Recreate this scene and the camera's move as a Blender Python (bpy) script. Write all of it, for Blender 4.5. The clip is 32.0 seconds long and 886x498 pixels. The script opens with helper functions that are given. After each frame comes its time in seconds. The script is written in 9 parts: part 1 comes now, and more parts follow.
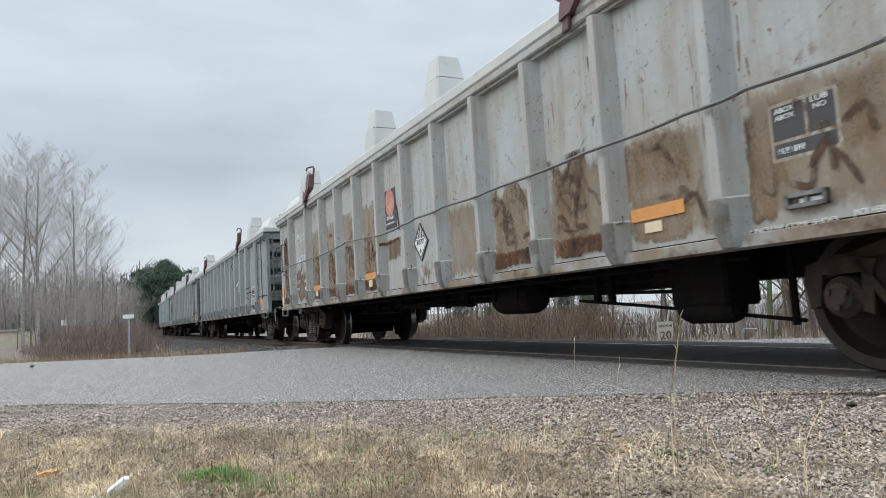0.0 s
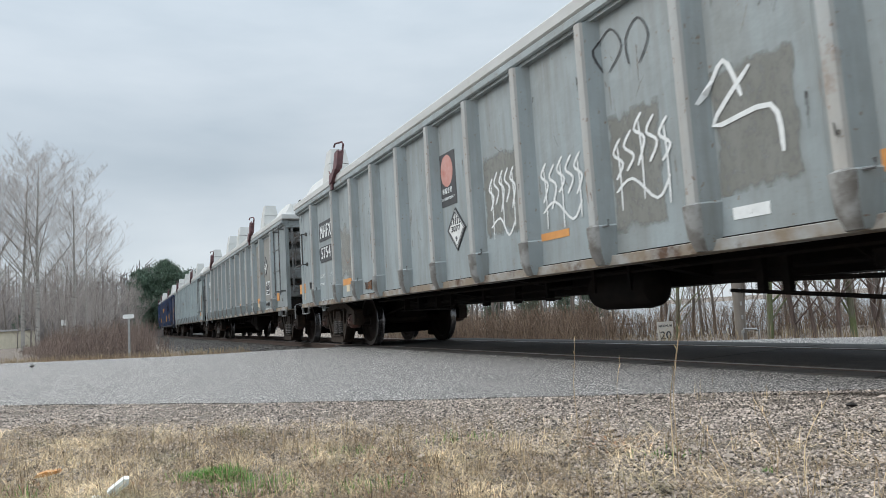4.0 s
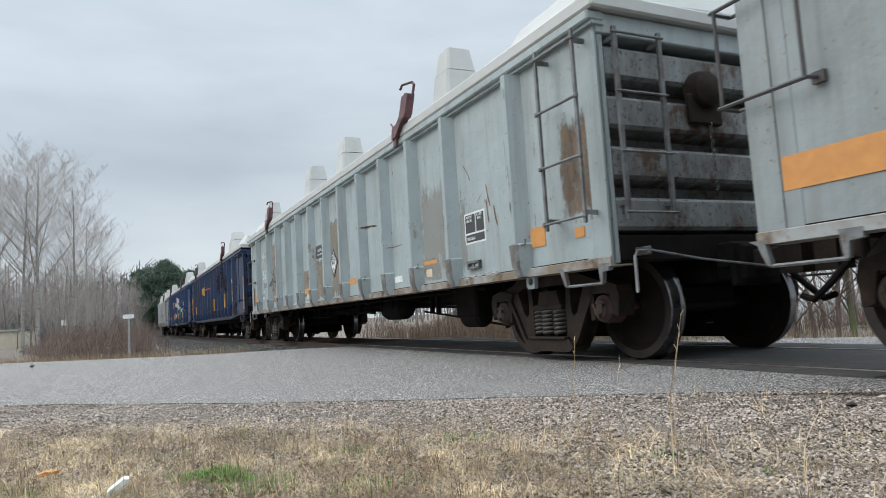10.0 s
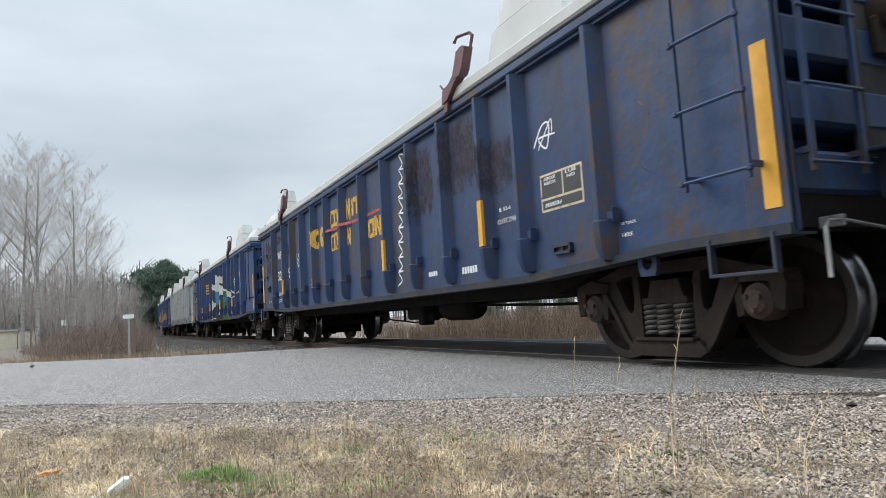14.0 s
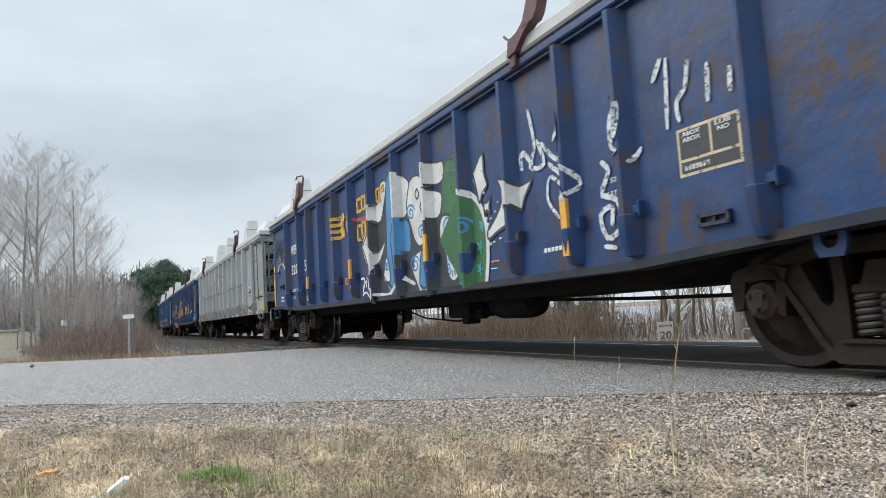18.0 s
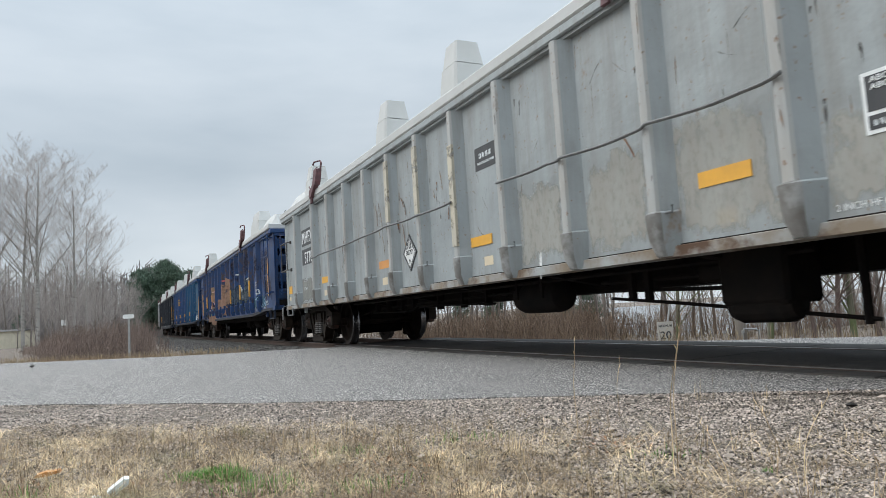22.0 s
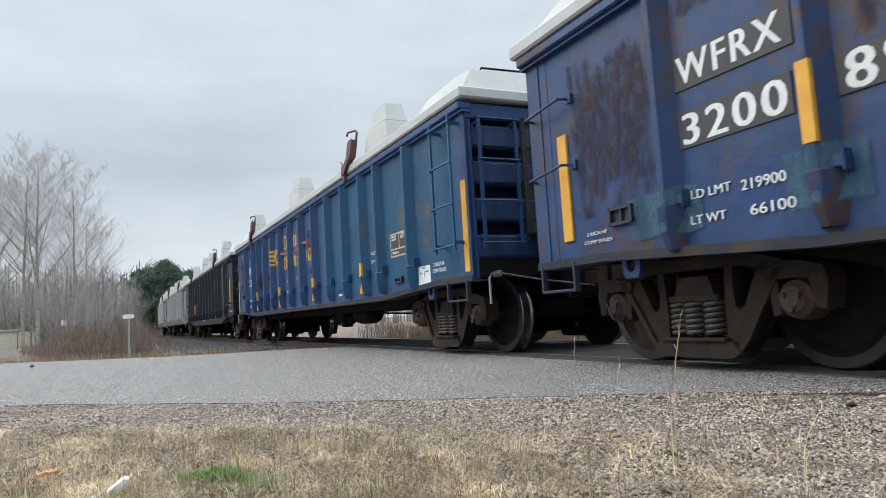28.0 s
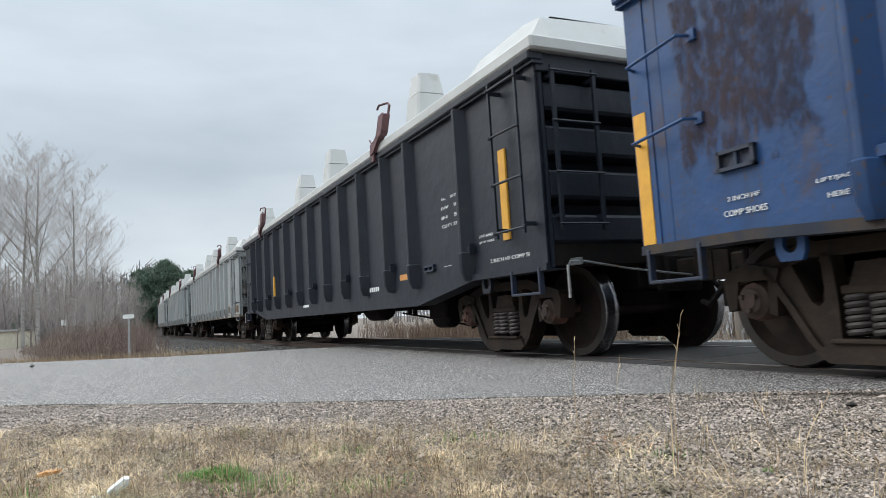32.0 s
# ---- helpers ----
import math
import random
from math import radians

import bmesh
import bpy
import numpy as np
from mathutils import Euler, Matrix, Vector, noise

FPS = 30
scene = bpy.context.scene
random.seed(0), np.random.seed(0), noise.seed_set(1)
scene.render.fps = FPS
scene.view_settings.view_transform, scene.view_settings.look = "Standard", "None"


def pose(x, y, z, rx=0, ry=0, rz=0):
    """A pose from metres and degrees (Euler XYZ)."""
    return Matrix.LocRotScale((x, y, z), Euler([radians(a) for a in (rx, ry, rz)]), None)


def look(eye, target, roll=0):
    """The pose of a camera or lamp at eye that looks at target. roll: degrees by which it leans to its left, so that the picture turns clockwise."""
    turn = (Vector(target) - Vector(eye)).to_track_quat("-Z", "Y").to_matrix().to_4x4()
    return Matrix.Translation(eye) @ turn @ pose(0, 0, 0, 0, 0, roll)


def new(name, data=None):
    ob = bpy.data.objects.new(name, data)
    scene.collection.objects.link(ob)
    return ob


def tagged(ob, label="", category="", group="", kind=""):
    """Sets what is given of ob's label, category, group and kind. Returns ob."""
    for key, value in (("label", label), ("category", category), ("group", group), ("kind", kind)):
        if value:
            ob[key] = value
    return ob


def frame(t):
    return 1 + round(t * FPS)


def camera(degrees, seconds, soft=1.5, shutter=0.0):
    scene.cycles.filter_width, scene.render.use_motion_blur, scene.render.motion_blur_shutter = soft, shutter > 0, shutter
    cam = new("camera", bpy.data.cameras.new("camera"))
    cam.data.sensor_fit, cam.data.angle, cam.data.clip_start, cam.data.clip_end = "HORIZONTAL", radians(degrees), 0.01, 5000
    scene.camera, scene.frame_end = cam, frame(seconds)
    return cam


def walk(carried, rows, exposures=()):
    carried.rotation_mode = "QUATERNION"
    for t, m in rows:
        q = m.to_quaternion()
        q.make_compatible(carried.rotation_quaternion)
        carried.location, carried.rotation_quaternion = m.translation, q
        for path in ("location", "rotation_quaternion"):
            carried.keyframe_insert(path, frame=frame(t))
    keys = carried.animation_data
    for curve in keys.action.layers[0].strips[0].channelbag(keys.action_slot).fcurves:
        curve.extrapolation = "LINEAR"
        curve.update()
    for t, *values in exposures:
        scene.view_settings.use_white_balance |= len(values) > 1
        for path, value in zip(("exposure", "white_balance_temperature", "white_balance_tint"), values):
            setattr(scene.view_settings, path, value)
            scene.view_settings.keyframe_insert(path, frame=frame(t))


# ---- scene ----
# The camera stands still, low beside the road; z = 0 is the top of the rails.
cam = camera(66.85, 32.0, 0.6, 0.12)
EYE = look((0, 0, 0.538), (0, 10, 0.538 + 10 * math.tan(0.0951)), -3.48)
walk(cam, [(0.0, EYE), (32.0, EYE)],
     [(0.0, -0.02), (13.0, -0.02), (13.9, 0.1), (18.3, 0.11), (19.2, 0.03), (20.5, -0.02), (23.8, -0.03), (25.0, 0.07), (30.0, 0.06), (31.0, 0.05), (32.0, 0.03)])

# ---- light: an overcast spring day ----
world = bpy.data.worlds.new("overcast_sky")
scene.world = world
world.use_nodes = True
wn, wl = world.node_tree.nodes, world.node_tree.links
wn.clear()
w_out, w_bg = wn.new("ShaderNodeOutputWorld"), wn.new("ShaderNodeBackground")
w_sky = wn.new("ShaderNodeTexSky")
w_sky.sky_type, w_sky.sun_disc = "NISHITA", False
w_sky.sun_elevation, w_sky.sun_rotation = radians(36), radians(284)
w_co = wn.new("ShaderNodeTexCoord")
w_sep = wn.new("ShaderNodeSeparateXYZ")
w_map = wn.new("ShaderNodeMapping")
w_map.inputs["Scale"].default_value = (1.0, 1.0, 3.5)
w_noise = wn.new("ShaderNodeTexNoise")
w_noise.inputs["Scale"].default_value, w_noise.inputs["Detail"].default_value = 2.2, 5
w_cloud = wn.new("ShaderNodeValToRGB")
w_cloud.color_ramp.elements[0].position, w_cloud.color_ramp.elements[0].color = 0.3, (0.425, 0.495, 0.555, 1)
w_cloud.color_ramp.elements[1].position, w_cloud.color_ramp.elements[1].color = 0.72, (0.6, 0.66, 0.71, 1)
w_height = wn.new("ShaderNodeValToRGB")
w_height.color_ramp.elements[0].position, w_height.color_ramp.elements[0].color = 0.0, (1.28, 1.24, 1.22, 1)
w_height.color_ramp.elements[1].position, w_height.color_ramp.elements[1].color = 0.22, (1, 1, 1, 1)
for at, v in ((0.45, 1.3), (0.7, 3.5), (1.0, 5.3)):
    w_height.color_ramp.elements.new(at).color = (v, v, v, 1)
w_mul = wn.new("ShaderNodeMix")
w_mul.data_type, w_mul.blend_type = "RGBA", "MULTIPLY"
w_mul.inputs[0].default_value = 1.0
w_add = wn.new("ShaderNodeMix")
w_add.data_type, w_add.blend_type = "RGBA", "ADD"
w_add.inputs[0].default_value = 0.012
for a, b in ((w_co.outputs["Generated"], w_map.inputs[0]), (w_map.outputs[0], w_noise.inputs[0]), (w_noise.outputs[0], w_cloud.inputs[0]),
             (w_co.outputs["Generated"], w_sep.inputs[0]), (w_sep.outputs[2], w_height.inputs[0]), (w_cloud.outputs[0], w_mul.inputs[6]),
             (w_height.outputs[0], w_mul.inputs[7]), (w_mul.outputs[2], w_add.inputs[6]), (w_sky.outputs[0], w_add.inputs[7]),
             (w_add.outputs[2], w_bg.inputs[0]), (w_bg.outputs[0], w_out.inputs[0])):
    wl.new(a, b)
w_bg.inputs[1].default_value = 1.0
sun_data = bpy.data.lights.new("sun", "SUN")
sun_data.energy, sun_data.angle, sun_data.color = 1.5, radians(40), (1.0, 0.97, 0.92)
sun = new("sun", sun_data)
sun.matrix_world = look((-40, 10, 30), (0, 0, 0))
# ---- materials ----


def material(name, base, rough=0.8, metal=0.0, second=None, scale=6.0, spread=(0.35, 0.7), third=None, third_scale=1.2, third_spread=(0.55, 0.7),
             bump=0.0, bump_scale=60.0, bump_distance=0.01, stretch=(1, 1, 1), vary=0.0, space="Object", spec=0.5, island=False):
    """A painted or natural surface: base colour, a second one mixed in by fine noise, a third by patches, and a fine relief."""
    m = bpy.data.materials.new(name)
    m.use_nodes = True
    n, l = m.node_tree.nodes, m.node_tree.links
    b = n["Principled BSDF"]
    b.inputs["Roughness"].default_value, b.inputs["Metallic"].default_value = rough, metal
    b.inputs["Specular IOR Level"].default_value = spec
    co = n.new("ShaderNodeTexCoord")
    info = n.new("ShaderNodeObjectInfo")
    mp = n.new("ShaderNodeMapping")
    mp.inputs["Scale"].default_value = stretch
    sh = n.new("ShaderNodeVectorMath")
    sh.operation = "SCALE"
    sh.inputs[0].default_value = (37.0, 17.0, 53.0)
    l.new(info.outputs["Random"], sh.inputs["Scale"])
    l.new(sh.outputs[0], mp.inputs["Location"])
    l.new(co.outputs[space], mp.inputs["Vector"])

    def noise_ramp(sc, lo, hi, detail=6.0):
        t = n.new("ShaderNodeTexNoise")
        t.inputs["Scale"].default_value, t.inputs["Detail"].default_value, t.inputs["Roughness"].default_value = sc, detail, 0.62
        l.new(mp.outputs[0], t.inputs["Vector"])
        r = n.new("ShaderNodeMapRange")
        r.inputs[1].default_value, r.inputs[2].default_value = lo, hi
        l.new(t.outputs[0], r.inputs[0])
        return r.outputs[0]

    def mix(fac, a, c, blend="MIX"):
        x = n.new("ShaderNodeMix")
        x.data_type, x.blend_type = "RGBA", blend
        for sock, v in ((x.inputs[0], fac), (x.inputs[6], a), (x.inputs[7], c)):
            if isinstance(v, bpy.types.NodeSocket):
                l.new(v, sock)
            elif isinstance(v, (int, float)):
                sock.default_value = v
            else:
                sock.default_value = (*v, 1)
        return x.outputs[2]

    colour = base
    if second:
        colour = mix(noise_ramp(scale, *spread), base, second)
    if third:
        colour = mix(noise_ramp(third_scale, *third_spread, 8.0), colour, third)
    if vary:
        hsv = n.new("ShaderNodeHueSaturation")
        r = n.new("ShaderNodeMapRange")
        r.inputs[3].default_value, r.inputs[4].default_value = 1 - vary, 1 + vary
        if island:
            geo = n.new("ShaderNodeNewGeometry")
            l.new(geo.outputs["Random Per Island"], r.inputs[0])
        else:
            l.new(info.outputs["Random"], r.inputs[0])
        l.new(r.outputs[0], hsv.inputs["Value"])
        if isinstance(colour, bpy.types.NodeSocket):
            l.new(colour, hsv.inputs["Color"])
        else:
            hsv.inputs["Color"].default_value = (*colour, 1)
        colour = hsv.outputs[0]
    if isinstance(colour, bpy.types.NodeSocket):
        l.new(colour, b.inputs["Base Color"])
    else:
        b.inputs["Base Color"].default_value = (*colour, 1)
    if bump:
        t = n.new("ShaderNodeTexNoise")
        t.inputs["Scale"].default_value, t.inputs["Detail"].default_value = bump_scale, 5
        l.new(mp.outputs[0], t.inputs["Vector"])
        bp = n.new("ShaderNodeBump")
        bp.inputs["Strength"].default_value, bp.inputs["Distance"].default_value = bump, bump_distance
        l.new(t.outputs[0], bp.inputs["Height"])
        l.new(bp.outputs[0], b.inputs["Normal"])
    return m


RUST, DARK_RUST = (0.16, 0.075, 0.035), (0.07, 0.035, 0.022)
M = {}
M["asphalt"] = material("asphalt", (0.19, 0.174, 0.162), 0.85, second=(0.66, 0.61, 0.57), scale=72, spread=(0.53, 0.56), third=(0.035, 0.034, 0.034), third_scale=80,
                        third_spread=(0.5, 0.55), spec=0.3, bump=1.0, bump_scale=75, bump_distance=0.015)
M["soil"] = material("gravelly_soil", (0.195, 0.158, 0.13), 0.95, second=(0.028, 0.023, 0.02), scale=80, spread=(0.5, 0.56), third=(0.43, 0.375, 0.32), third_scale=95, third_spread=(0.56, 0.6), bump=1.0, bump_scale=85, bump_distance=0.02, spec=0.2)
M["ballast"] = material("ballast_stone", (0.13, 0.12, 0.11), 0.9, second=(0.07, 0.062, 0.058), scale=3, vary=0.4, island=True)
M["pebble"] = material("pebble", (0.38, 0.315, 0.265), 0.85, second=(0.18, 0.145, 0.12), scale=20, vary=0.95, island=True)
M["straw"] = material("dry_grass", (0.6, 0.455, 0.28), 0.85, second=(0.21, 0.145, 0.085), scale=4, spread=(0.4, 0.56), third=(0.2, 0.175, 0.09), third_scale=3, third_spread=(0.56, 0.66), vary=0.7, island=True)
M["dead_leaf"] = material("dead_leaves", (0.24, 0.12, 0.07), 0.85, second=(0.36, 0.22, 0.13), scale=9, vary=0.6, island=True)
M["grass"] = material("green_grass", (0.10, 0.26, 0.035), 0.7, second=(0.15, 0.29, 0.06), scale=8, vary=0.4, island=True)
M["brush"] = material("brown_brush", (0.15, 0.105, 0.088), 0.95, second=(0.25, 0.19, 0.155), scale=3, vary=0.5, island=True)
M["reed"] = material("pale_weeds", (0.33, 0.25, 0.15), 0.95, second=(0.2, 0.14, 0.09), scale=3, vary=0.3, island=True)
M["bark"] = material("grey_bark", (0.17, 0.145, 0.125), 0.95, second=(0.1, 0.085, 0.075), scale=5, stretch=(1, 1, 0.2), bump=0.6, bump_scale=20, bump_distance=0.03)
M["twig_brown"] = material("brown_twigs", (0.27, 0.235, 0.215), 0.95, second=(0.35, 0.31, 0.285), scale=2)
M["twig"] = material("grey_twigs", (0.38, 0.345, 0.32), 0.95, second=(0.46, 0.42, 0.4), scale=2)
M["birch"] = material("birch_bark", (0.33, 0.31, 0.285), 0.85, second=(0.12, 0.105, 0.095), scale=4, spread=(0.5, 0.66), stretch=(1, 1, 2.5))
M["needles"] = material("pine_needles", (0.06, 0.098, 0.068), 0.85, second=(0.095, 0.14, 0.095), scale=2, vary=0.45, island=True)
M["rail"] = material("rail_steel", (0.10, 0.065, 0.05), 0.7, 0.3, second=(0.06, 0.04, 0.032), scale=6)
M["rail_head"] = material("worn_rail_head", (0.30, 0.29, 0.285), 0.35, 0.8, second=(0.16, 0.13, 0.12), scale=5)
M["tie"] = material("weathered_tie", (0.10, 0.08, 0.065), 0.95, second=(0.05, 0.04, 0.033), scale=8, stretch=(1, 6, 6), bump=0.5)
M["cover"] = material("white_load_cover", (0.5, 0.5, 0.485), 0.7, second=(0.43, 0.43, 0.41), scale=1.5, third=(0.33, 0.31, 0.27), third_scale=2.5, third_spread=(0.62, 0.8))
# near black: grime, and the deep shade beneath the wagons put into the colour
M["underframe"] = material("grimy_shaded_underframe", (0.009, 0.0085, 0.0085), 0.9, second=(0.018, 0.014, 0.012), scale=4, spec=0.1)
M["truck"] = material("grimy_cast_steel", (0.032, 0.0225, 0.0165), 0.8, second=(0.014, 0.0115, 0.01), scale=6, third=(0.06, 0.038, 0.025), third_scale=3, bump=0.5, bump_scale=40, vary=0.3, spec=0.2)
M["bearing"] = material("rusty_bearing", (0.05, 0.028, 0.02), 0.75, second=(0.02, 0.014, 0.012), scale=9, third=(0.11, 0.045, 0.03), third_scale=4, third_spread=(0.5, 0.66), vary=0.4)
M["wheel"] = material("wheel_steel", (0.024, 0.0155, 0.012), 0.7, 0.2, second=(0.012, 0.0095, 0.0085), scale=4, third=(0.042, 0.027, 0.019), third_scale=2.2, vary=0.3, spec=0.25)
M["wheel_rim"] = material("dusty_wheel_rim", (0.036, 0.028, 0.024), 0.6, 0.4, second=(0.022, 0.018, 0.016), scale=8)
M["tread"] = material("polished_tread", (0.2, 0.2, 0.21), 0.25, 0.95, second=(0.1, 0.095, 0.095), scale=6)
M["latch"] = material("rusty_latch", (0.15, 0.065, 0.07), 0.7, second=(0.07, 0.04, 0.045), scale=8)
M["orange"] = material("orange_marker", (0.6, 0.27, 0.07), 0.6, second=(0.5, 0.21, 0.06), scale=9)
M["yellow"] = material("yellow_marker", (0.72, 0.36, 0.03), 0.5, second=(0.6, 0.3, 0.03), scale=9)
M["white"] = material("white_stencil", (0.74, 0.75, 0.74), 0.6, second=(0.6, 0.61, 0.6), scale=14)
M["white_worn"] = material("worn_white_stencil", (0.62, 0.65, 0.65), 0.7, second=(0.45, 0.48, 0.49), scale=20)
M["black"] = material("black_panel", (0.03, 0.032, 0.035), 0.6, second=(0.045, 0.045, 0.048), scale=6)
M["galvanised"] = material("galvanised_steel", (0.42, 0.42, 0.41), 0.5, 0.6, second=(0.3, 0.29, 0.28), scale=8)
M["wood_pole"] = material("weathered_pole", (0.22, 0.19, 0.165), 0.95, second=(0.14, 0.12, 0.1), scale=6, stretch=(1, 1, 0.1), bump=0.4)
M["cream"] = material("cream_siding", (0.58, 0.53, 0.42), 0.7, second=(0.5, 0.46, 0.36), scale=3)
M["roof"] = material("dark_roof", (0.09, 0.085, 0.08), 0.8, second=(0.06, 0.055, 0.05), scale=5)


def stain(name, colour, second, cover=0.85, rough=0.85, scale=3.0, soft=0.22, warm=None, fleck=(0.34, 0.52, 0.45)):
    """A rust or paint stain whose edges fade out raggedly and run down in streaks, on a sheet that lies on the wagon's side."""
    m = material(name, colour, rough, second=second, scale=scale, spread=(0.4, 0.6), stretch=(2.2, 1, 0.55), third=warm, third_scale=2.6, third_spread=(0.53, 0.66), spec=0.2)
    n, l = m.node_tree.nodes, m.node_tree.links
    b = n["Principled BSDF"]
    co = n.new("ShaderNodeTexCoord")
    sep = n.new("ShaderNodeSeparateXYZ")
    l.new(co.outputs["Generated"], sep.inputs[0])

    def math_node(op, a, c):
        x = n.new("ShaderNodeMath")
        x.operation = op
        for i, v in enumerate((a, c)):
            if isinstance(v, bpy.types.NodeSocket):
                l.new(v, x.inputs[i])
            else:
                x.inputs[i].default_value = v
        return x.outputs[0]

    def field(sc, stretch, detail, rough_):
        mp = n.new("ShaderNodeMapping")
        mp.inputs["Scale"].default_value = stretch
        l.new(co.outputs["Object"], mp.inputs[0])
        t = n.new("ShaderNodeTexNoise")
        t.inputs["Scale"].default_value, t.inputs["Detail"].default_value, t.inputs["Roughness"].default_value = sc, detail, rough_
        l.new(mp.outputs[0], t.inputs[0])
        return t.outputs[0]

    def ranged(v, lo, hi, least=0.0, most=1.0):
        r = n.new("ShaderNodeMapRange")
        r.inputs[1].default_value, r.inputs[2].default_value, r.inputs[3].default_value, r.inputs[4].default_value = lo, hi, least, most
        l.new(v, r.inputs[0])
        return r.outputs[0]

    ex = math_node("MULTIPLY", math_node("MINIMUM", sep.outputs[0], math_node("SUBTRACT", 1.0, sep.outputs[0])), 1.6)
    ez = math_node("MINIMUM", sep.outputs[2], math_node("SUBTRACT", 1.0, sep.outputs[2]))
    edge = math_node("MINIMUM", ex, ez)
    ragged = math_node("MULTIPLY", math_node("SUBTRACT", field(4.5, (1.0, 1.0, 0.7), 8.0, 0.62), 0.5), 3.8)
    runs = math_node("MULTIPLY", math_node("SUBTRACT", field(9.0, (1.6, 1.0, 0.12), 5.0, 0.6), 0.5), 1.8)
    bulk = ranged(math_node("ADD", math_node("MULTIPLY", edge, 1.0 / soft), math_node("ADD", ragged, runs)), 0.12, 0.72)
    broken = ranged(field(16.0, (1.0, 1.0, 0.5), 6.0, 0.7), *fleck, cover)
    l.new(math_node("MULTIPLY", bulk, broken), b.inputs["Alpha"])
    return m


def worn(m, lo=0.36, hi=0.44, scale=16.0, least=0.15):
    """Lets a coat of paint wear through in flecks."""
    n, l = m.node_tree.nodes, m.node_tree.links
    co = n.new("ShaderNodeTexCoord")
    t = n.new("ShaderNodeTexNoise")
    t.inputs["Scale"].default_value, t.inputs["Detail"].default_value, t.inputs["Roughness"].default_value = scale, 6.0, 0.7
    l.new(co.outputs["Object"], t.inputs[0])
    r = n.new("ShaderNodeMapRange")
    r.inputs[1].default_value, r.inputs[2].default_value, r.inputs[3].default_value = lo, hi, least
    l.new(t.outputs[0], r.inputs[0])
    l.new(r.outputs[0], n["Principled BSDF"].inputs["Alpha"])
    return m


M["rust"] = stain("rust_stain", (0.115, 0.052, 0.027), (0.045, 0.026, 0.018), 0.96, soft=0.24, warm=(0.2, 0.1, 0.05), fleck=(0.36, 0.5, 0.3))
M["tan"] = stain("brown_stain", (0.22, 0.155, 0.105), (0.12, 0.08, 0.055), 0.82, soft=0.22, warm=(0.31, 0.215, 0.135))
M["brush_brown"] = worn(material("brown_brush_marks", (0.15, 0.095, 0.06), 0.85, second=(0.1, 0.065, 0.045), scale=8), 0.4, 0.6, 9, 0.1)
M["brush_dark"] = worn(material("dark_rust_marks", (0.055, 0.03, 0.02), 0.85, second=(0.1, 0.05, 0.03), scale=8), 0.4, 0.6, 8, 0.1)
M["taupe"] = worn(material("taupe_touch_up", (0.245, 0.24, 0.222), 0.75, second=(0.215, 0.208, 0.19), scale=3, third=(0.2, 0.18, 0.15), third_scale=2, third_spread=(0.55, 0.7), spec=0.3), 0.28, 0.34, 6, 0.5)
M["scratch_tan"] = worn(material("tan_scratch", (0.3, 0.19, 0.1), 0.85, second=(0.22, 0.14, 0.08), scale=8), 0.4, 0.58, 10, 0.1)
M["tan_wash"] = stain("tan_wash", (0.3, 0.26, 0.21), (0.25, 0.21, 0.165), 0.78, soft=0.1)
M["dust"] = stain("pale_dust", (0.42, 0.41, 0.37), (0.38, 0.36, 0.32), 0.7, soft=0.2)
M["pale_marker"] = worn(material("pale_blue_marker", (0.3, 0.42, 0.55), 0.7, second=(0.2, 0.3, 0.42), scale=6), 0.36, 0.48, 12, 0.2)
M["tan_film"] = stain("tan_film", (0.33, 0.265, 0.2), (0.27, 0.19, 0.125), 0.6, soft=0.12)
M["tan_pale"] = stain("pale_stain", (0.33, 0.31, 0.275), (0.29, 0.27, 0.235), 0.5, soft=0.2)
M["primer"] = stain("primer_patch", (0.265, 0.262, 0.24), (0.225, 0.222, 0.2), 0.75, soft=0.1)
M["blue_brown"] = stain("brown_scuff", (0.062, 0.04, 0.036), (0.036, 0.034, 0.05), 0.66, soft=0.26, warm=(0.07, 0.046, 0.04), fleck=(0.4, 0.54, 0.14))
M["teal_patch"] = stain("faded_blue_patch", (0.075, 0.15, 0.2), (0.04, 0.09, 0.15), 0.75, soft=0.1)
M["grey_graffiti"] = stain("grey_spray", (0.13, 0.15, 0.16), (0.05, 0.07, 0.1), 0.75, soft=0.12)
M["blue_flat"] = stain("navy_paint_block", (0.026, 0.045, 0.125), (0.022, 0.035, 0.09), 0.95, soft=0.05)
M["light_panel"] = stain("pale_blue_patch", (0.06, 0.18, 0.26), (0.05, 0.14, 0.22), 0.8, soft=0.08)
M["rust_line"] = worn(material("rust_scratch", (0.22, 0.1, 0.045), 0.9, second=(0.12, 0.06, 0.03), scale=10), 0.35, 0.5, 8)
M["cream_label"] = material("cream_label", (0.62, 0.52, 0.36), 0.7, second=(0.55, 0.46, 0.33), scale=9)
M["sand"] = worn(material("sand_paint", (0.6, 0.5, 0.33), 0.7, second=(0.45, 0.37, 0.25), scale=9))
M["cream_wear"] = worn(material("worn_cream_paint", (0.5, 0.45, 0.35), 0.7, second=(0.4, 0.37, 0.31), scale=6), 0.36, 0.46, 7, 0.25)
M["red"] = worn(material("red_stripe", (0.4, 0.05, 0.05), 0.6, second=(0.3, 0.05, 0.05), scale=9))
M["dark_paint"] = worn(material("dark_spray", (0.02, 0.024, 0.03), 0.6, second=(0.035, 0.04, 0.05), scale=3), 0.3, 0.36, 8)
M["graffiti_white"] = worn(material("white_spray", (0.62, 0.62, 0.6), 0.6, second=(0.45, 0.44, 0.42), scale=4, third=(0.3, 0.24, 0.19), third_scale=5, third_spread=(0.62, 0.72)), 0.3, 0.36, 9)
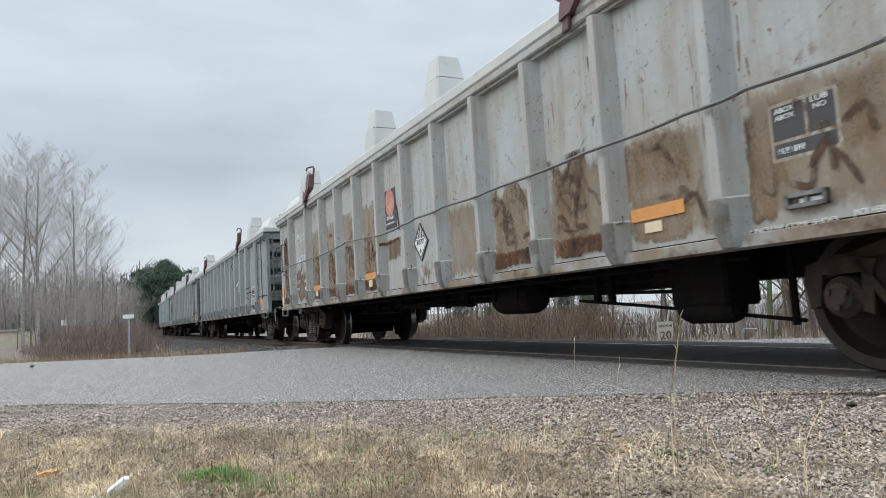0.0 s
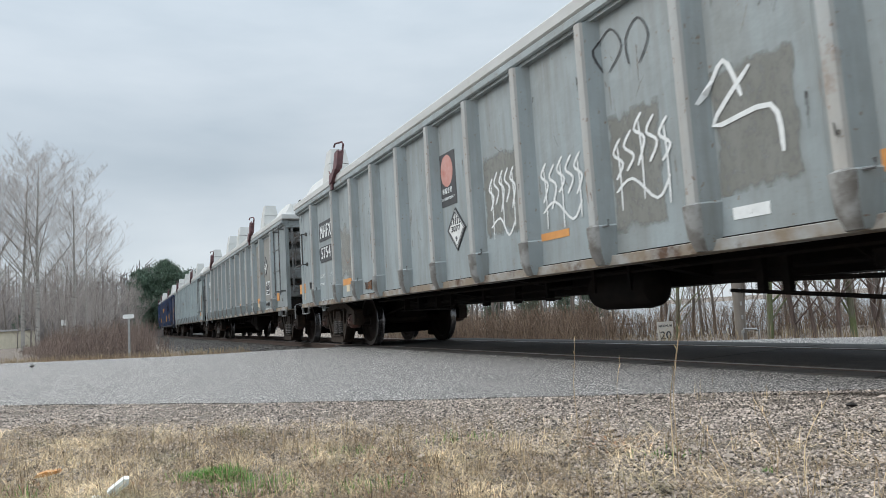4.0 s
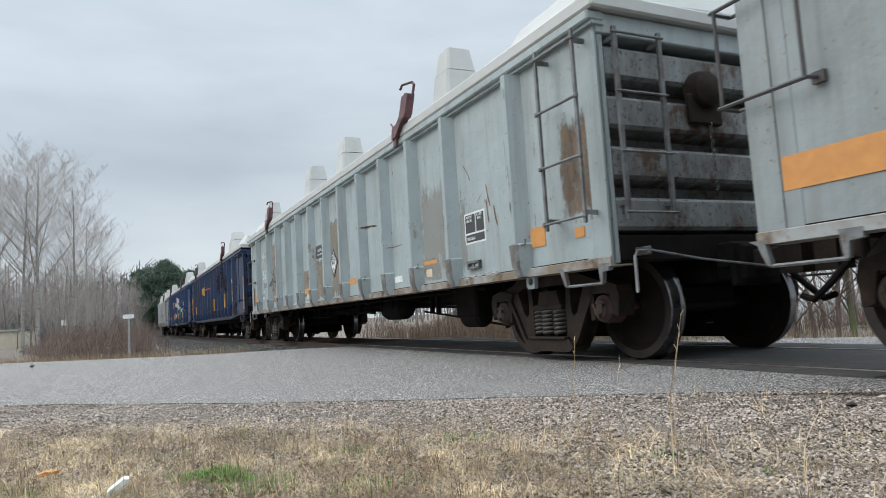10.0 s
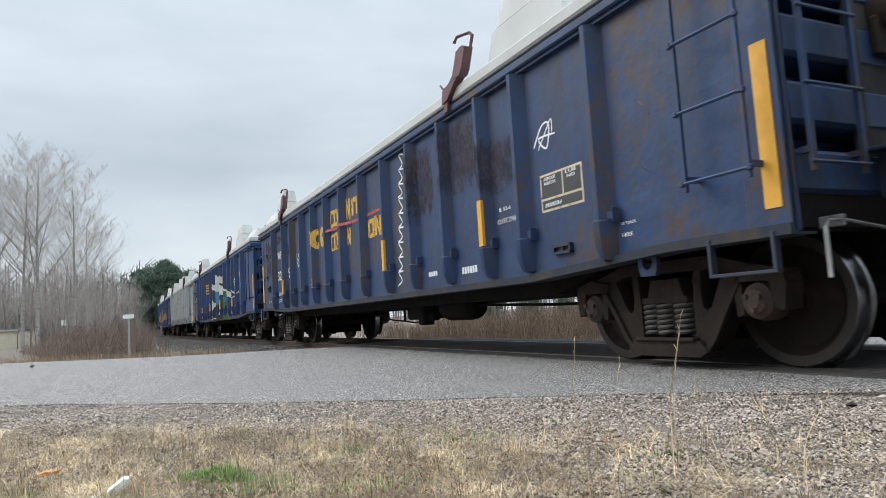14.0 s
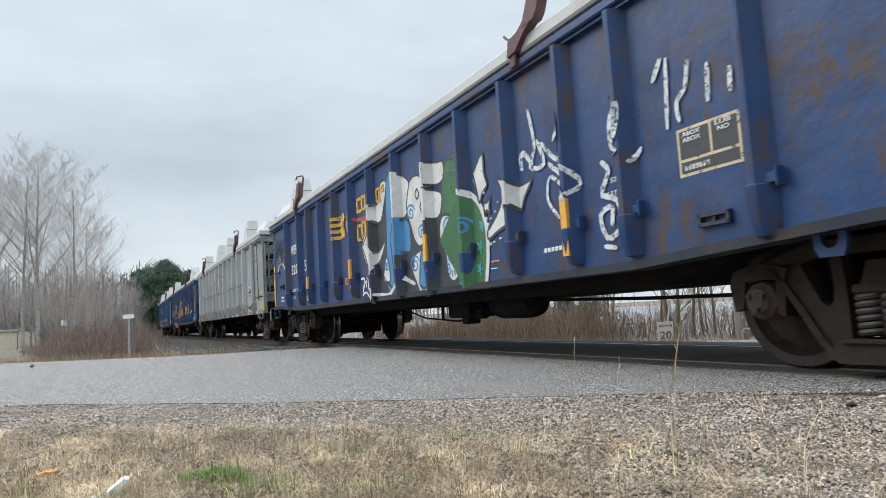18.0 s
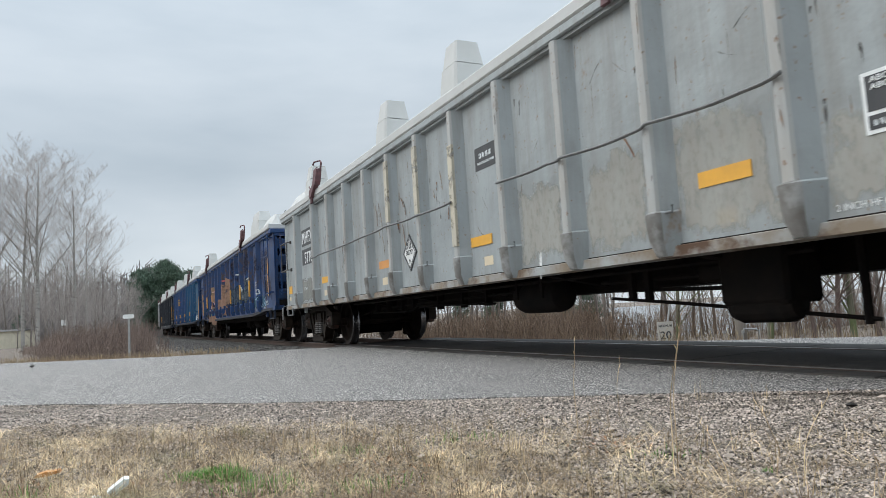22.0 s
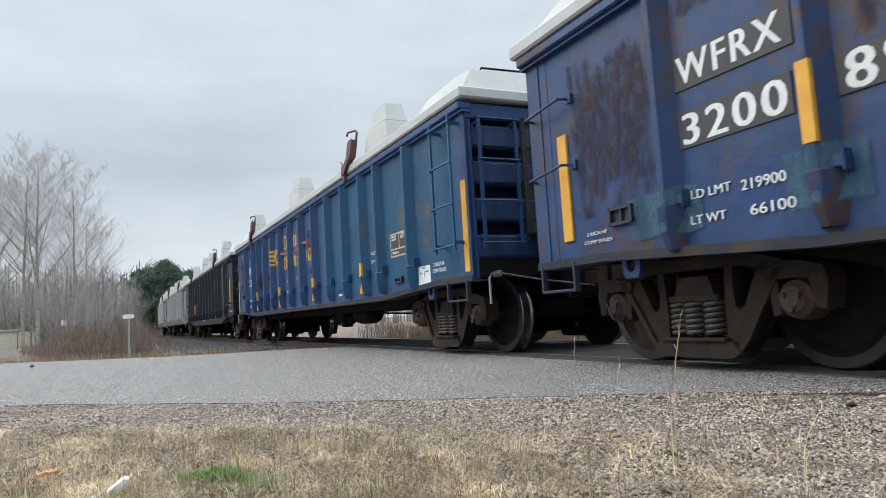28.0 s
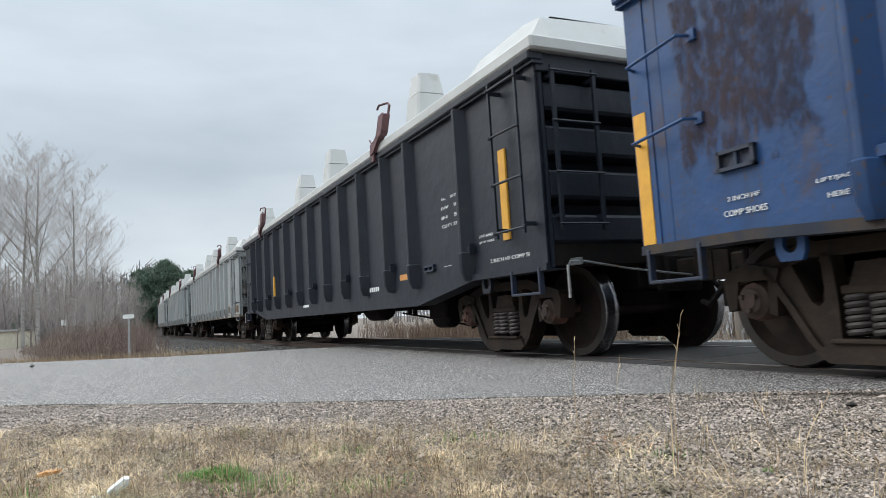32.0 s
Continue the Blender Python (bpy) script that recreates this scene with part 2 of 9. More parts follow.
M["graffiti_blue"] = worn(material("sky_blue_spray", (0.04, 0.22, 0.42), 0.6, second=(0.05, 0.16, 0.32), scale=4), 0.3, 0.36, 9)
M["graffiti_blue_pale"] = stain("pale_blue_spray", (0.12, 0.25, 0.4), (0.08, 0.16, 0.3), 0.85, soft=0.06)
M["graffiti_teal"] = worn(material("teal_spray", (0.05, 0.3, 0.3), 0.6, second=(0.04, 0.2, 0.22), scale=4), 0.3, 0.38, 9)
M["green"] = worn(material("green_spray", (0.04, 0.135, 0.05), 0.65, second=(0.03, 0.095, 0.045), scale=3), 0.28, 0.34, 7)
M["graffiti_tan"] = worn(material("tan_spray", (0.33, 0.19, 0.13), 0.7, second=(0.22, 0.13, 0.085), scale=2.5, third=(0.2, 0.2, 0.09), third_scale=1.5, third_spread=(0.54, 0.66)), 0.3, 0.48, 3.5, 0.3)
M["graffiti_pink"] = worn(material("pink_spray", (0.55, 0.3, 0.27), 0.7, second=(0.5, 0.35, 0.3), scale=5), 0.36, 0.46, 9)
M["graffiti_green"] = worn(material("lime_spray", (0.16, 0.32, 0.09), 0.7, second=(0.2, 0.26, 0.1), scale=5), 0.4, 0.52, 6)
M["orange_plate"] = material("orange_plate", (0.6, 0.16, 0.05), 0.5, second=(0.5, 0.14, 0.05), scale=9)
M["white_worn"] = worn(M["white_worn"], 0.4, 0.5, 22, 0.2)
M["white"] = worn(M["white"], 0.3, 0.36, 20, 0.4)
M["emblem_red"] = material("emblem_red", (0.42, 0.13, 0.1), 0.6, second=(0.5, 0.28, 0.24), scale=6)
M["placard_white"] = material("placard_white", (0.7, 0.7, 0.68), 0.5, second=(0.6, 0.6, 0.58), scale=8)
M["cable"] = material("grey_cable", (0.16, 0.16, 0.155), 0.6, 0.3, second=(0.1, 0.1, 0.1), scale=20)
M["yellow_worn"] = worn(material("worn_yellow", (0.62, 0.36, 0.04), 0.6, second=(0.5, 0.28, 0.04), scale=9), 0.36, 0.44, 12, 0.05)
M["brush_tan"] = material("tan_brush", (0.2, 0.14, 0.095), 0.95, second=(0.12, 0.08, 0.06), scale=3, vary=0.5, island=True)
M["ballast_bed"] = material("ballast_bed", (0.10, 0.092, 0.085), 0.95, second=(0.05, 0.045, 0.042), scale=24, bump=1.0, bump_scale=30, bump_distance=0.03)
M["white_plastic"] = material("white_plastic", (0.75, 0.77, 0.76), 0.4, second=(0.6, 0.64, 0.62), scale=30)
M["sign_white"] = material("sign_white", (0.74, 0.74, 0.72), 0.5, second=(0.66, 0.66, 0.64), scale=6)
M["water"] = material("lake_water", (0.05, 0.065, 0.075), 0.12, second=(0.06, 0.075, 0.085), scale=0.05, bump=0.15, bump_scale=1.5, bump_distance=0.02)
M["grey_sill"] = material("rusty_grey_sill", (0.33, 0.34, 0.335), 0.7, second=(0.22, 0.175, 0.13), scale=2.4, spread=(0.36, 0.56), third=(0.1, 0.06, 0.04), third_scale=3.5, third_spread=(0.52, 0.64), spec=0.2)
M["brake_soot"] = material("sooty_brown_plate", (0.05, 0.044, 0.04), 0.85, second=(0.025, 0.026, 0.03), scale=3, third=(0.08, 0.06, 0.045), third_scale=2, spec=0.2, bump=0.4, bump_scale=12)
M["slab"] = material("crossing_rubber", (0.035, 0.033, 0.033), 0.75, second=(0.06, 0.055, 0.05), scale=14, third=(0.085, 0.07, 0.058), third_scale=3, third_spread=(0.55, 0.72), vary=0.15, bump=0.4, bump_scale=60)
M["boot"] = material("scuffed_stake_boot", (0.2, 0.195, 0.185), 0.75, second=(0.13, 0.115, 0.1), scale=7, third=(0.3, 0.3, 0.29), third_scale=4, third_spread=(0.5, 0.62), spec=0.2, bump=0.3, bump_scale=20)
M["blue_sill"] = material("sooty_blue_sill", (0.035, 0.04, 0.05), 0.75, second=(0.02, 0.025, 0.04), scale=3, third=(0.06, 0.045, 0.035), third_scale=2.5, third_spread=(0.5, 0.66), spec=0.25)
M["front_wash"] = worn(material("faded_blue_front", (0.009, 0.074, 0.15), 0.6, second=(0.008, 0.053, 0.115), scale=2.0, third=(0.08, 0.075, 0.07), third_scale=1.6, third_spread=(0.57, 0.68), bump=0.4, bump_scale=2.6, bump_distance=0.05, spec=0.3), 0.3, 0.42, 2.0, 0.8)
M["far_twig"] = material("far_twigs", (0.17, 0.155, 0.15), 0.95, second=(0.22, 0.2, 0.195), scale=0.5)


def car_paint(name, base, second, grime, rust, rough=0.5, grime_at=(0.5, 0.72), rust_at=(0.64, 0.7), fleck=0.66):
    """Weathered wagon paint: soft blotches, grimy streaks that ran down, rust patches broken by scratches, and fine flecks."""
    m = material(name, base, rough, second=second, scale=1.7, spread=(0.35, 0.7), bump=0.4, bump_scale=2.6, bump_distance=0.05)
    n, l = m.node_tree.nodes, m.node_tree.links
    bsdf = n["Principled BSDF"]
    co = n.new("ShaderNodeTexCoord")
    info = n.new("ShaderNodeObjectInfo")
    off = n.new("ShaderNodeVectorMath")
    off.operation = "MULTIPLY_ADD"
    off.inputs[1].default_value = (1, 1, 1)
    spread = n.new("ShaderNodeVectorMath")
    spread.operation = "SCALE"
    spread.inputs[0].default_value = (61.0, 7.0, 23.0)
    l.new(info.outputs["Random"], spread.inputs["Scale"])
    l.new(co.outputs["Object"], off.inputs[0])
    l.new(spread.outputs[0], off.inputs[2])

    def layer(scale, stretch, lo, hi, detail=7.0, top=1.0):
        mp = n.new("ShaderNodeMapping")
        mp.inputs["Scale"].default_value = stretch
        l.new(off.outputs[0], mp.inputs[0])
        t = n.new("ShaderNodeTexNoise")
        t.inputs["Scale"].default_value, t.inputs["Detail"].default_value, t.inputs["Roughness"].default_value = scale, detail, 0.68
        l.new(mp.outputs[0], t.inputs[0])
        r = n.new("ShaderNodeMapRange")
        r.inputs[1].default_value, r.inputs[2].default_value, r.inputs[4].default_value = lo, hi, top
        l.new(t.outputs[0], r.inputs[0])
        return r.outputs[0]

    def over(colour, fac, c):
        x = n.new("ShaderNodeMix")
        x.data_type = "RGBA"
        l.new(fac, x.inputs[0])
        l.new(colour, x.inputs[6])
        x.inputs[7].default_value = (*c, 1)
        return x.outputs[2]

    def times(a, c):
        x = n.new("ShaderNodeMath")
        x.operation = "MULTIPLY"
        l.new(a, x.inputs[0])
        l.new(c, x.inputs[1])
        return x.outputs[0]

    bsdf.inputs["Specular IOR Level"].default_value = 0.35
    colour = bsdf.inputs["Base Color"].links[0].from_socket
    colour = over(colour, layer(5.0, (1, 1, 0.1), *grime_at, top=0.6), grime)
    rusty = times(layer(1.1, (1, 1, 0.8), *rust_at), layer(9.0, (1, 1, 0.6), 0.42, 0.56))
    colour = over(colour, rusty, rust)
    colour = over(colour, layer(26.0, (1, 1, 0.7), fleck, fleck + 0.04, 4.0, 0.9), rust)
    l.new(colour, bsdf.inputs["Base Color"])
    return m


M["grey_paint"] = car_paint("grey_car_paint", (0.285, 0.322, 0.33), (0.235, 0.264, 0.268), (0.175, 0.174, 0.158), (0.17, 0.105, 0.065), 0.5, (0.43, 0.66), (0.63, 0.69), 0.645)
M["warm_paint"] = car_paint("light_grey_car_paint", (0.31, 0.335, 0.338), (0.258, 0.278, 0.28), (0.19, 0.185, 0.17), (0.2, 0.125, 0.075), 0.5, (0.44, 0.67), (0.63, 0.69), 0.645)
M["pale_paint"] = car_paint("pale_grey_green_car_paint", (0.345, 0.397, 0.403), (0.285, 0.328, 0.33), (0.21, 0.213, 0.195), (0.2, 0.125, 0.075), 0.5, (0.48, 0.7), (0.64, 0.7), 0.645)
M["rusty_paint"] = car_paint("rusty_grey_car_paint", (0.35, 0.375, 0.38), (0.32, 0.3, 0.265), (0.22, 0.17, 0.12), (0.15, 0.08, 0.045), 0.65, (0.48, 0.68), (0.6, 0.67), 0.63)
M["blue_paint"] = car_paint("blue_car_paint", (0.014, 0.052, 0.158), (0.013, 0.038, 0.108), (0.016, 0.022, 0.045), (0.062, 0.04, 0.035), 0.5, (0.5, 0.7), (0.5, 0.6), 0.6)
M["dusty_blue_paint"] = car_paint("dusty_blue_car_paint", (0.017, 0.047, 0.128), (0.016, 0.035, 0.086), (0.026, 0.028, 0.036), (0.06, 0.042, 0.036), 0.55, (0.45, 0.66), (0.5, 0.6), 0.6)
M["light_blue_paint"] = car_paint("faded_blue_car_paint", (0.0155, 0.06, 0.172), (0.0145, 0.045, 0.12), (0.025, 0.04, 0.075), (0.066, 0.042, 0.037), 0.5, (0.5, 0.7), (0.57, 0.67), 0.61)
M["teal_paint"] = car_paint("teal_blue_car_paint", (0.010, 0.084, 0.176), (0.010, 0.058, 0.132), (0.02, 0.05, 0.09), (0.07, 0.06, 0.05), 0.5, (0.5, 0.7), (0.57, 0.67), 0.61)
M["black_paint"] = car_paint("black_car_paint", (0.008, 0.0115, 0.019), (0.013, 0.0175, 0.026), (0.02, 0.022, 0.026), (0.04, 0.029, 0.024))
# soot and rust, with the neighbouring wagon's shade also darkening the base colour
M["grey_end"] = car_paint("sooty_shaded_grey_end_paint", (0.24, 0.26, 0.265), (0.15, 0.16, 0.16), (0.1, 0.09, 0.08), (0.075, 0.045, 0.03), 0.6, (0.42, 0.62), (0.5, 0.6), 0.58)
M["blue_end"] = car_paint("sooty_blue_end_paint", (0.018, 0.052, 0.14), (0.015, 0.036, 0.09), (0.018, 0.02, 0.03), (0.05, 0.03, 0.025), 0.55, (0.42, 0.62), (0.6, 0.7), 0.6)
M["iron"] = material("weathered_iron", (0.17, 0.18, 0.185), 0.6, second=(0.07, 0.065, 0.06), scale=7, third=(0.1, 0.06, 0.04), third_scale=9)
M["dark_iron"] = material("dark_iron", (0.05, 0.052, 0.055), 0.6, second=(0.09, 0.075, 0.065), scale=9)
M["iron_blue"] = material("dark_blue_iron", (0.014, 0.026, 0.055), 0.6, second=(0.02, 0.02, 0.028), scale=7)
M["spring"] = material("spring_steel", (0.06, 0.052, 0.047), 0.6, 0.2, second=(0.035, 0.03, 0.028), scale=6)
M["smear"] = worn(material("dark_smear", (0.06, 0.058, 0.056), 0.8, second=(0.1, 0.09, 0.08), scale=10), 0.4, 0.6, 14, 0.0)
M["drip"] = worn(material("rust_drip", (0.22, 0.115, 0.055), 0.9, second=(0.14, 0.075, 0.04), scale=10), 0.38, 0.6, 12, 0.0)
M["bark_moss"] = material("mossy_bark", (0.15, 0.14, 0.1), 0.95, second=(0.12, 0.14, 0.06), scale=4, spread=(0.45, 0.6), stretch=(1, 1, 0.3), bump=0.7, bump_scale=25, bump_distance=0.03)
M["bark_red"] = material("reddish_bark", (0.17, 0.12, 0.1), 0.95, second=(0.1, 0.075, 0.065), scale=6, stretch=(1, 1, 0.3), bump=0.7, bump_scale=25, bump_distance=0.03)
# paler than the panels: dust, plus the light on the stake fronts as colour
M["stake_paint"] = car_paint("dusty_lit_stake_paint", (0.355, 0.365, 0.36), (0.375, 0.355, 0.325), (0.26, 0.235, 0.205), (0.2, 0.13, 0.085), 0.6, (0.48, 0.7), (0.6, 0.7), 0.63)
M["sign_faded"] = material("faded_sign", (0.5, 0.46, 0.4), 0.6, second=(0.42, 0.38, 0.33), scale=8)
# ---- building helpers ----


class Build:
    """Collects boxes, tubes and prisms into one mesh; mat picks the material slot of what is added next."""

    def __init__(self):
        self.v, self.f, self.k, self.mat = [], [], [], 0

    def add(self, verts, faces, m=None):
        o = len(self.v)
        self.v += [tuple(m @ Vector(p)) for p in verts] if m else [tuple(p) for p in verts]
        self.f += [tuple(i + o for i in face) for face in faces]
        self.k += [self.mat] * len(faces)
        return self

    def box(self, x0, x1, y0, y1, z0, z1, c=0.0, m=None):
        """A box; with c its edges are chamfered."""
        if c <= 0:
            v = [(x, y, z) for x in (x0, x1) for y in (y0, y1) for z in (z0, z1)]
            return self.add(v, [(0, 1, 3, 2), (4, 6, 7, 5), (0, 4, 5, 1), (2, 3, 7, 6), (0, 2, 6, 4), (1, 5, 7, 3)], m)
        bm = bmesh.new()
        bmesh.ops.create_cube(bm, size=1.0, matrix=Matrix.LocRotScale(((x0 + x1) / 2, (y0 + y1) / 2, (z0 + z1) / 2), None, (x1 - x0, y1 - y0, z1 - z0)))
        bmesh.ops.bevel(bm, geom=bm.edges[:], offset=c, segments=1, affect="EDGES")
        bm.verts.index_update()
        self.add([p.co[:] for p in bm.verts], [[p.index for p in face.verts] for face in bm.faces], m)
        bm.free()
        return self

    def prism(self, outline, y0, y1, m=None, axis="y"):
        """An outline in x and z, drawn out along y (or, with axis z, in x and y drawn out along z; with axis x, in y and z)."""
        n = len(outline)
        put = {"y": lambda p, d: (p[0], d, p[1]), "z": lambda p, d: (p[0], p[1], d), "x": lambda p, d: (d, p[0], p[1])}[axis]
        v = [put(p, y0) for p in outline] + [put(p, y1) for p in outline]
        f = [tuple(range(n)), tuple(range(2 * n - 1, n - 1, -1))] + [(i, i + n, (i + 1) % n + n, (i + 1) % n) for i in range(n)]
        return self.add(v, f, m)

    def tube(self, path, radii, sides=6, m=None, caps=True):
        """A round bar along a path of points."""
        path = [Vector(p) for p in path]
        if not hasattr(radii, "__len__"):
            radii = [radii] * len(path)
        v, f = [], []
        for i, p in enumerate(path):
            d = (path[min(i + 1, len(path) - 1)] - path[max(i - 1, 0)]).normalized()
            a = d.cross(Vector((0, 0, 1)) if abs(d.z) < 0.9 else Vector((1, 0, 0))).normalized()
            b = d.cross(a)
            v += [p + (a * math.cos(2 * math.pi * j / sides) + b * math.sin(2 * math.pi * j / sides)) * radii[i] for j in range(sides)]
        for i in range(len(path) - 1):
            f += [(i * sides + j, i * sides + (j + 1) % sides, (i + 1) * sides + (j + 1) % sides, (i + 1) * sides + j) for j in range(sides)]
        if caps:
            f += [tuple(range(sides)), tuple(range(len(v) - 1, len(v) - sides - 1, -1))]
        return self.add(v, f, m)

    def lathe(self, profile, sides=28, m=None):
        """A profile of (radius, y) turned about the y axis."""
        v, f, n = [], [], len(profile)
        for j in range(sides):
            a = 2 * math.pi * j / sides
            v += [(r * math.cos(a), y, r * math.sin(a)) for r, y in profile]
        for j in range(sides):
            k = (j + 1) % sides
            f += [(j * n + i, j * n + i + 1, k * n + i + 1, k * n + i) for i in range(n - 1)]
        return self.add(v, f, m)

    def mesh(self, name, *mats, smooth=False):
        me = bpy.data.meshes.new(name)
        me.from_pydata(self.v, [], self.f)
        for m in mats:
            me.materials.append(m)
        if len(mats) > 1:
            me.polygons.foreach_set("material_index", self.k)
        bm = bmesh.new()
        bm.from_mesh(me)
        bmesh.ops.recalc_face_normals(bm, faces=bm.faces[:])
        bm.to_mesh(me)
        bm.free()
        if smooth:
            me.polygons.foreach_set("use_smooth", [True] * len(me.polygons))
            me.set_sharp_from_angle(angle=radians(35))
        return me


def part(name, data, parent, label="", m=None):
    """A mesh as a part of a thing."""
    ob = new(name, data)
    ob.parent = parent
    if m is not None:
        ob.matrix_basis = m
    if label:
        ob["label"] = label
    return ob


def thing(name, label, category, group="", kind="", m=None, data=None):
    ob = new(name, data)
    if m is not None:
        ob.matrix_basis = m
    return tagged(ob, label, category, group, kind)
# ---- the track's line: s metres along it, growing as the train runs ----
STEP = 0.5
HALF = 1.56


def heading(s):
    if s > -10:
        return -1.115 - 0.0008 * (s + 10)
    if s > -62:
        return -1.115
    return -1.115 + 0.0042 * (max(s, -170) + 62)


def line_of_track():
    pts, x, y = {}, -1.29, 10.91
    k0 = round(-8 / STEP)
    pts[k0] = (x, y)
    for k in range(k0, round(190 / STEP)):
        a = heading((k + 0.5) * STEP)
        x, y = x + math.cos(a) * STEP, y + math.sin(a) * STEP
        pts[k + 1] = (x, y)
    x, y = pts[k0]
    for k in range(k0, round(-290 / STEP), -1):
        a = heading((k - 0.5) * STEP)
        x, y = x - math.cos(a) * STEP, y - math.sin(a) * STEP
        pts[k - 1] = (x, y)
    return pts


LINE = line_of_track()


def track(s, left=0.0, z=0.0):
    """The point at s on the track's middle, or left of it (away from the road's near side)."""
    k = math.floor(s / STEP)
    f = s / STEP - k
    (xa, ya), (xb, yb) = LINE[k], LINE[k + 1]
    a = heading(s)
    return Vector((xa + (xb - xa) * f - math.sin(a) * (HALF + left), ya + (yb - ya) * f + math.cos(a) * (HALF + left), z))


ROAD = radians(-22)
RU, RN = Vector((math.cos(ROAD), math.sin(ROAD))), Vector((-math.sin(ROAD), math.cos(ROAD)))
NEAR_EDGE, FAR_EDGE = 4.31, 11.77
T0 = track(-8)
TN = Vector((math.sin(1.115), math.cos(1.115)))


def smooth(a, b, x):
    x = min(max((x - a) / (b - a), 0), 1)
    return x * x * (3 - 2 * x)


def off_track(x, y):
    """Distance from the straight part of the track: positive on the far side."""
    return (x - T0.x) * TN.x + (y - T0.y) * TN.y


def road_height(x, y):
    d = off_track(x, y)
    if d < 0:
        return -0.012 - 0.05 * smooth(-1.2, -4.5, d)
    return -0.012 - 0.16 * smooth(0.9, 3.8, d) - 0.03 * min(max(d - 4, 0), 8)


def ground_height(x, y):
    b = x * RN.x + y * RN.y
    z = road_height(x, y) - 0.035
    if b < NEAR_EDGE + 0.2:
        z += 0.015 if b > NEAR_EDGE else 0.03
    if b > FAR_EDGE:
        z -= 0.16 * smooth(FAR_EDGE, FAR_EDGE + 1.2, b)
        if off_track(x, y) > 0:
            z -= 0.1 * smooth(FAR_EDGE, FAR_EDGE + 3, b)
    elif b < NEAR_EDGE:
        z -= 0.02 * smooth(NEAR_EDGE, NEAR_EDGE - 0.6, b)
    if y > 20 and x > 0:
        z -= 1.7 * smooth(0.19, 0.27, x / y) * smooth(23, 30, y)
    r = math.hypot(x, y)
    if r < 40:
        near = 1 - smooth(20, 40, r)
        on_road = NEAR_EDGE - 0.1 < b < FAR_EDGE + 0.1
        if not on_road:
            z += near * (0.035 * noise.noise((x * 1.3, y * 1.3, 0)) + 0.012 * noise.noise((x * 6, y * 6, 3)))
    return z


def axis(lo, hi, fine_lo, fine_hi, step, grow=1.25):
    out = [fine_lo + i * step for i in range(int((fine_hi - fine_lo) / step) + 1)]
    d, x = step, out[-1]
    while x < hi:
        d *= grow
        x += d
        out.append(x)
    d, x = step, out[0]
    while x > lo:
        d *= grow
        x -= d
        out.insert(0, x)
    return out


def grid_mesh(xs, ys, z, keep=None):
    me = bpy.data.meshes.new("sheet")
    n = len(ys)
    v = [(x, y, z(x, y)) for x in xs for y in ys]
    f = [(i * n + j, (i + 1) * n + j, (i + 1) * n + j + 1, i * n + j + 1) for i in range(len(xs) - 1) for j in range(n - 1)]
    me.from_pydata(v, [], f)
    me.polygons.foreach_set("use_smooth", [True] * len(f))
    return me


def ground_sheet():
    me = grid_mesh(axis(-2500, 2500, -6, 8, 0.16), axis(-2500, 2500, 1.2, 12, 0.16), ground_height)
    me.materials.append(M["soil"])
    thing("ground", "brown gravelly soil with dead grass", "ground", kind="structure", data=me)


def road_sheet():
    v, f = [], []
    us = axis(-160, 200, -10, 14, 0.5, 1.3)
    ws = [NEAR_EDGE + (FAR_EDGE - NEAR_EDGE) * i / 30 for i in range(31)]
    for i, a in enumerate(us):
        for j, b in enumerate(ws):
            bb = b + (0.07 * noise.noise((a * 2.1, j, 0)) if j in (0, 30) else 0)
            x, y = RU.x * a + RN.x * bb, RU.y * a + RN.y * bb
            v.append((x, y, road_height(x, y)))
    n = len(ws)
    f = [(i * n + j, (i + 1) * n + j, (i + 1) * n + j + 1, i * n + j + 1) for i in range(len(us) - 1) for j in range(n - 1)]
    # the broken edge of the asphalt stands a little above the shoulder
    for j in (0, n - 1):
        o = len(v)
        v += [(v[i * n + j][0], v[i * n + j][1], v[i * n + j][2] - 0.045) for i in range(len(us))]
        f += [(i * n + j, o + i, o + i + 1, (i + 1) * n + j) for i in range(len(us) - 1)]
    me = bpy.data.meshes.new("road")
    me.from_pydata(v, [], f)
    me.materials.append(M["asphalt"])
    thing("road", "worn grey asphalt road crossing the railway track", "road", kind="structure", data=me)


def rails():
    """Both rails: a foot, a web and a worn head, laid along the track."""
    prof = [(-0.07, -0.17), (0.07, -0.17), (0.07, -0.155), (0.012, -0.14), (0.012, -0.045), (0.036, -0.035), (0.036, -0.004), (0.03, 0), (-0.03, 0), (-0.036, -0.004), (-0.036, -0.035), (-0.012, -0.045), (-0.012, -0.14), (-0.07, -0.155)]
    for side in (-0.7535, 0.7535):
        v, f, k = [], [], []
        ss = [-285 + i * 2.5 for i in range(190)]
        n = len(prof)
        for s in ss:
            v += [track(s, side + p[0], p[1] - 0.001) for p in prof]
        for i in range(len(ss) - 1):
            for j in range(n):
                f.append((i * n + j, i * n + (j + 1) % n, (i + 1) * n + (j + 1) % n, (i + 1) * n + j))
                k.append(1 if j == 7 else 0)
        me = bpy.data.meshes.new("rail")
        me.from_pydata(v, [], f)
        me.materials.append(M["rail"])
        me.materials.append(M["rail_head"])
        me.polygons.foreach_set("material_index", k)
        thing("rail", "rusty steel rail with a worn shiny head", "rail", "rails of the track", data=me)


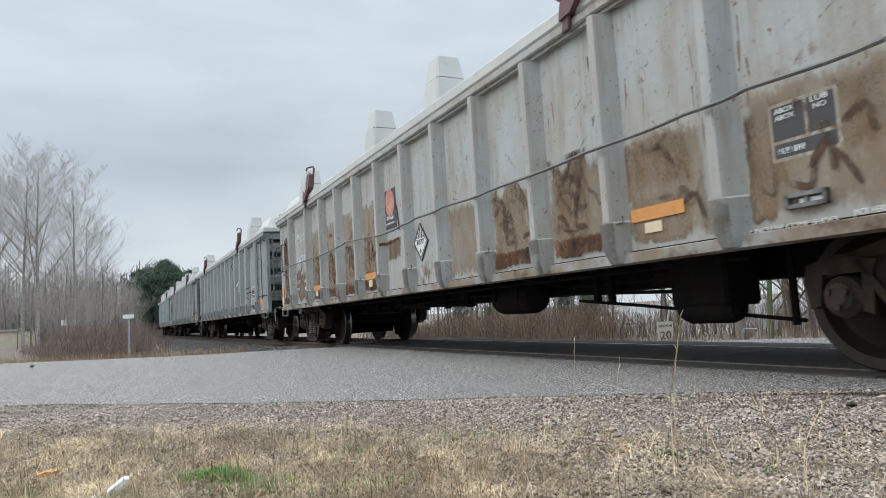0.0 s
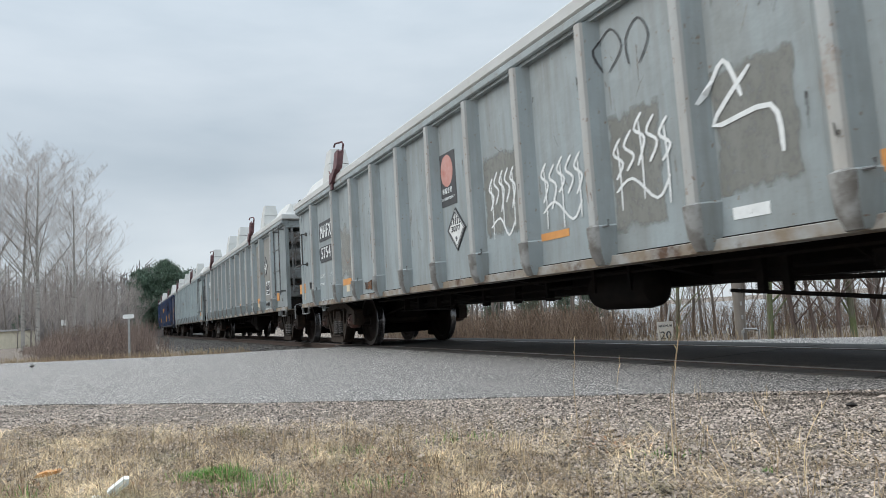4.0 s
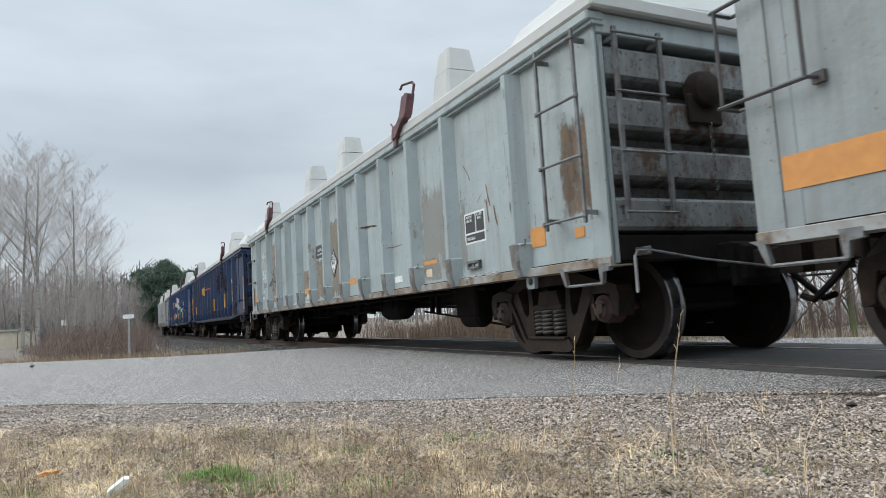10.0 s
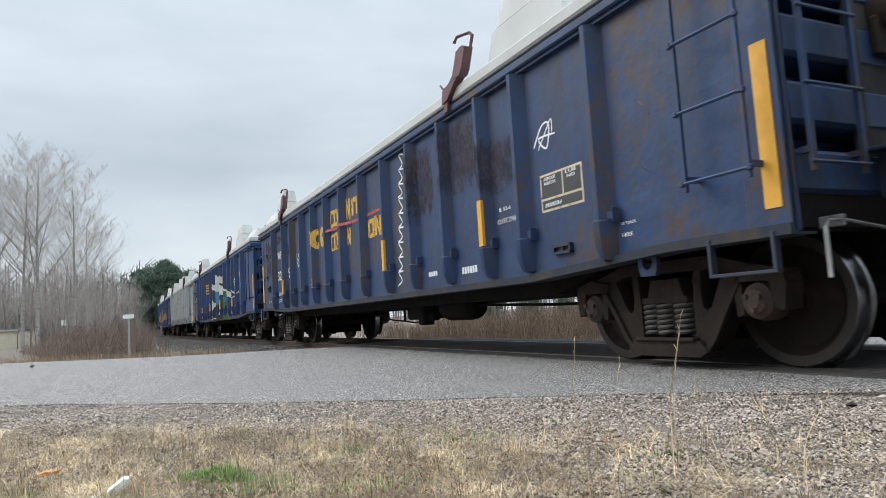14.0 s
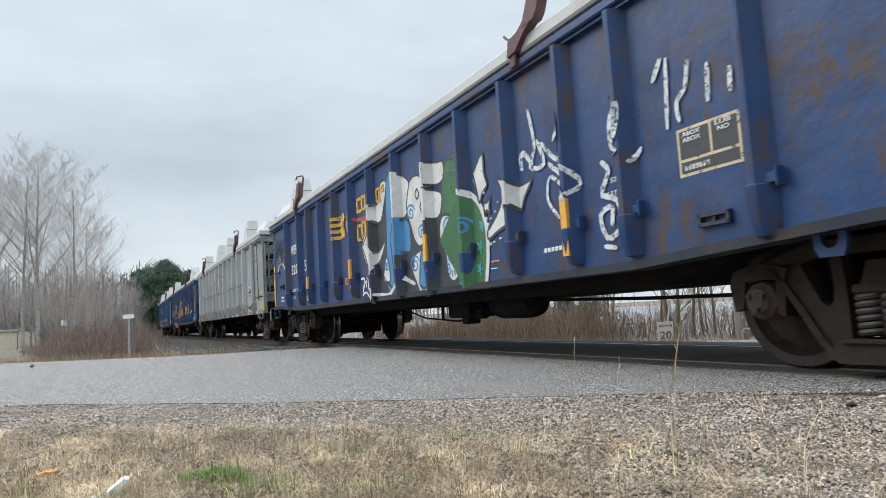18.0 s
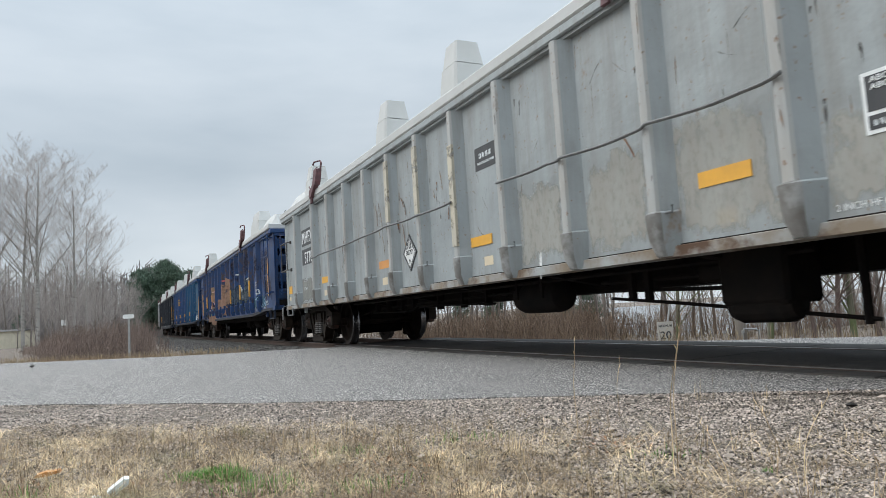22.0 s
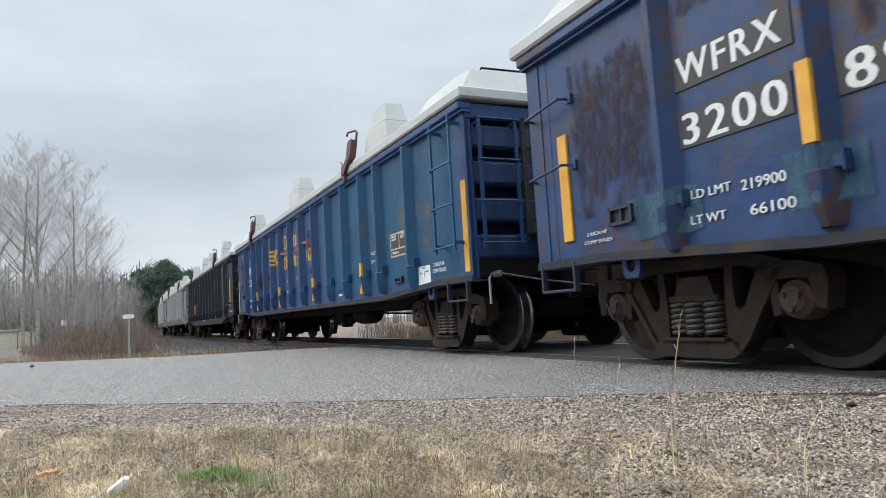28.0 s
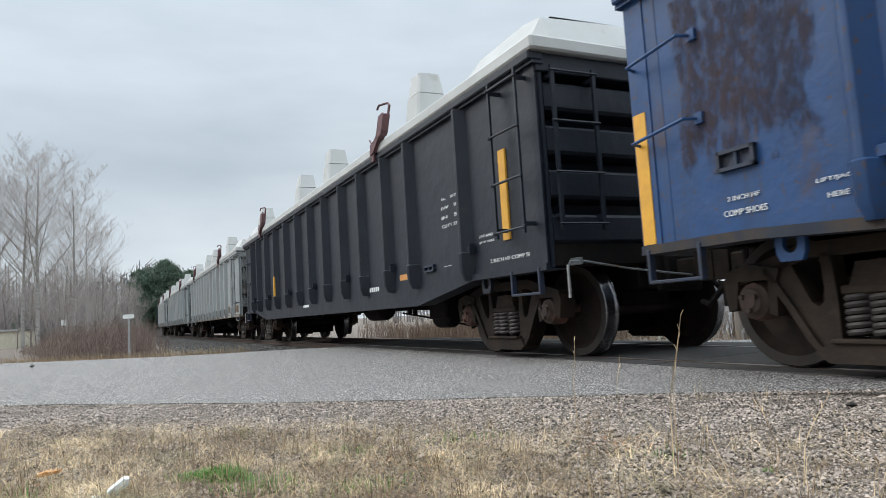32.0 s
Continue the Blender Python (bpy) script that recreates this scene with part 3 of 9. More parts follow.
def level_crossing():
    """Dark slabs laid flush in the road beside and between the rails."""
    t = thing("level_crossing", "dark rubber slabs flush with the road between rails", "crossing", kind="structure")
    n = 9
    for i in range(n):
        s0 = -11.6 + 1.9 * i
        for a, c in ((-1.06, -0.82), (-0.68, 0.68), (0.82, 1.3)):
            b = Build()
            p = [track(s0 + 0.008, a), track(s0 + 1.892, a), track(s0 + 1.892, c), track(s0 + 0.008, c)]
            mid = sum(p, Vector()) / 4
            v = [(*(q.xy), -0.05) for q in p] + [(*(q.xy), -0.014) for q in p] + [(*(q.lerp(mid, 0.012).xy), -0.003) for q in p]
            b.add(v, [(8, 9, 10, 11)] + [(k + o, (k + 1) % 4 + o, (k + 1) % 4 + 4 + o, k + 4 + o) for o in (0, 4) for k in range(4)])
            part("crossing_slab", b.mesh("crossing_slab", M["slab"]), t)


ground_sheet()
road_sheet()
level_crossing()
rails()
# ---- the train: fourteen gondola wagons; a wagon's own x runs forward, z = 0 is the rail's top, the road's side is -y ----
BODY, PITCH, HB = 16.44, 17.86, 8.22
TRUCK = 6.62
AXLE, RADIUS = 0.889, 0.48
BLUE_STAKES = [1.80, 2.99, 3.8, 4.74, 5.71, 6.68, 7.68, 8.76, 9.82, 10.82, 11.84, 12.82, 13.56, 14.76]
BLACK_STAKES = [1.4, 2.3, 3.45, 4.6, 5.8, 6.95, 8.03, 9.12, 10.24, 11.28, 12.4, 13.32, 14.87]
STAKES = [1.33, 2.83, 3.95, 5.02, 6.09, 7.16, 8.22, 9.28, 10.35, 11.42, 12.49, 13.61, 15.11]


def stake_depth(d):
    """How far a stake stands out of the side panel, d metres from its middle line."""
    for (da, ya), (db, yb) in zip(STAKE_SHAPE, STAKE_SHAPE[1:]):
        if d < db:
            return ya + (yb - ya) * (d - da) / (db - da)
    return 0.0


STAKE_SHAPE = [(0.0, 0.131), (0.039, 0.1225), (0.055, 0.1015), (0.151, 0.0)]


def stake_mesh(name, mat, side_mat, z0, z1, boot, thin):
    """A hat-shaped side stake, narrowing to its boot, with rounded edges; its back lies on y = 0 and it stands out to -y."""
    b = Build()
    rows = [(z1, 0.15, 0.055, 0.13), (z0 + 0.33, 0.15, 0.055, 0.13), (z0 + 0.315, 0.16 + boot, 0.085 + boot, 0.15), (z0 + 0.1, 0.14 + boot, 0.07 + boot, 0.135), (z0 + 0.0, 0.11, 0.05, 0.09)]
    v, f = [], []
    n = 7
    for z, wide, top, deep in rows:
        wide, top = wide * thin, top * thin
        v += [(-wide, 0, z)] + [(-top * math.cos(a), -deep + 0.03 * (1 - math.sin(a)), z) for a in [radians(180 * k / 4) for k in range(5)]] + [(wide, 0, z)]
    for i in range(len(rows) - 1):
        f += [(i * n + j, i * n + j + 1, i * n + j + n + 1, i * n + j + n) for j in range(n - 1)]
    f += [tuple(range(n)), tuple(range(n * len(rows) - 1, n * len(rows) - n - 1, -1))]
    b.add(v, f)
    # fronts take the lit tone, flanks the darker panel paint, boots their own
    b.k = [(2 if i >= n - 1 else 0) if i % (n - 1) in (1, 2, 3, 4) and i < len(f) - 2 else 1 for i in range(len(f))]
    return b.mesh(name, mat, side_mat, M["boot"] if thin == 1.0 else mat, smooth=True)


def lettering(text, size, mat, bold=0.0, name="stencil", heavy=0.0):
    """Flat letters in the plane of the wagon's side, read from -y; the origin is their lower left corner."""
    cu = bpy.data.curves.new(name, "FONT")
    cu.body, cu.size, cu.offset, cu.extrude = text, size, bold, 0.0015
    cu.resolution_u = 3
    cu.space_character = 1.18 if heavy > 0.03 else 1.0
    ob = bpy.data.objects.new(name, cu)
    me = bpy.data.meshes.new_from_object(ob)
    bpy.data.objects.remove(ob)
    bpy.data.curves.remove(cu)
    me.transform(Matrix.Rotation(radians(90), 4, "X"))
    if heavy:
        # a second strike beside the first makes the strokes heavy
        v = [tuple(p.co) for p in me.vertices]
        f = [tuple(p.vertices) for p in me.polygons]
        n = len(v)
        bpy.data.meshes.remove(me)
        me = bpy.data.meshes.new(name)
        me.from_pydata(v + [(x + heavy, y - 0.0008, z) for x, y, z in v], [], f + [tuple(i + n for i in q) for q in f] + [(q[0], q[1], q[1] + n, q[0] + n) for q in f])
    me.materials.clear()
    me.materials.append(mat)
    return me


def truck_meshes():
    out = {}
    b = Build()
    b.box(-0.2, 0.2, -0.95, 0.95, 0.42, 0.72, 0.03)
    b.box(-0.28, 0.28, -0.25, 0.25, 0.6, 0.78, 0.03)
    out["bolster"] = b.mesh("bolster", M["truck"])
    # the cast side frame: a compression bar above, two forked struts down to the spring seat, a pedestal over each bearing
    b = Build()
    y0, y1 = -0.065, 0.065
    top = [(-1.12, 0.66), (-0.84, 0.75), (-0.5, 0.85), (0.5, 0.85), (0.84, 0.75), (1.12, 0.66), (1.12, 0.58), (0.8, 0.65), (0.46, 0.75), (-0.46, 0.75), (-0.8, 0.65), (-1.12, 0.58)]
    b.prism(top, y0, y1)
    for k in (-1, 1):
        fork = [(0.29, 0.13), (0.29, 0.5), (0.31, 0.77), (0.38, 0.77), (0.37, 0.56), (0.385, 0.46), (0.42, 0.435), (0.465, 0.465), (0.6, 0.74), (0.8, 0.7), (0.74, 0.6), (0.62, 0.42), (0.5, 0.22), (0.41, 0.12)]
        fork = [(k * x, z) for x, z in fork]
        b.prism(fork if k > 0 else fork[::-1], y0, y1)
        # raised flange along the strut's outer edge
        rim = [(0.41, 0.12), (0.5, 0.22), (0.62, 0.42), (0.74, 0.6), (0.8, 0.7), (0.75, 0.715), (0.69, 0.61), (0.57, 0.43), (0.455, 0.24), (0.38, 0.15)]
        rim = [(k * x, z) for x, z in rim]
        b.prism(rim if k > 0 else rim[::-1], y0 - 0.03, y1 + 0.03)
        roof = [(0.66, 0.7), (0.7, 0.6), (0.76, 0.63), (1.0, 0.63), (1.03, 0.44), (1.1, 0.42), (1.13, 0.6), (1.1, 0.7), (0.9, 0.75)]
        roof = [(k * x, z) for x, z in roof]
        b.prism(roof if k > 0 else roof[::-1], y0 - 0.03, y1 + 0.02)
        leg = [(0.69, 0.62), (0.76, 0.62), (0.77, 0.4), (0.71, 0.38)]
        leg = [(k * x, z) for x, z in leg]
        b.prism(leg if k > 0 else leg[::-1], y0 - 0.02, y1)
    b.prism([(-0.43, 0.13), (-0.35, 0.085), (0.35, 0.085), (0.43, 0.13), (0.36, 0.21), (-0.36, 0.21)], y0 - 0.05, y1 + 0.03)
    b.box(-0.32, 0.32, y0 - 0.075, y1 + 0.03, 0.205, 0.235, 0.008)
    # the bolster's end over the springs
    b.box(-0.25, 0.25, y0 - 0.03, y1 + 0.03, 0.5, 0.56, 0.012)
    b.prism([(-0.2, 0.56), (0.2, 0.56), (0.15, 0.7), (-0.15, 0.7)], y0 - 0.005, y1)
    out["side_frame"] = b.mesh("side_frame", M["truck"])
    b = Build()
    b.lathe([(0.0, -0.14), (0.05, -0.14), (0.06, -0.13), (0.085, -0.125), (0.1, -0.1), (0.125, -0.085), (0.13, -0.05), (0.14, -0.03), (0.14, 0.08), (0.08, 0.1), (0.08, 0.3), (0, 0.3)], 22)
    for k in range(3):
        a = radians(30 + 120 * k)
        b.lathe([(0, -0.155), (0.02, -0.155), (0.02, -0.12)], 6, Matrix.Translation((0.062 * math.cos(a), 0, 0.062 * math.sin(a))))
    out["bearing"] = b.mesh("bearing", M["bearing"], smooth=True)
    b = Build()
    for cx in (0.0,):
        turns, n = 6, 66
        path = [(cx + 0.075 * math.cos(2 * math.pi * turns * i / n), 0.075 * math.sin(2 * math.pi * turns * i / n), 0.245 + 0.25 * i / n) for i in range(n + 1)]
        b.tube(path, 0.019, 6)
    out["spring"] = b.mesh("spring", M["spring"], smooth=True)
    b = Build()
    # one turned profile: journal, hub, plate, rim, tread, flange and back of each wheel, and the axle between
    wheel = [(0.0, -0.95, 0), (0.075, -0.95, 0), (0.078, -0.83, 0), (0.115, -0.835, 0), (0.135, -0.79, 0), (0.2, -0.76, 0), (0.335, -0.755, 0), (0.385, -0.8, 0), (0.397, -0.821, 2), (0.468, -0.821, 1),
             (0.478, -0.812, 1), (0.482, -0.725, 1), (0.489, -0.71, 1), (0.506, -0.7, 1), (0.506, -0.685, 0), (0.46, -0.68, 0), (0.4, -0.685, 0), (0.375, -0.725, 0), (0.21, -0.725, 0), (0.12, -0.665, 0), (0.08, -0.66, 0)]
    whole = [(r, y) for r, y, _ in wheel] + [(r, -y) for r, y, _ in wheel[::-1]]
    slots = [k for _, _, k in wheel] + [k for _, _, k in wheel[-2::-1]]
    b.lathe(whole, 48)
    b.k = slots * 48
    out["wheelset"] = b.mesh("wheelset", M["wheel"], M["tread"], M["wheel_rim"], smooth=True)
    b = Build()
    for k in (-1, 1):
        b.box(k * 0.42 - 0.03, k * 0.42 + 0.03, -0.78, 0.78, 0.38, 0.5, 0.01)
        for y in (-0.755, 0.755):
            b.box(k * 0.415 - 0.02, k * 0.415 + 0.02, y - 0.05, y + 0.05, 0.34, 0.6, 0.01)
    b.tube([(-0.4, 0.1, 0.36), (0.4, 0.1, 0.3)], 0.025, 6)
    b.box(-0.36, 0.36, -0.66, 0.66, 0.2, 0.5, 0.02)
    b.box(-1.05, 1.05, -0.34, 0.34, 0.5, 0.66, 0.02)
    out["brake"] = b.mesh("brake_beam", M["underframe"])
    return out


TM = truck_meshes()


def add_truck(car, x):
    t = part("truck", TM["bolster"], car, "grimy cast steel truck", pose(x, 0, 0))
    for y in (-1.1, 1.1):
        part("side_frame", TM["side_frame"], t, m=pose(0, y, 0))
        for x2, y2 in ((-0.17, -0.03), (0.0, -0.05), (0.17, -0.03), (0.085, 0.08), (-0.085, 0.08)):
            part("spring", TM["spring"], t, m=pose(x2, y + y2 * (1 if y < 0 else -1), 0))
        for k in (-1, 1):
            part("bearing_cap", TM["bearing"], t, m=pose(k * AXLE, y, RADIUS + 0.01, 0, 0, 0 if y < 0 else 180))
    part("brake_beam", TM["brake"], t)
    for k in (-1, 1):
        part("wheelset", TM["wheelset"], t, "wheels with polished treads", pose(k * AXLE, 0, RADIUS))


STYLE = {
    "grey": dict(bottom=0.86, top=2.93, belly=None, stakes=STAKES),
    "blue": dict(bottom=0.90, top=2.90, belly=(0.80, 1.0, 2.9), stakes=BLUE_STAKES),
    "black": dict(bottom=0.90, top=2.93, belly=(0.67, 1.45, 3.05), stakes=BLACK_STAKES),
}
SHARED = {}


def body_meshes(style, paint):
    """The shared meshes of one kind of wagon in one paint."""
    key = (style, paint)
    if key in SHARED:
        return SHARED[key]
    st, mat, o = STYLE[style], M[paint], {}
    z0, z1 = st["bottom"], st["top"]
    b = Build()
    if st["belly"]:
        zb, xa, xb = st["belly"]
        out = [(-HB, z0), (-HB + xa, z0), (-HB + xb, zb), (HB - xb, zb), (HB - xa, z0), (HB, z0), (HB, z1), (-HB, z1)]
    else:
        out = [(-HB, z0), (HB, z0), (HB, z1), (-HB, z1)]
    b.prism(out, -1.50, -1.47)
    o["side"] = b.mesh("side_panel", mat)
    b = Build()
    if st["belly"]:
        low = out[:6]
        b.prism(low + [(x, z + 0.055) for x, z in low[::-1]], -1.535, -1.5)
        b.prism([(x, z - 0.015) for x, z in low] + low[::-1], -1.54, -1.3)
    else:
        b.prism([(-1.535, z0 - 0.018), (-1.535, z0 + 0.056), (-1.529, z0 + 0.062), (-1.5, z0 + 0.062), (-1.5, z0 - 0.004), (-1.3, z0 - 0.004), (-1.3, z0 - 0.018)], -HB, HB, axis="x")
    o["sill"] = b.mesh("side_sill", M["grey_sill"] if style == "grey" else M["blue_sill"] if style == "blue" else mat)
    # thin dark strip standing for the shadow line along the sill's top edge
    b = Build()
    b.box(-HB, HB, -1.5045, -1.5, z0 + 0.062, z0 + 0.073)
    o["sill_shadow"] = b.mesh("weld_seam", M["underframe"])
    b = Build()
    b.box(-HB - 0.04, HB + 0.04, -1.6, -1.42, z1, z1 + 0.09, 0.015)
    b.box(-HB - 0.04, HB + 0.04, -1.56, -1.42, z1 - 0.03, z1)
    o["chord"] = b.mesh("top_chord", mat)
    o["stake"] = stake_mesh("stake", M["stake_paint"] if style == "grey" and paint != "pale_paint" else mat, mat, z0 - 0.01, z1 - 0.02, 0.0, 1.0 if style == "grey" else 0.75)
    # the end wall with its deep horizontal ribs
    b = Build()
    b.box(HB - 0.29, HB - 0.26, -1.47, 1.47, z0 + 0.2, z1)
    end_mat = M[{"blue": "blue_end", "black": "black_paint"}.get(style, "grey_end")]
    o["end"] = b.mesh("end_wall", end_mat)
    b = Build()
    b.prism([(HB - 0.265, -0.165), (HB - 0.03, -0.14), (HB, -0.11), (HB, 0.11), (HB - 0.03, 0.14), (HB - 0.265, 0.165)], -1.42, 1.42)
    o["rib"] = b.mesh("rib", end_mat)
    b = Build()
    b.box(HB - 0.33, HB, -1.505, -1.42, z0, z1, 0.01)
    b.box(HB - 0.2, HB - 0.001, -1.515, -1.5, z0, z1)
    o["post"] = b.mesh("corner_post", mat)
    b = Build()
    b.box(HB - 0.38, HB + 0.02, -1.5, 1.5, z1 - 0.1, z1 + 0.088, 0.012)
    o["end_chord"] = b.mesh("end_chord", mat)
    # end sill: a low plate under the end wall, with the step openings at its corners
    b = Build()
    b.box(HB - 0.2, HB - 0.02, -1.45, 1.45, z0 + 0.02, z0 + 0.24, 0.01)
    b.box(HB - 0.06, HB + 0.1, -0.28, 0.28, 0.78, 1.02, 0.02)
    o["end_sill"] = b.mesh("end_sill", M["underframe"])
    # side ladder
    b = Build()
    for x in ((15.74, 16.3) if style == "grey" else (15.76, 16.28)):
        b.box(x - HB - 0.015, x - HB + 0.015, -1.655, -1.63, z0 + 0.36, z1 - 0.02)
        for z in (z0 + 0.45, z1 - 0.12):
            b.box(x - HB - 0.012, x - HB + 0.012, -1.64, -1.5, z - 0.02, z + 0.02)
    for i in range(4):
        z = z0 + 0.42 + i * (z1 - z0 - 0.52) / 3
        b.tube([((15.7 if style == "grey" else 15.72) - HB, -1.655, z), ((16.34 if style == "grey" else 16.32) - HB, -1.655, z)], 0.013, 6)
        for x in ((15.72, 16.32) if style == "grey" else (15.74, 16.3)):
            b.box(x - HB - 0.018, x - HB + 0.018, -1.672, -1.64, z - 0.02, z + 0.02, 0.006)
    iron = M["iron"] if style == "grey" else mat
    o["ladder"] = b.mesh("side_ladder", iron)
    b = Build()
    for y in (-1.36, -0.86):
        b.box(HB + 0.06, HB + 0.09, y - 0.02, y + 0.02, z0 + 0.36, z1 - 0.05)
        for z in (z0 + 0.5, z1 - 0.15):
            b.box(HB - 0.05, HB + 0.08, y - 0.025, y + 0.025, z - 0.02, z + 0.02)
    for i in range(4):
        z = z0 + 0.42 + i * (z1 - z0 - 0.52) / 3
        b.tube([(HB + 0.09, -1.4, z), (HB + 0.09, -0.82, z)], 0.012, 6)
    o["end_ladder"] = b.mesh("end_ladder", iron)
    # grab irons at the rear corner
    b = Build()
    if style == "grey":
        for z in (1.76, 2.41):
            b.tube([(-HB, -1.4, z), (-HB - 0.13, -1.42, z), (-HB - 0.13, -1.6, z), (0.5 - HB, -1.6, z), (0.52 - HB, -1.5, z)], 0.014, 6)
            b.box(0.48 - HB, 0.56 - HB, -1.53, -1.499, z - 0.035, z + 0.035)
        b.tube([(-HB - 0.1, -1.6, 1.76), (-HB - 0.1, -1.6, 2.41)], 0.013, 6)
        b.tube([(0.49 - HB, -1.6, 1.76), (0.49 - HB, -1.6, 2.41)], 0.013, 6)
    else:
        b.tube([(-HB + 0.06, -1.5, 1.73), (-HB + 0.1, -1.62, 1.73), (0.62 - HB, -1.62, 1.78), (0.66 - HB, -1.5, 1.78)], 0.013, 6)
        b.box(0.63 - HB, 0.7 - HB, -1.53, -1.5, 1.74, 1.82)
    o["grab"] = b.mesh("grab_iron", M["dark_iron"] if style == "grey" else iron)
    b = Build()
    if style == "grey":
        b.prism([(15.68 - HB, z0 + 0.01), (15.78 - HB, z0 + 0.01), (15.8 - HB, z0 - 0.02), (15.83 - HB, z0 - 0.155), (15.8 - HB, z0 - 0.155), (15.74 - HB, z0 - 0.02)], -1.54, -1.5)
        b.prism([(16.28 - HB, z0 + 0.01), (16.42 - HB, z0 + 0.01), (16.42 - HB, z0 - 0.05), (16.34 - HB, z0 - 0.06), (16.325 - HB, z0 - 0.155), (16.3 - HB, z0 - 0.155)], -1.54, -1.5)
        b.tube([(15.81 - HB, -1.52, z0 - 0.155), (16.31 - HB, -1.52, z0 - 0.155)], 0.014, 6)
    else:
        for xa, xb, za, zb in ((15.8, 15.83, z0 - 0.22, z0 + 0.02), (16.3, 16.33, z0 - 0.22, z0 + 0.02), (15.8, 16.33, z0 - 0.24, z0 - 0.215)):
            b.box(xa - HB, xb - HB, -1.55, -1.49, za, zb, 0.005)
    o["step"] = b.mesh("sill_step", M["iron"] if style == "grey" else M["iron_blue"])
    # jacking loop
    b = Build()
    n = 16
    ring = [(0.04 * math.cos(2 * math.pi * k / n), 0.042 * math.sin(2 * math.pi * k / n)) for k in range(n)]
    outer = [(0.078 * math.cos(2 * math.pi * k / n), max(-0.075, min(0.09, 0.11 * math.sin(2 * math.pi * k / n)))) for k in range(n)]
    v = [(x, y, z) for y in (-0.02, 0.02) for pts in (outer, ring) for x, z in pts]
    f = []
    for k in range(n):
        q = (k + 1) % n
        f += [(k, q, n + q, n + k), (2 * n + k, 3 * n + k, 3 * n + q, 2 * n + q), (k, 2 * n + k, 2 * n + q, q), (n + k, n + q, 3 * n + q, 3 * n + k)]
    b.add(v, f)
    o["loop"] = b.mesh("lifting_loop", mat)
    if style != "grey":
        o["loop"].transform(Matrix.Diagonal((1.35, 1, 1.5, 1)))
    b = Build()
    if style == "grey":
        b.tube([(0.07, -0.09, z0 + 0.3), (0.165, -0.09, z0 + 0.3), (0.165, -0.09, z0 + 0.35)], 0.011, 6)
    else:
        b.box(0.05, 0.15, -0.07, -0.05, z0 + 0.31, z0 + 0.38, 0.006)
        b.box(0.14, 0.158, -0.09, -0.01, z0 + 0.28, z0 + 0.41, 0.006)
    o["lug"] = b.mesh("tie_down_lug", M["iron"] if style == "grey" else mat)
    SHARED[key] = o
    return o


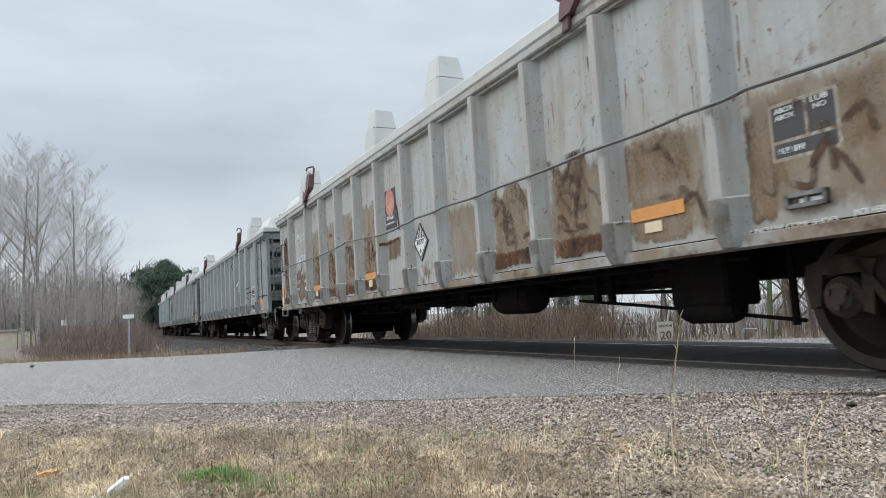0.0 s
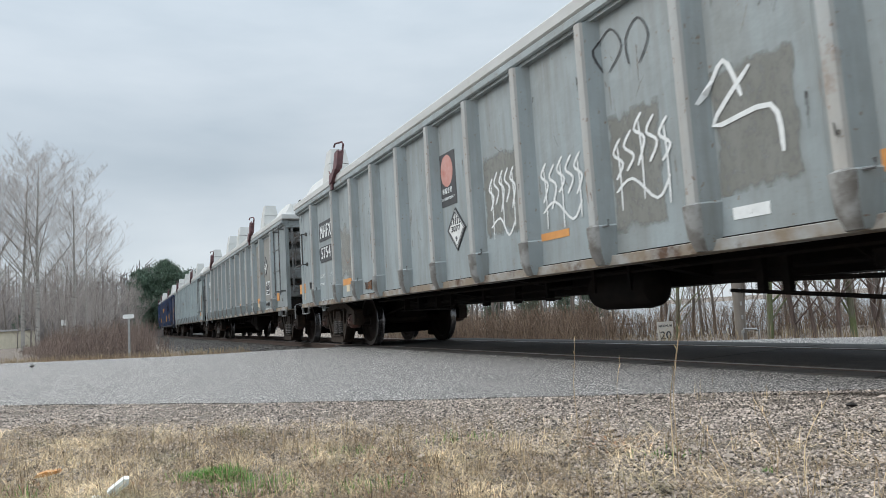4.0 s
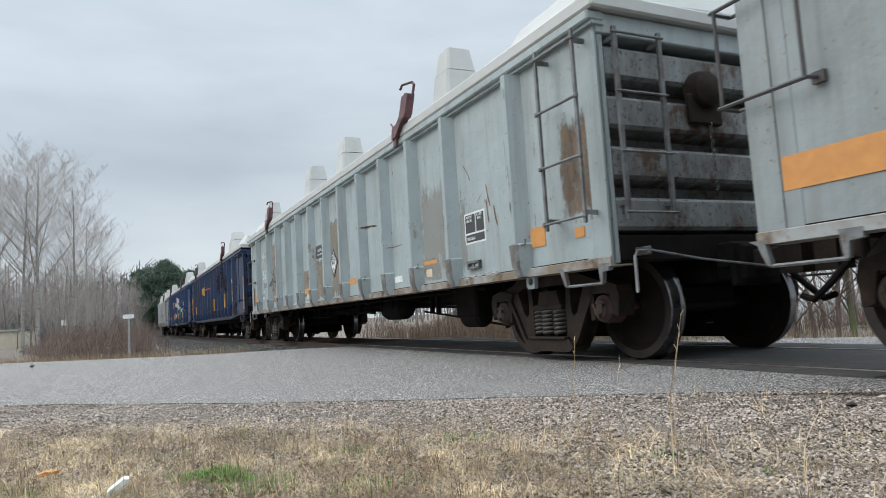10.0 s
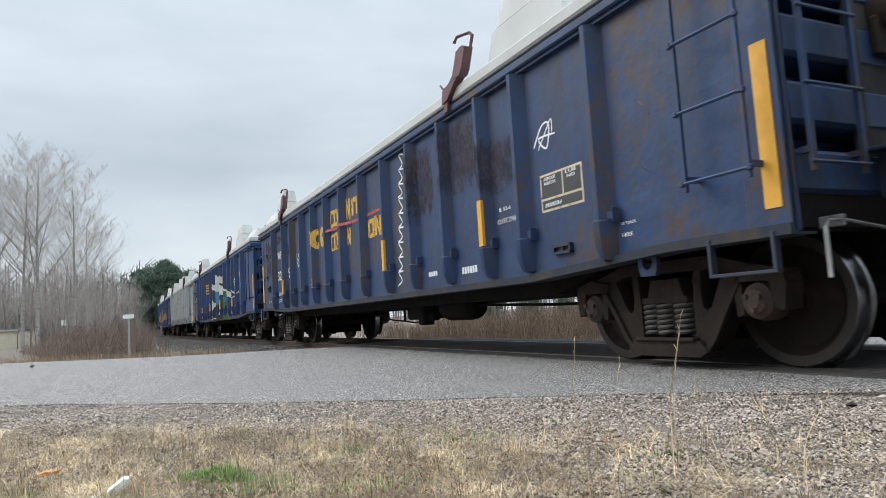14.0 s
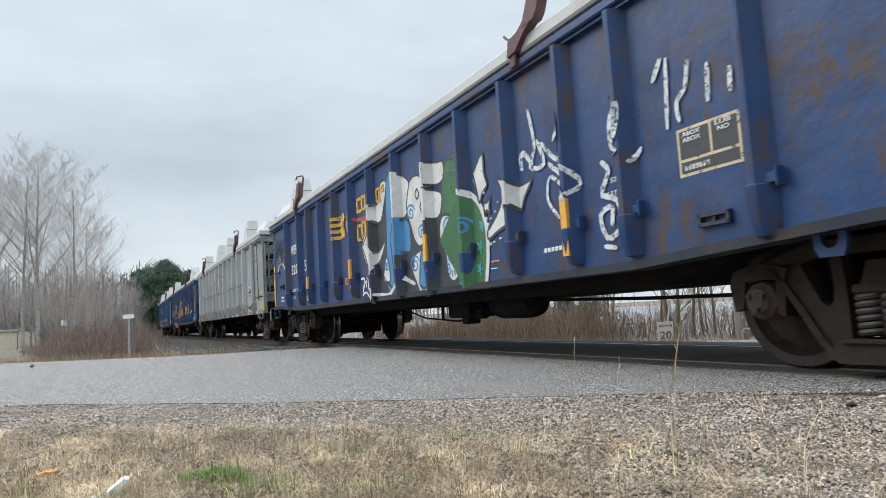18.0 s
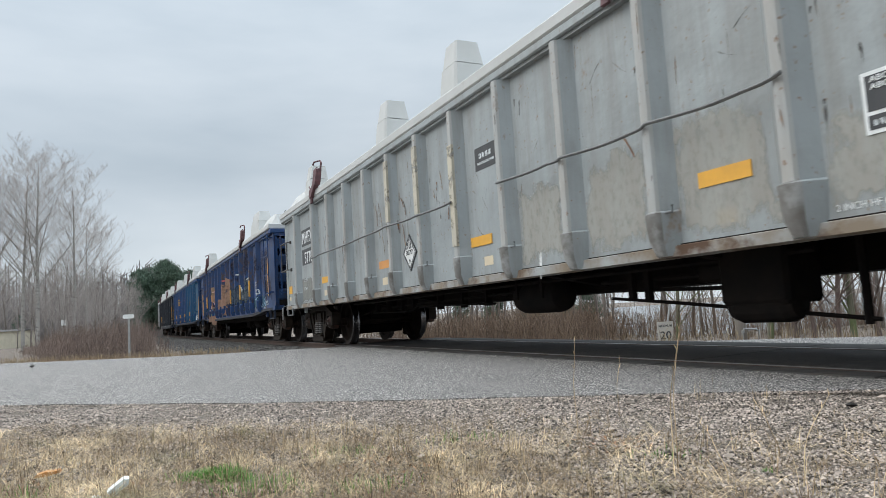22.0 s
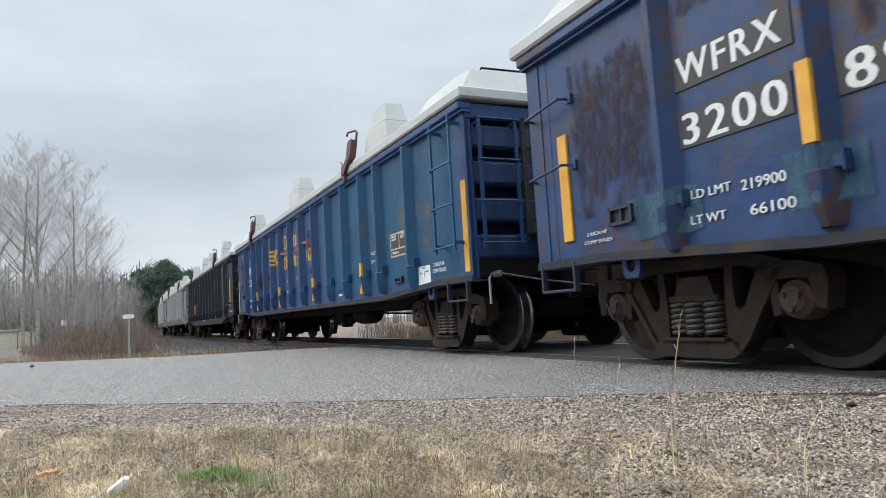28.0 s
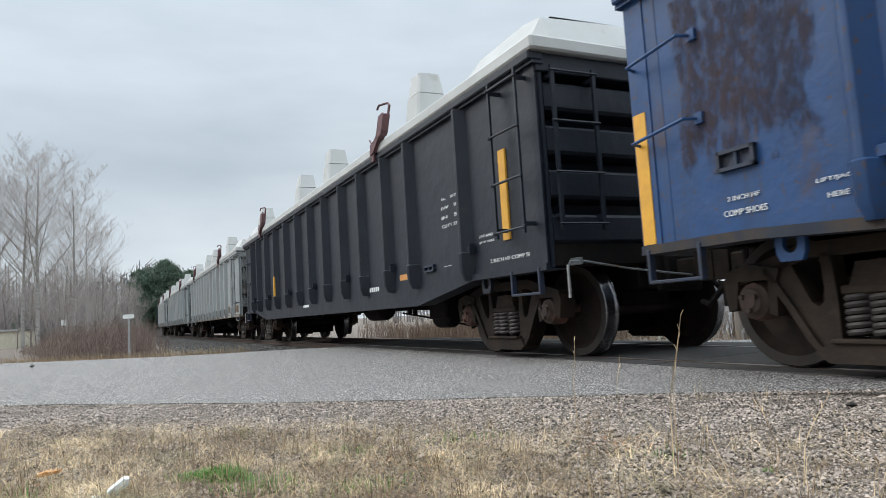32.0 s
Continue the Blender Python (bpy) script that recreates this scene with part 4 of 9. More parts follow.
def underframe_meshes():
    o = {}
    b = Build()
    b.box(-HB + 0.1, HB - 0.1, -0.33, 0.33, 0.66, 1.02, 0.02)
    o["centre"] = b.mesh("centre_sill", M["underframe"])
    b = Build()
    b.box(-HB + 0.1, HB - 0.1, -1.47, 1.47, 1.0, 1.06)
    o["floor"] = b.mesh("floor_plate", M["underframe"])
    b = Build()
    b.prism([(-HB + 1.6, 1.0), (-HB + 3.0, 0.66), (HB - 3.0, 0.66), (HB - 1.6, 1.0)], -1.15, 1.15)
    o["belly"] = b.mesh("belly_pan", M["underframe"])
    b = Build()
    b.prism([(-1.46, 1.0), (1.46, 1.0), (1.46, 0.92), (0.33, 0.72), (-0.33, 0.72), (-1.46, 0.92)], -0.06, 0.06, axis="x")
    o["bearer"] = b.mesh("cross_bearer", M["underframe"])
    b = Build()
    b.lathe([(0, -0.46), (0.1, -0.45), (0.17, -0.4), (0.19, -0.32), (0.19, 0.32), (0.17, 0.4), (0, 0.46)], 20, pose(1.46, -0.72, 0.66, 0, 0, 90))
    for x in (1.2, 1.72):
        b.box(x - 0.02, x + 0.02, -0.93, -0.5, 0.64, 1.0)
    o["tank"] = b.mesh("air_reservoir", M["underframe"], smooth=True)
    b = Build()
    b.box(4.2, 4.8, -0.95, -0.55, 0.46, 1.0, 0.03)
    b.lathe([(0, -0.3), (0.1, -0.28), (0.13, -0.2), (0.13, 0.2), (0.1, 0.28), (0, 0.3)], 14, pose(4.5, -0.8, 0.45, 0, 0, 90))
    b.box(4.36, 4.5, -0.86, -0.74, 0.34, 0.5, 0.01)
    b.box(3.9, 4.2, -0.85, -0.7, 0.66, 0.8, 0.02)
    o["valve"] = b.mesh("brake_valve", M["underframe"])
    b = Build()
    b.tube([(2.5, -0.7, 0.66), (4.2, -0.75, 0.6)], 0.018, 5)
    b.tube([(2.5, -0.7, 0.74), (4.3, -0.72, 0.72)], 0.022, 5)
    b.tube([(2.7, -0.75, 0.58), (3.6, -0.75, 0.5), (5.3, -0.75, 0.33)], 0.016, 5)
    b.tube([(5.22, -0.75, 0.3), (5.22, -0.75, 0.95)], 0.03, 6)
    b.tube([(5.45, -0.75, 0.36), (5.45, -0.75, 0.95)], 0.022, 6)
    for x in (3.0, 3.22):
        b.box(x - 0.03, x + 0.03, -0.78, -0.72, 0.54, 0.95)
    b.tube([(3.7, -0.8, 0.88), (3.9, -0.8, 0.7), (4.2, -0.8, 0.62)], 0.012, 5)
    b.tube([(-5.6, -0.6, 0.56), (-4.4, -0.62, 0.7), (-1.5, -0.7, 0.72), (1.0, -0.7, 0.74)], 0.018, 5)
    for x in (-4.2, -3.6, -2.9, -2.4, -1.4, -0.6, 0.1):
        b.box(x - 0.025, x + 0.025, -0.74, -0.64, 0.6, 0.95)
    b.tube([(-4.3, -0.75, 0.62), (-2.4, -0.75, 0.6), (-2.2, -0.75, 0.68), (0.4, -0.75, 0.62)], 0.014, 5)
    o["rod"] = b.mesh("brake_rod", M["underframe"])
    b = Build()
    b.tube([(-5.0, -0.9, 0.82), (5.0, -0.9, 0.82)], 0.022, 5)
    o["pipe"] = b.mesh("brake_pipe", M["underframe"])
    # what hangs under a blue wagon's belly
    b = Build()
    b.box(0.78, 1.4, -0.95, -0.5, 0.46, 0.78, 0.03)
    b.box(1.1, 1.3, -0.9, -0.7, 0.37, 0.5, 0.02)
    b.lathe([(0, -0.1), (0.07, -0.1), (0.07, 0.1), (0, 0.1)], 10, pose(1.5, -0.8, 0.5, 0, 0, 90))
    o["valve_blue"] = b.mesh("brake_valve", M["underframe"])
    b = Build()
    b.lathe([(0, -0.5), (0.1, -0.49), (0.18, -0.42), (0.2, -0.32), (0.2, 0.32), (0.18, 0.42), (0, 0.5)], 20, pose(2.3, -0.72, 0.62, 0, 0, 90))
    o["tank_blue"] = b.mesh("air_reservoir", M["underframe"], smooth=True)
    b = Build()
    b.tube([(-1.3, -0.75, 0.72), (-1.1, -0.75, 0.6), (-0.4, -0.75, 0.47), (0.2, -0.75, 0.44), (0.65, -0.75, 0.41), (1.1, -0.75, 0.43)], 0.014, 6)
    b.tube([(0.2, -0.75, 0.44), (0.2, -0.75, 0.72)], 0.025, 6)
    o["rod_blue"] = b.mesh("brake_rod", M["underframe"])
    b = Build()
    b.tube([(-5.6, -0.6, 0.56), (-4.0, -0.62, 0.64), (-1.5, -0.7, 0.66), (2.8, -0.7, 0.62), (4.6, -0.7, 0.56), (5.6, -0.6, 0.54)], 0.018, 5)
    o["pipe_blue"] = b.mesh("brake_pipe", M["underframe"])
    b = Build()
    b.box(HB - 0.1, HB + 0.5, -0.09, 0.09, 0.76, 0.94, 0.02)
    b.prism([(HB + 0.45, -0.1), (HB + 0.72, -0.17), (HB + 0.74, 0.0), (HB + 0.6, 0.16), (HB + 0.45, 0.12)], 0.7, 1.0, axis="z")
    o["coupler"] = b.mesh("coupler", M["truck"])
    b = Build()
    b.tube([(HB + 0.1, -1.36, 0.9), (HB + 0.1, -1.33, 0.955), (HB + 0.12, -1.2, 0.955), (HB + 0.24, -0.75, 0.86), (HB + 0.5, -0.2, 0.76)], 0.011, 6)
    b.box(HB - 0.06, HB + 0.13, -1.24, -1.2, 0.92, 0.99, 0.006)
    o["lever"] = b.mesh("uncoupling_lever", M["iron"])
    b = Build()
    b.tube([(HB + 0.1, -1.36, 0.61), (HB + 0.1, -1.36, 0.88), (HB + 0.1, -1.36, 0.92)], [0.015, 0.015, 0.012], 6)
    o["lever_handle"] = b.mesh("lever_handle", M["galvanised"])
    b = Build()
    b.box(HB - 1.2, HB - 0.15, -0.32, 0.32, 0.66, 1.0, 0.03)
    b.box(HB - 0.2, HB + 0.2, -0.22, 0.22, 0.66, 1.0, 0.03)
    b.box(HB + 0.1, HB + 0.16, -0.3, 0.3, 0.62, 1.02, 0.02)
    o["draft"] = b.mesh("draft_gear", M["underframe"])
    b = Build()
    b.tube([(HB + 0.2, 0.3, 0.78), (HB + 0.36, 0.34, 0.6), (HB + 0.55, 0.3, 0.47), (HB + 0.72, 0.2, 0.5)], 0.028, 7)
    o["hose"] = b.mesh("air_hose", M["underframe"])
    b = Build()
    b.lathe([(0.25, -0.02), (0.28, 0.0), (0.25, 0.02)], 18, pose(-HB - 0.2, 0.5, 2.2, 0, 0, 90))
    for k in range(4):
        a = math.pi / 4 * k
        b.tube([(-HB - 0.2, 0.5 + 0.25 * math.cos(a), 2.2 + 0.25 * math.sin(a)), (-HB - 0.2, 0.5 - 0.25 * math.cos(a), 2.2 - 0.25 * math.sin(a))], 0.012, 5)
    b.box(-HB - 0.18, -HB + 0.1, 0.38, 0.62, 1.95, 2.35, 0.02)
    o["hand_wheel"] = b.mesh("hand_brake", M["underframe"])
    return o


UM = underframe_meshes()


def brake_end_meshes(mat):
    """The hand brake on a wagon's front end: a back plate, a round gear housing, its chain and a bracketed step."""
    o = {}
    b = Build()
    b.box(HB - 0.06, HB - 0.012, -0.74, 0.3, 1.36, 2.86, 0.01)
    for y in (-0.74, 0.24):
        b.box(HB - 0.012, HB + 0.02, y, y + 0.06, 1.36, 2.86, 0.006)
    o["plate"] = b.mesh("brake_plate", mat)
    b = Build()
    b.lathe([(0, -0.15), (0.1, -0.15), (0.16, -0.11), (0.185, -0.04), (0.19, 0.02), (0, 0.02)], 24, pose(HB, -0.33, 2.42, 0, 0, 90))
    b.box(HB, HB + 0.06, -0.53, -0.13, 2.1, 2.38, 0.015)
    o["housing"] = b.mesh("gear_housing", M["truck"], smooth=True)
    b = Build()
    for k in range(15):
        b.lathe([(0.016, -0.006), (0.022, 0.0), (0.016, 0.006), (0.016, -0.006)], 8, pose(HB + 0.06, -0.3 + 0.012 * k / 15, 2.1 - 0.042 * k, 0, 0, 90 * (k % 2)))
    o["chain"] = b.mesh("brake_chain", M["iron"])
    b = Build()
    b.box(HB + 0.0, HB + 0.3, -0.74, 0.3, 1.42, 1.45, 0.006)
    for y in (-0.6, 0.16):
        b.prism([(HB, 1.42), (HB + 0.28, 1.42), (HB + 0.24, 1.38), (HB + 0.04, 1.14), (HB, 1.12)], y, y + 0.025)
    o["platform"] = b.mesh("brake_step", M["iron_blue"])
    return o


def hump(b, x, y, z, w, d, h):
    """A two-tiered, tapering boss of the cover."""
    for za, zb, fa, fb in ((0, 0.55, 1.3, 1.12), (0.57, 1.0, 1.06, 0.82)):
        v = []
        for zz, f in ((za, fa), (zb, fb)):
            for sx, sy in ((-1, -1), (-0.8, -1.12), (0.8, -1.12), (1, -1), (1, 1), (-1, 1)):
                v.append((x + sx * w / 2 * f, y + sy * d / 2 * f, z + zz * h))
        b.add(v, [tuple(range(5, -1, -1)), tuple(range(6, 12))] + [(i, (i + 1) % 6, (i + 1) % 6 + 6, i + 6) for i in range(6)])


def cover_meshes(humps, wide):
    """The white rigid load cover: a flange on the chords, a raised deck with sloped ends, and bosses."""
    b = Build()
    z = 3.025
    b.box(-HB - 0.16, HB + 0.1, -1.6, 1.6, z, z + 0.14, 0.02)
    deck = [(-HB - 0.1, z + 0.12), (-HB + 0.1, z + 0.36), (-HB + 0.5, z + 0.46), (-HB + 1.3, z + 0.46), (-HB + 2.0, z + 0.22), (HB - 1.6, z + 0.22), (HB - 1.35, z + 0.43), (HB - 0.4, z + 0.46), (HB - 0.1, z + 0.42), (HB + 0.06, z + 0.12)]
    n = len(deck)
    v = [(x, -1.5, z + 0.1) for x, _ in deck] + [(x, -1.32, zz) for x, zz in deck] + [(x, 0, zz + 0.06) for x, zz in deck] + [(x, 1.32, zz) for x, zz in deck] + [(x, 1.5, z + 0.1) for x, _ in deck]
    f = [(k * n + i, k * n + i + 1, (k + 1) * n + i + 1, (k + 1) * n + i) for k in range(4) for i in range(n - 1)]
    f += [(0, n, 2 * n, 3 * n, 4 * n), (n - 1, 5 * n - 1, 4 * n - 1, 3 * n - 1, 2 * n - 1)]
    b.add(v, f)
    deck_me = b.mesh("load_cover", M["cover"])
    bosses = []
    for u in humps:
        b = Build()
        hump(b, 0, 0, 0, wide[len(bosses)] if hasattr(wide, "__len__") else wide, 0.34, 0.68)
        bosses.append((u - HB, b.mesh("cover_boss", M["cover"])))
    b = Build()
    b.tube([(HB - 0.3, -1.1, z + 0.44), (HB - 0.3, -1.05, z + 0.54), (HB - 0.3, -0.1, z + 0.56), (HB - 0.3, -0.05, z + 0.44)], 0.014, 6)
    return deck_me, bosses, b.mesh("cover_handle", M["underframe"])


def latch_mesh():
    """A hooked clamp arm that stands on the wagon's top edge."""
    b = Build()
    b.box(-0.045, 0.035, -1.64, -1.6, 2.88, 3.12, 0.008)
    b.prism([(-0.06, 3.02), (0.06, 3.04), (0.18, 3.2), (0.3, 3.3), (0.22, 3.4), (0.08, 3.26), (-0.05, 3.22)], -1.66, -1.56)
    b.prism([(0.15, 3.27), (0.31, 3.27), (0.35, 3.34), (0.41, 3.62), (0.36, 3.66), (0.24, 3.64), (0.2, 3.46)], -1.665, -1.555)
    b.lathe([(0, -0.05), (0.045, -0.05), (0.045, 0.03), (0, 0.03)], 10, Matrix.Translation((0.26, -1.61, 3.36)))
    b.tube([(0.38, -1.57, 3.62), (0.42, -1.57, 3.78), (0.38, -1.58, 3.84), (0.24, -1.65, 3.85), (0.2, -1.66, 3.78)], 0.02, 6)
    b.tube([(0.24, -1.6, 3.66), (0.22, -1.6, 3.72), (0.27, -1.6, 3.7)], 0.014, 5)
    b.tube([(-0.16, -1.62, 3.36), (-0.1, -1.62, 3.28), (0.0, -1.62, 3.24)], 0.012, 5)
    me = b.mesh("latch_arm", M["latch"])
    me.transform(Matrix(((1.25, 0, 0.12, -0.36), (0, 1, 0, 0), (0, 0, 0.78, 0.66), (0, 0, 0, 1))))
    return me


LATCH = latch_mesh()


def wagon(style, paint, label, humps=(2.2, 6.9, 9.2, 13.5), wide=0.5, longer=0.0, front=6.76, fore=None, gear=(0.0, 0.0)):
    o = body_meshes(style, paint)
    o_fore = body_meshes(style, fore) if fore else o
    car = thing("gondola_wagon", label, "rail wagon", "wagons of the train")
    flip = Matrix.Diagonal((1, -1, 1, 1))
    turn = pose(0, 0, 0, 0, 0, 180)
    if longer:
        # a slightly longer body: the front end stands further out
        z0, z1 = STYLE[style]["bottom"], STYLE[style]["top"]
        b = Build()
        b.box(HB - 0.001, HB + longer, -1.5, -1.47, z0, z1)
        b.box(HB - 0.001, HB + longer, 1.47, 1.5, z0, z1)
        b.box(HB - 0.001, HB + longer, -1.535, -1.3, z0 - 0.014, z0 + 0.1)
        part("front_panel", b.mesh("front_panel", M[paint]), car)
        b = Build()
        b.box(HB + 0.02, HB + longer + 0.04, -1.6, 1.6, z1 - 0.02, z1 + 0.09, 0.012)
        part("front_chord", b.mesh("front_chord", M[paint]), car)
    for k, side in enumerate((pose(0, 0, 0), turn)):
        part("side_panel", o["side"], car, m=side)
        part("side_sill", o["sill"], car, m=side)
        if style == "grey":
            part("weld_seam", o["sill_shadow"], car, m=side)
        part("top_chord", o["chord"], car, m=side)
        m = side @ pose(longer if k == 0 else 0.0, 0, 0)
        w = part("end_wall", o["end"], car, m=m)
        for z in (1.28, 1.72, 2.16, 2.6):
            part("rib", o["rib"], w, m=pose(0, 0, z))
        part("end_sill", o["end_sill"], car, m=m)
        part("end_chord", o["end_chord"], car, m=m)
        part("side_ladder", o_fore["ladder"], car, m=m)
        part("end_ladder", o["end_ladder"], car, m=m)
        part("grab_iron", o["grab"], car, m=side)
        if style != "grey":
            part("grab_iron", o["grab"], car, m=side @ pose(0, 0, 0.6))
        part("sill_step", o["step"], car, m=m)
        part("sill_step", o["step"], car, m=side @ pose(-15.74, 0, 0))
        part("corner_post", o["post"], car, m=m)
        part("coupler", UM["coupler"], car, m=m)
        part("draft_gear", UM["draft"], car, m=m)
        lever = part("uncoupling_lever", UM["lever"], car, m=m)
        part("handle", UM["lever_handle"], lever, "bare steel handle")
        part("air_hose", UM["hose"], car, m=m)
        for i, u in enumerate(STYLE[style]["stakes"]):
            part("stake", (o_fore if u > 9.9 and k == 0 else o)["stake"], car, m=side @ pose(u - HB, -1.5, 0))
            if i % 2 == 0 or style == "blue":
                part("tie_down_lug", o["lug"], car, m=side @ pose(u - HB, -1.5, 0))
        for u in (1.4, 15.09) if style == "grey" else (1.2, 15.1):
            part("lifting_loop", o["loop"], car, m=side @ pose(u - HB, -1.42, STYLE[style]["bottom"] - 0.06))
    # the other two corners, mirrored in shape
    for sx in (1, -1):
        part("corner_post", MIRROR(o["post"]), car, m=pose(longer, 0, 0) if sx > 0 else turn)
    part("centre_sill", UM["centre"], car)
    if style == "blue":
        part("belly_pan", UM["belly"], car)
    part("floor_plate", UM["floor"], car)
    for x in (-4.2, -2.1, 0.0, 2.1, 4.2):
        part("cross_bearer", UM["bearer"], car, m=pose(x, 0, 0))
    kind = "_blue" if style == "blue" else ""
    part("air_reservoir", UM["tank" + kind], car, m=pose(gear[0], 0, 0))
    part("brake_valve", UM["valve" + kind], car, m=pose(gear[1], 0, 0))
    part("brake_rod", UM["rod" + kind], car)
    part("brake_pipe", UM["pipe" + kind], car)
    if style == "blue":
        if "brake" not in SHARED:
            SHARED["brake"] = brake_end_meshes(M["brake_soot"])
        brake = part("brake_plate", SHARED["brake"]["plate"], car, "sooty plate with the hand brake gear", pose(longer, 0, 0))
        for name, key in (("gear_housing", "housing"), ("brake_chain", "chain"), ("brake_step", "platform")):
            part(name, SHARED["brake"][key], brake)
    else:
        part("hand_brake", UM["hand_wheel"], car)
    key = (humps, wide)
    if key not in SHARED:
        SHARED[key] = cover_meshes(humps, wide)
    deck, bosses, handle = SHARED[key]
    cov = part("load_cover", deck, car, "white rigid load cover")
    for x, me in bosses:
        for y in (-1.22, 1.22):
            part("cover_boss", me, cov, m=pose(x, y, 3.2, 0, 0, 0 if y < 0 else 180))
    part("cover_handle", handle, cov)
    for u in (3.0, 12.2):
        part("latch_arm", LATCH, car, "rusty hooked latch arm", pose(u - HB, 0, 0))
    for x in {"grey": (-6.71, 6.76), "blue": (-6.65, front), "black": (-6.65, 6.8)}[style]:
        add_truck(car, x)
    return car


MIRRORED = {}


def MIRROR(me):
    if me.name not in MIRRORED:
        c = me.copy()
        c.transform(Matrix.Diagonal((1, -1, 1, 1)))
        c.flip_normals()
        MIRRORED[me.name] = c
    return MIRRORED[me.name]


CARS = {}
HUMPS = {"B": ((2.05, 13.4), 0.42), "E": ((2.1, 13.6), (0.45, 1.1)), "F": ((2.1, 13.6), (0.45, 1.1)), "H": ((2.1, 13.75), (0.45, 1.1)), "I": ((2.25, 7.7, 13.3), (0.5, 0.8, 0.8)), "N": ((2.1, 13.6), (0.45, 1.1))}
for key, style, paint, label in (
        ("A", "grey", "rusty_paint", "rust-streaked grey gondola wagon with a white load cover"),
        ("B", "grey", "grey_paint", "grey gondola wagon with black number panels and white cover"),
        ("C", "grey", "grey_paint", "grey gondola wagon with repainted patches and white cover"),
        ("D", "grey", "pale_paint", "scraped grey gondola wagon with rust-brown patches, white cover"),
        ("E", "blue", "dusty_blue_paint", "dark blue gondola wagon with worn paint and white cover"),
        ("F", "blue", "blue_paint", "blue gondola wagon covered in painted graffiti, white cover"),
        ("G", "grey", "warm_paint", "light grey gondola wagon with a cable along its side"),
        ("H", "blue", "blue_paint", "dark blue gondola wagon with brown and pale graffiti"),
        ("I", "blue", "light_blue_paint", "faded blue gondola wagon with yellow lettering blocks"),
        ("J", "black", "black_paint", "black gondola wagon with white stencils and white cover"),
        ("K", "grey", "warm_paint", "light grey gondola wagon with rusty foot and white cover"),
        ("L", "grey", "grey_paint", "plain grey gondola wagon with a white load cover"),
        ("M", "grey", "grey_paint", "plain grey gondola wagon with a white load cover"),
        ("N", "blue", "blue_paint", "dark blue gondola wagon with a white load cover")):
    CARS[key] = wagon(style, paint, label, *HUMPS.get(key, ((2.05, 6.6, 9.0, 13.35), 0.38)), longer={"F": 0.14, "H": 0.3}.get(key, 0.0), front={"F": 7.06, "H": 7.03}.get(key, 6.76), fore="teal_paint" if key == "I" else None, gear=(-1.4, -3.65) if key == "C" else (0.0, 0.0))


# ---- paint, stencils and plates on the wagons' sides; u runs from a wagon's rear end, z from the rail ----
LAYER = {}


def proud(car):
    LAYER[car] = LAYER.get(car, 0) + 1
    return 0.0015 + 0.00011 * LAYER[car]


def drape(name, outline, mat, car, style):
    """A coat of paint with this outline (u, z), laid over the side panel and its stakes."""
    bm = bmesh.new()
    lift = proud(car)
    face = bm.faces.new([bm.verts.new((u - HB, -1.5 - lift, z)) for u, z in outline])
    us = [u for u, _ in outline]
    k = 1.0 if style == "grey" else 0.75
    cuts = [s + d * k for s in STYLE[style]["stakes"] for d in (-0.151, -0.055, -0.039, 0.0, 0.039, 0.055, 0.151) if min(us) < s + d * k < max(us)]
    for c in cuts:
        bmesh.ops.bisect_plane(bm, geom=bm.verts[:] + bm.edges[:] + bm.faces[:], plane_co=(c - HB, 0, 0), plane_no=(1, 0, 0))
    for v in bm.verts:
        d = min(abs(v.co.x + HB - s) for s in STYLE[style]["stakes"]) / k
        out = stake_depth(d)
        if v.co.z < STYLE[style]["top"] - 0.02:
            v.co.y -= out
    bmesh.ops.triangulate(bm, faces=bm.faces[:])
    bmesh.ops.recalc_face_normals(bm, faces=bm.faces[:])
    me = bpy.data.meshes.new(name)
    bm.to_mesh(me)
    bm.free()
    me.materials.append(M[mat])
    return me


KIND = {k: s for k, s in zip("ABCDEFGHIJKLMN", ("grey",) * 4 + ("blue", "blue", "grey", "blue", "blue", "black", "grey", "grey", "grey", "blue"))}
STAINS = {"rust": "rust_stain", "tan": "rust_stain", "tan_pale": "stain", "primer": "primer_patch", "blue_brown": "rust_stain", "orange": "orange_marker", "yellow": "reflective_strip",
          "cream_label": "label", "black": "black_panel", "white": "white_panel"}


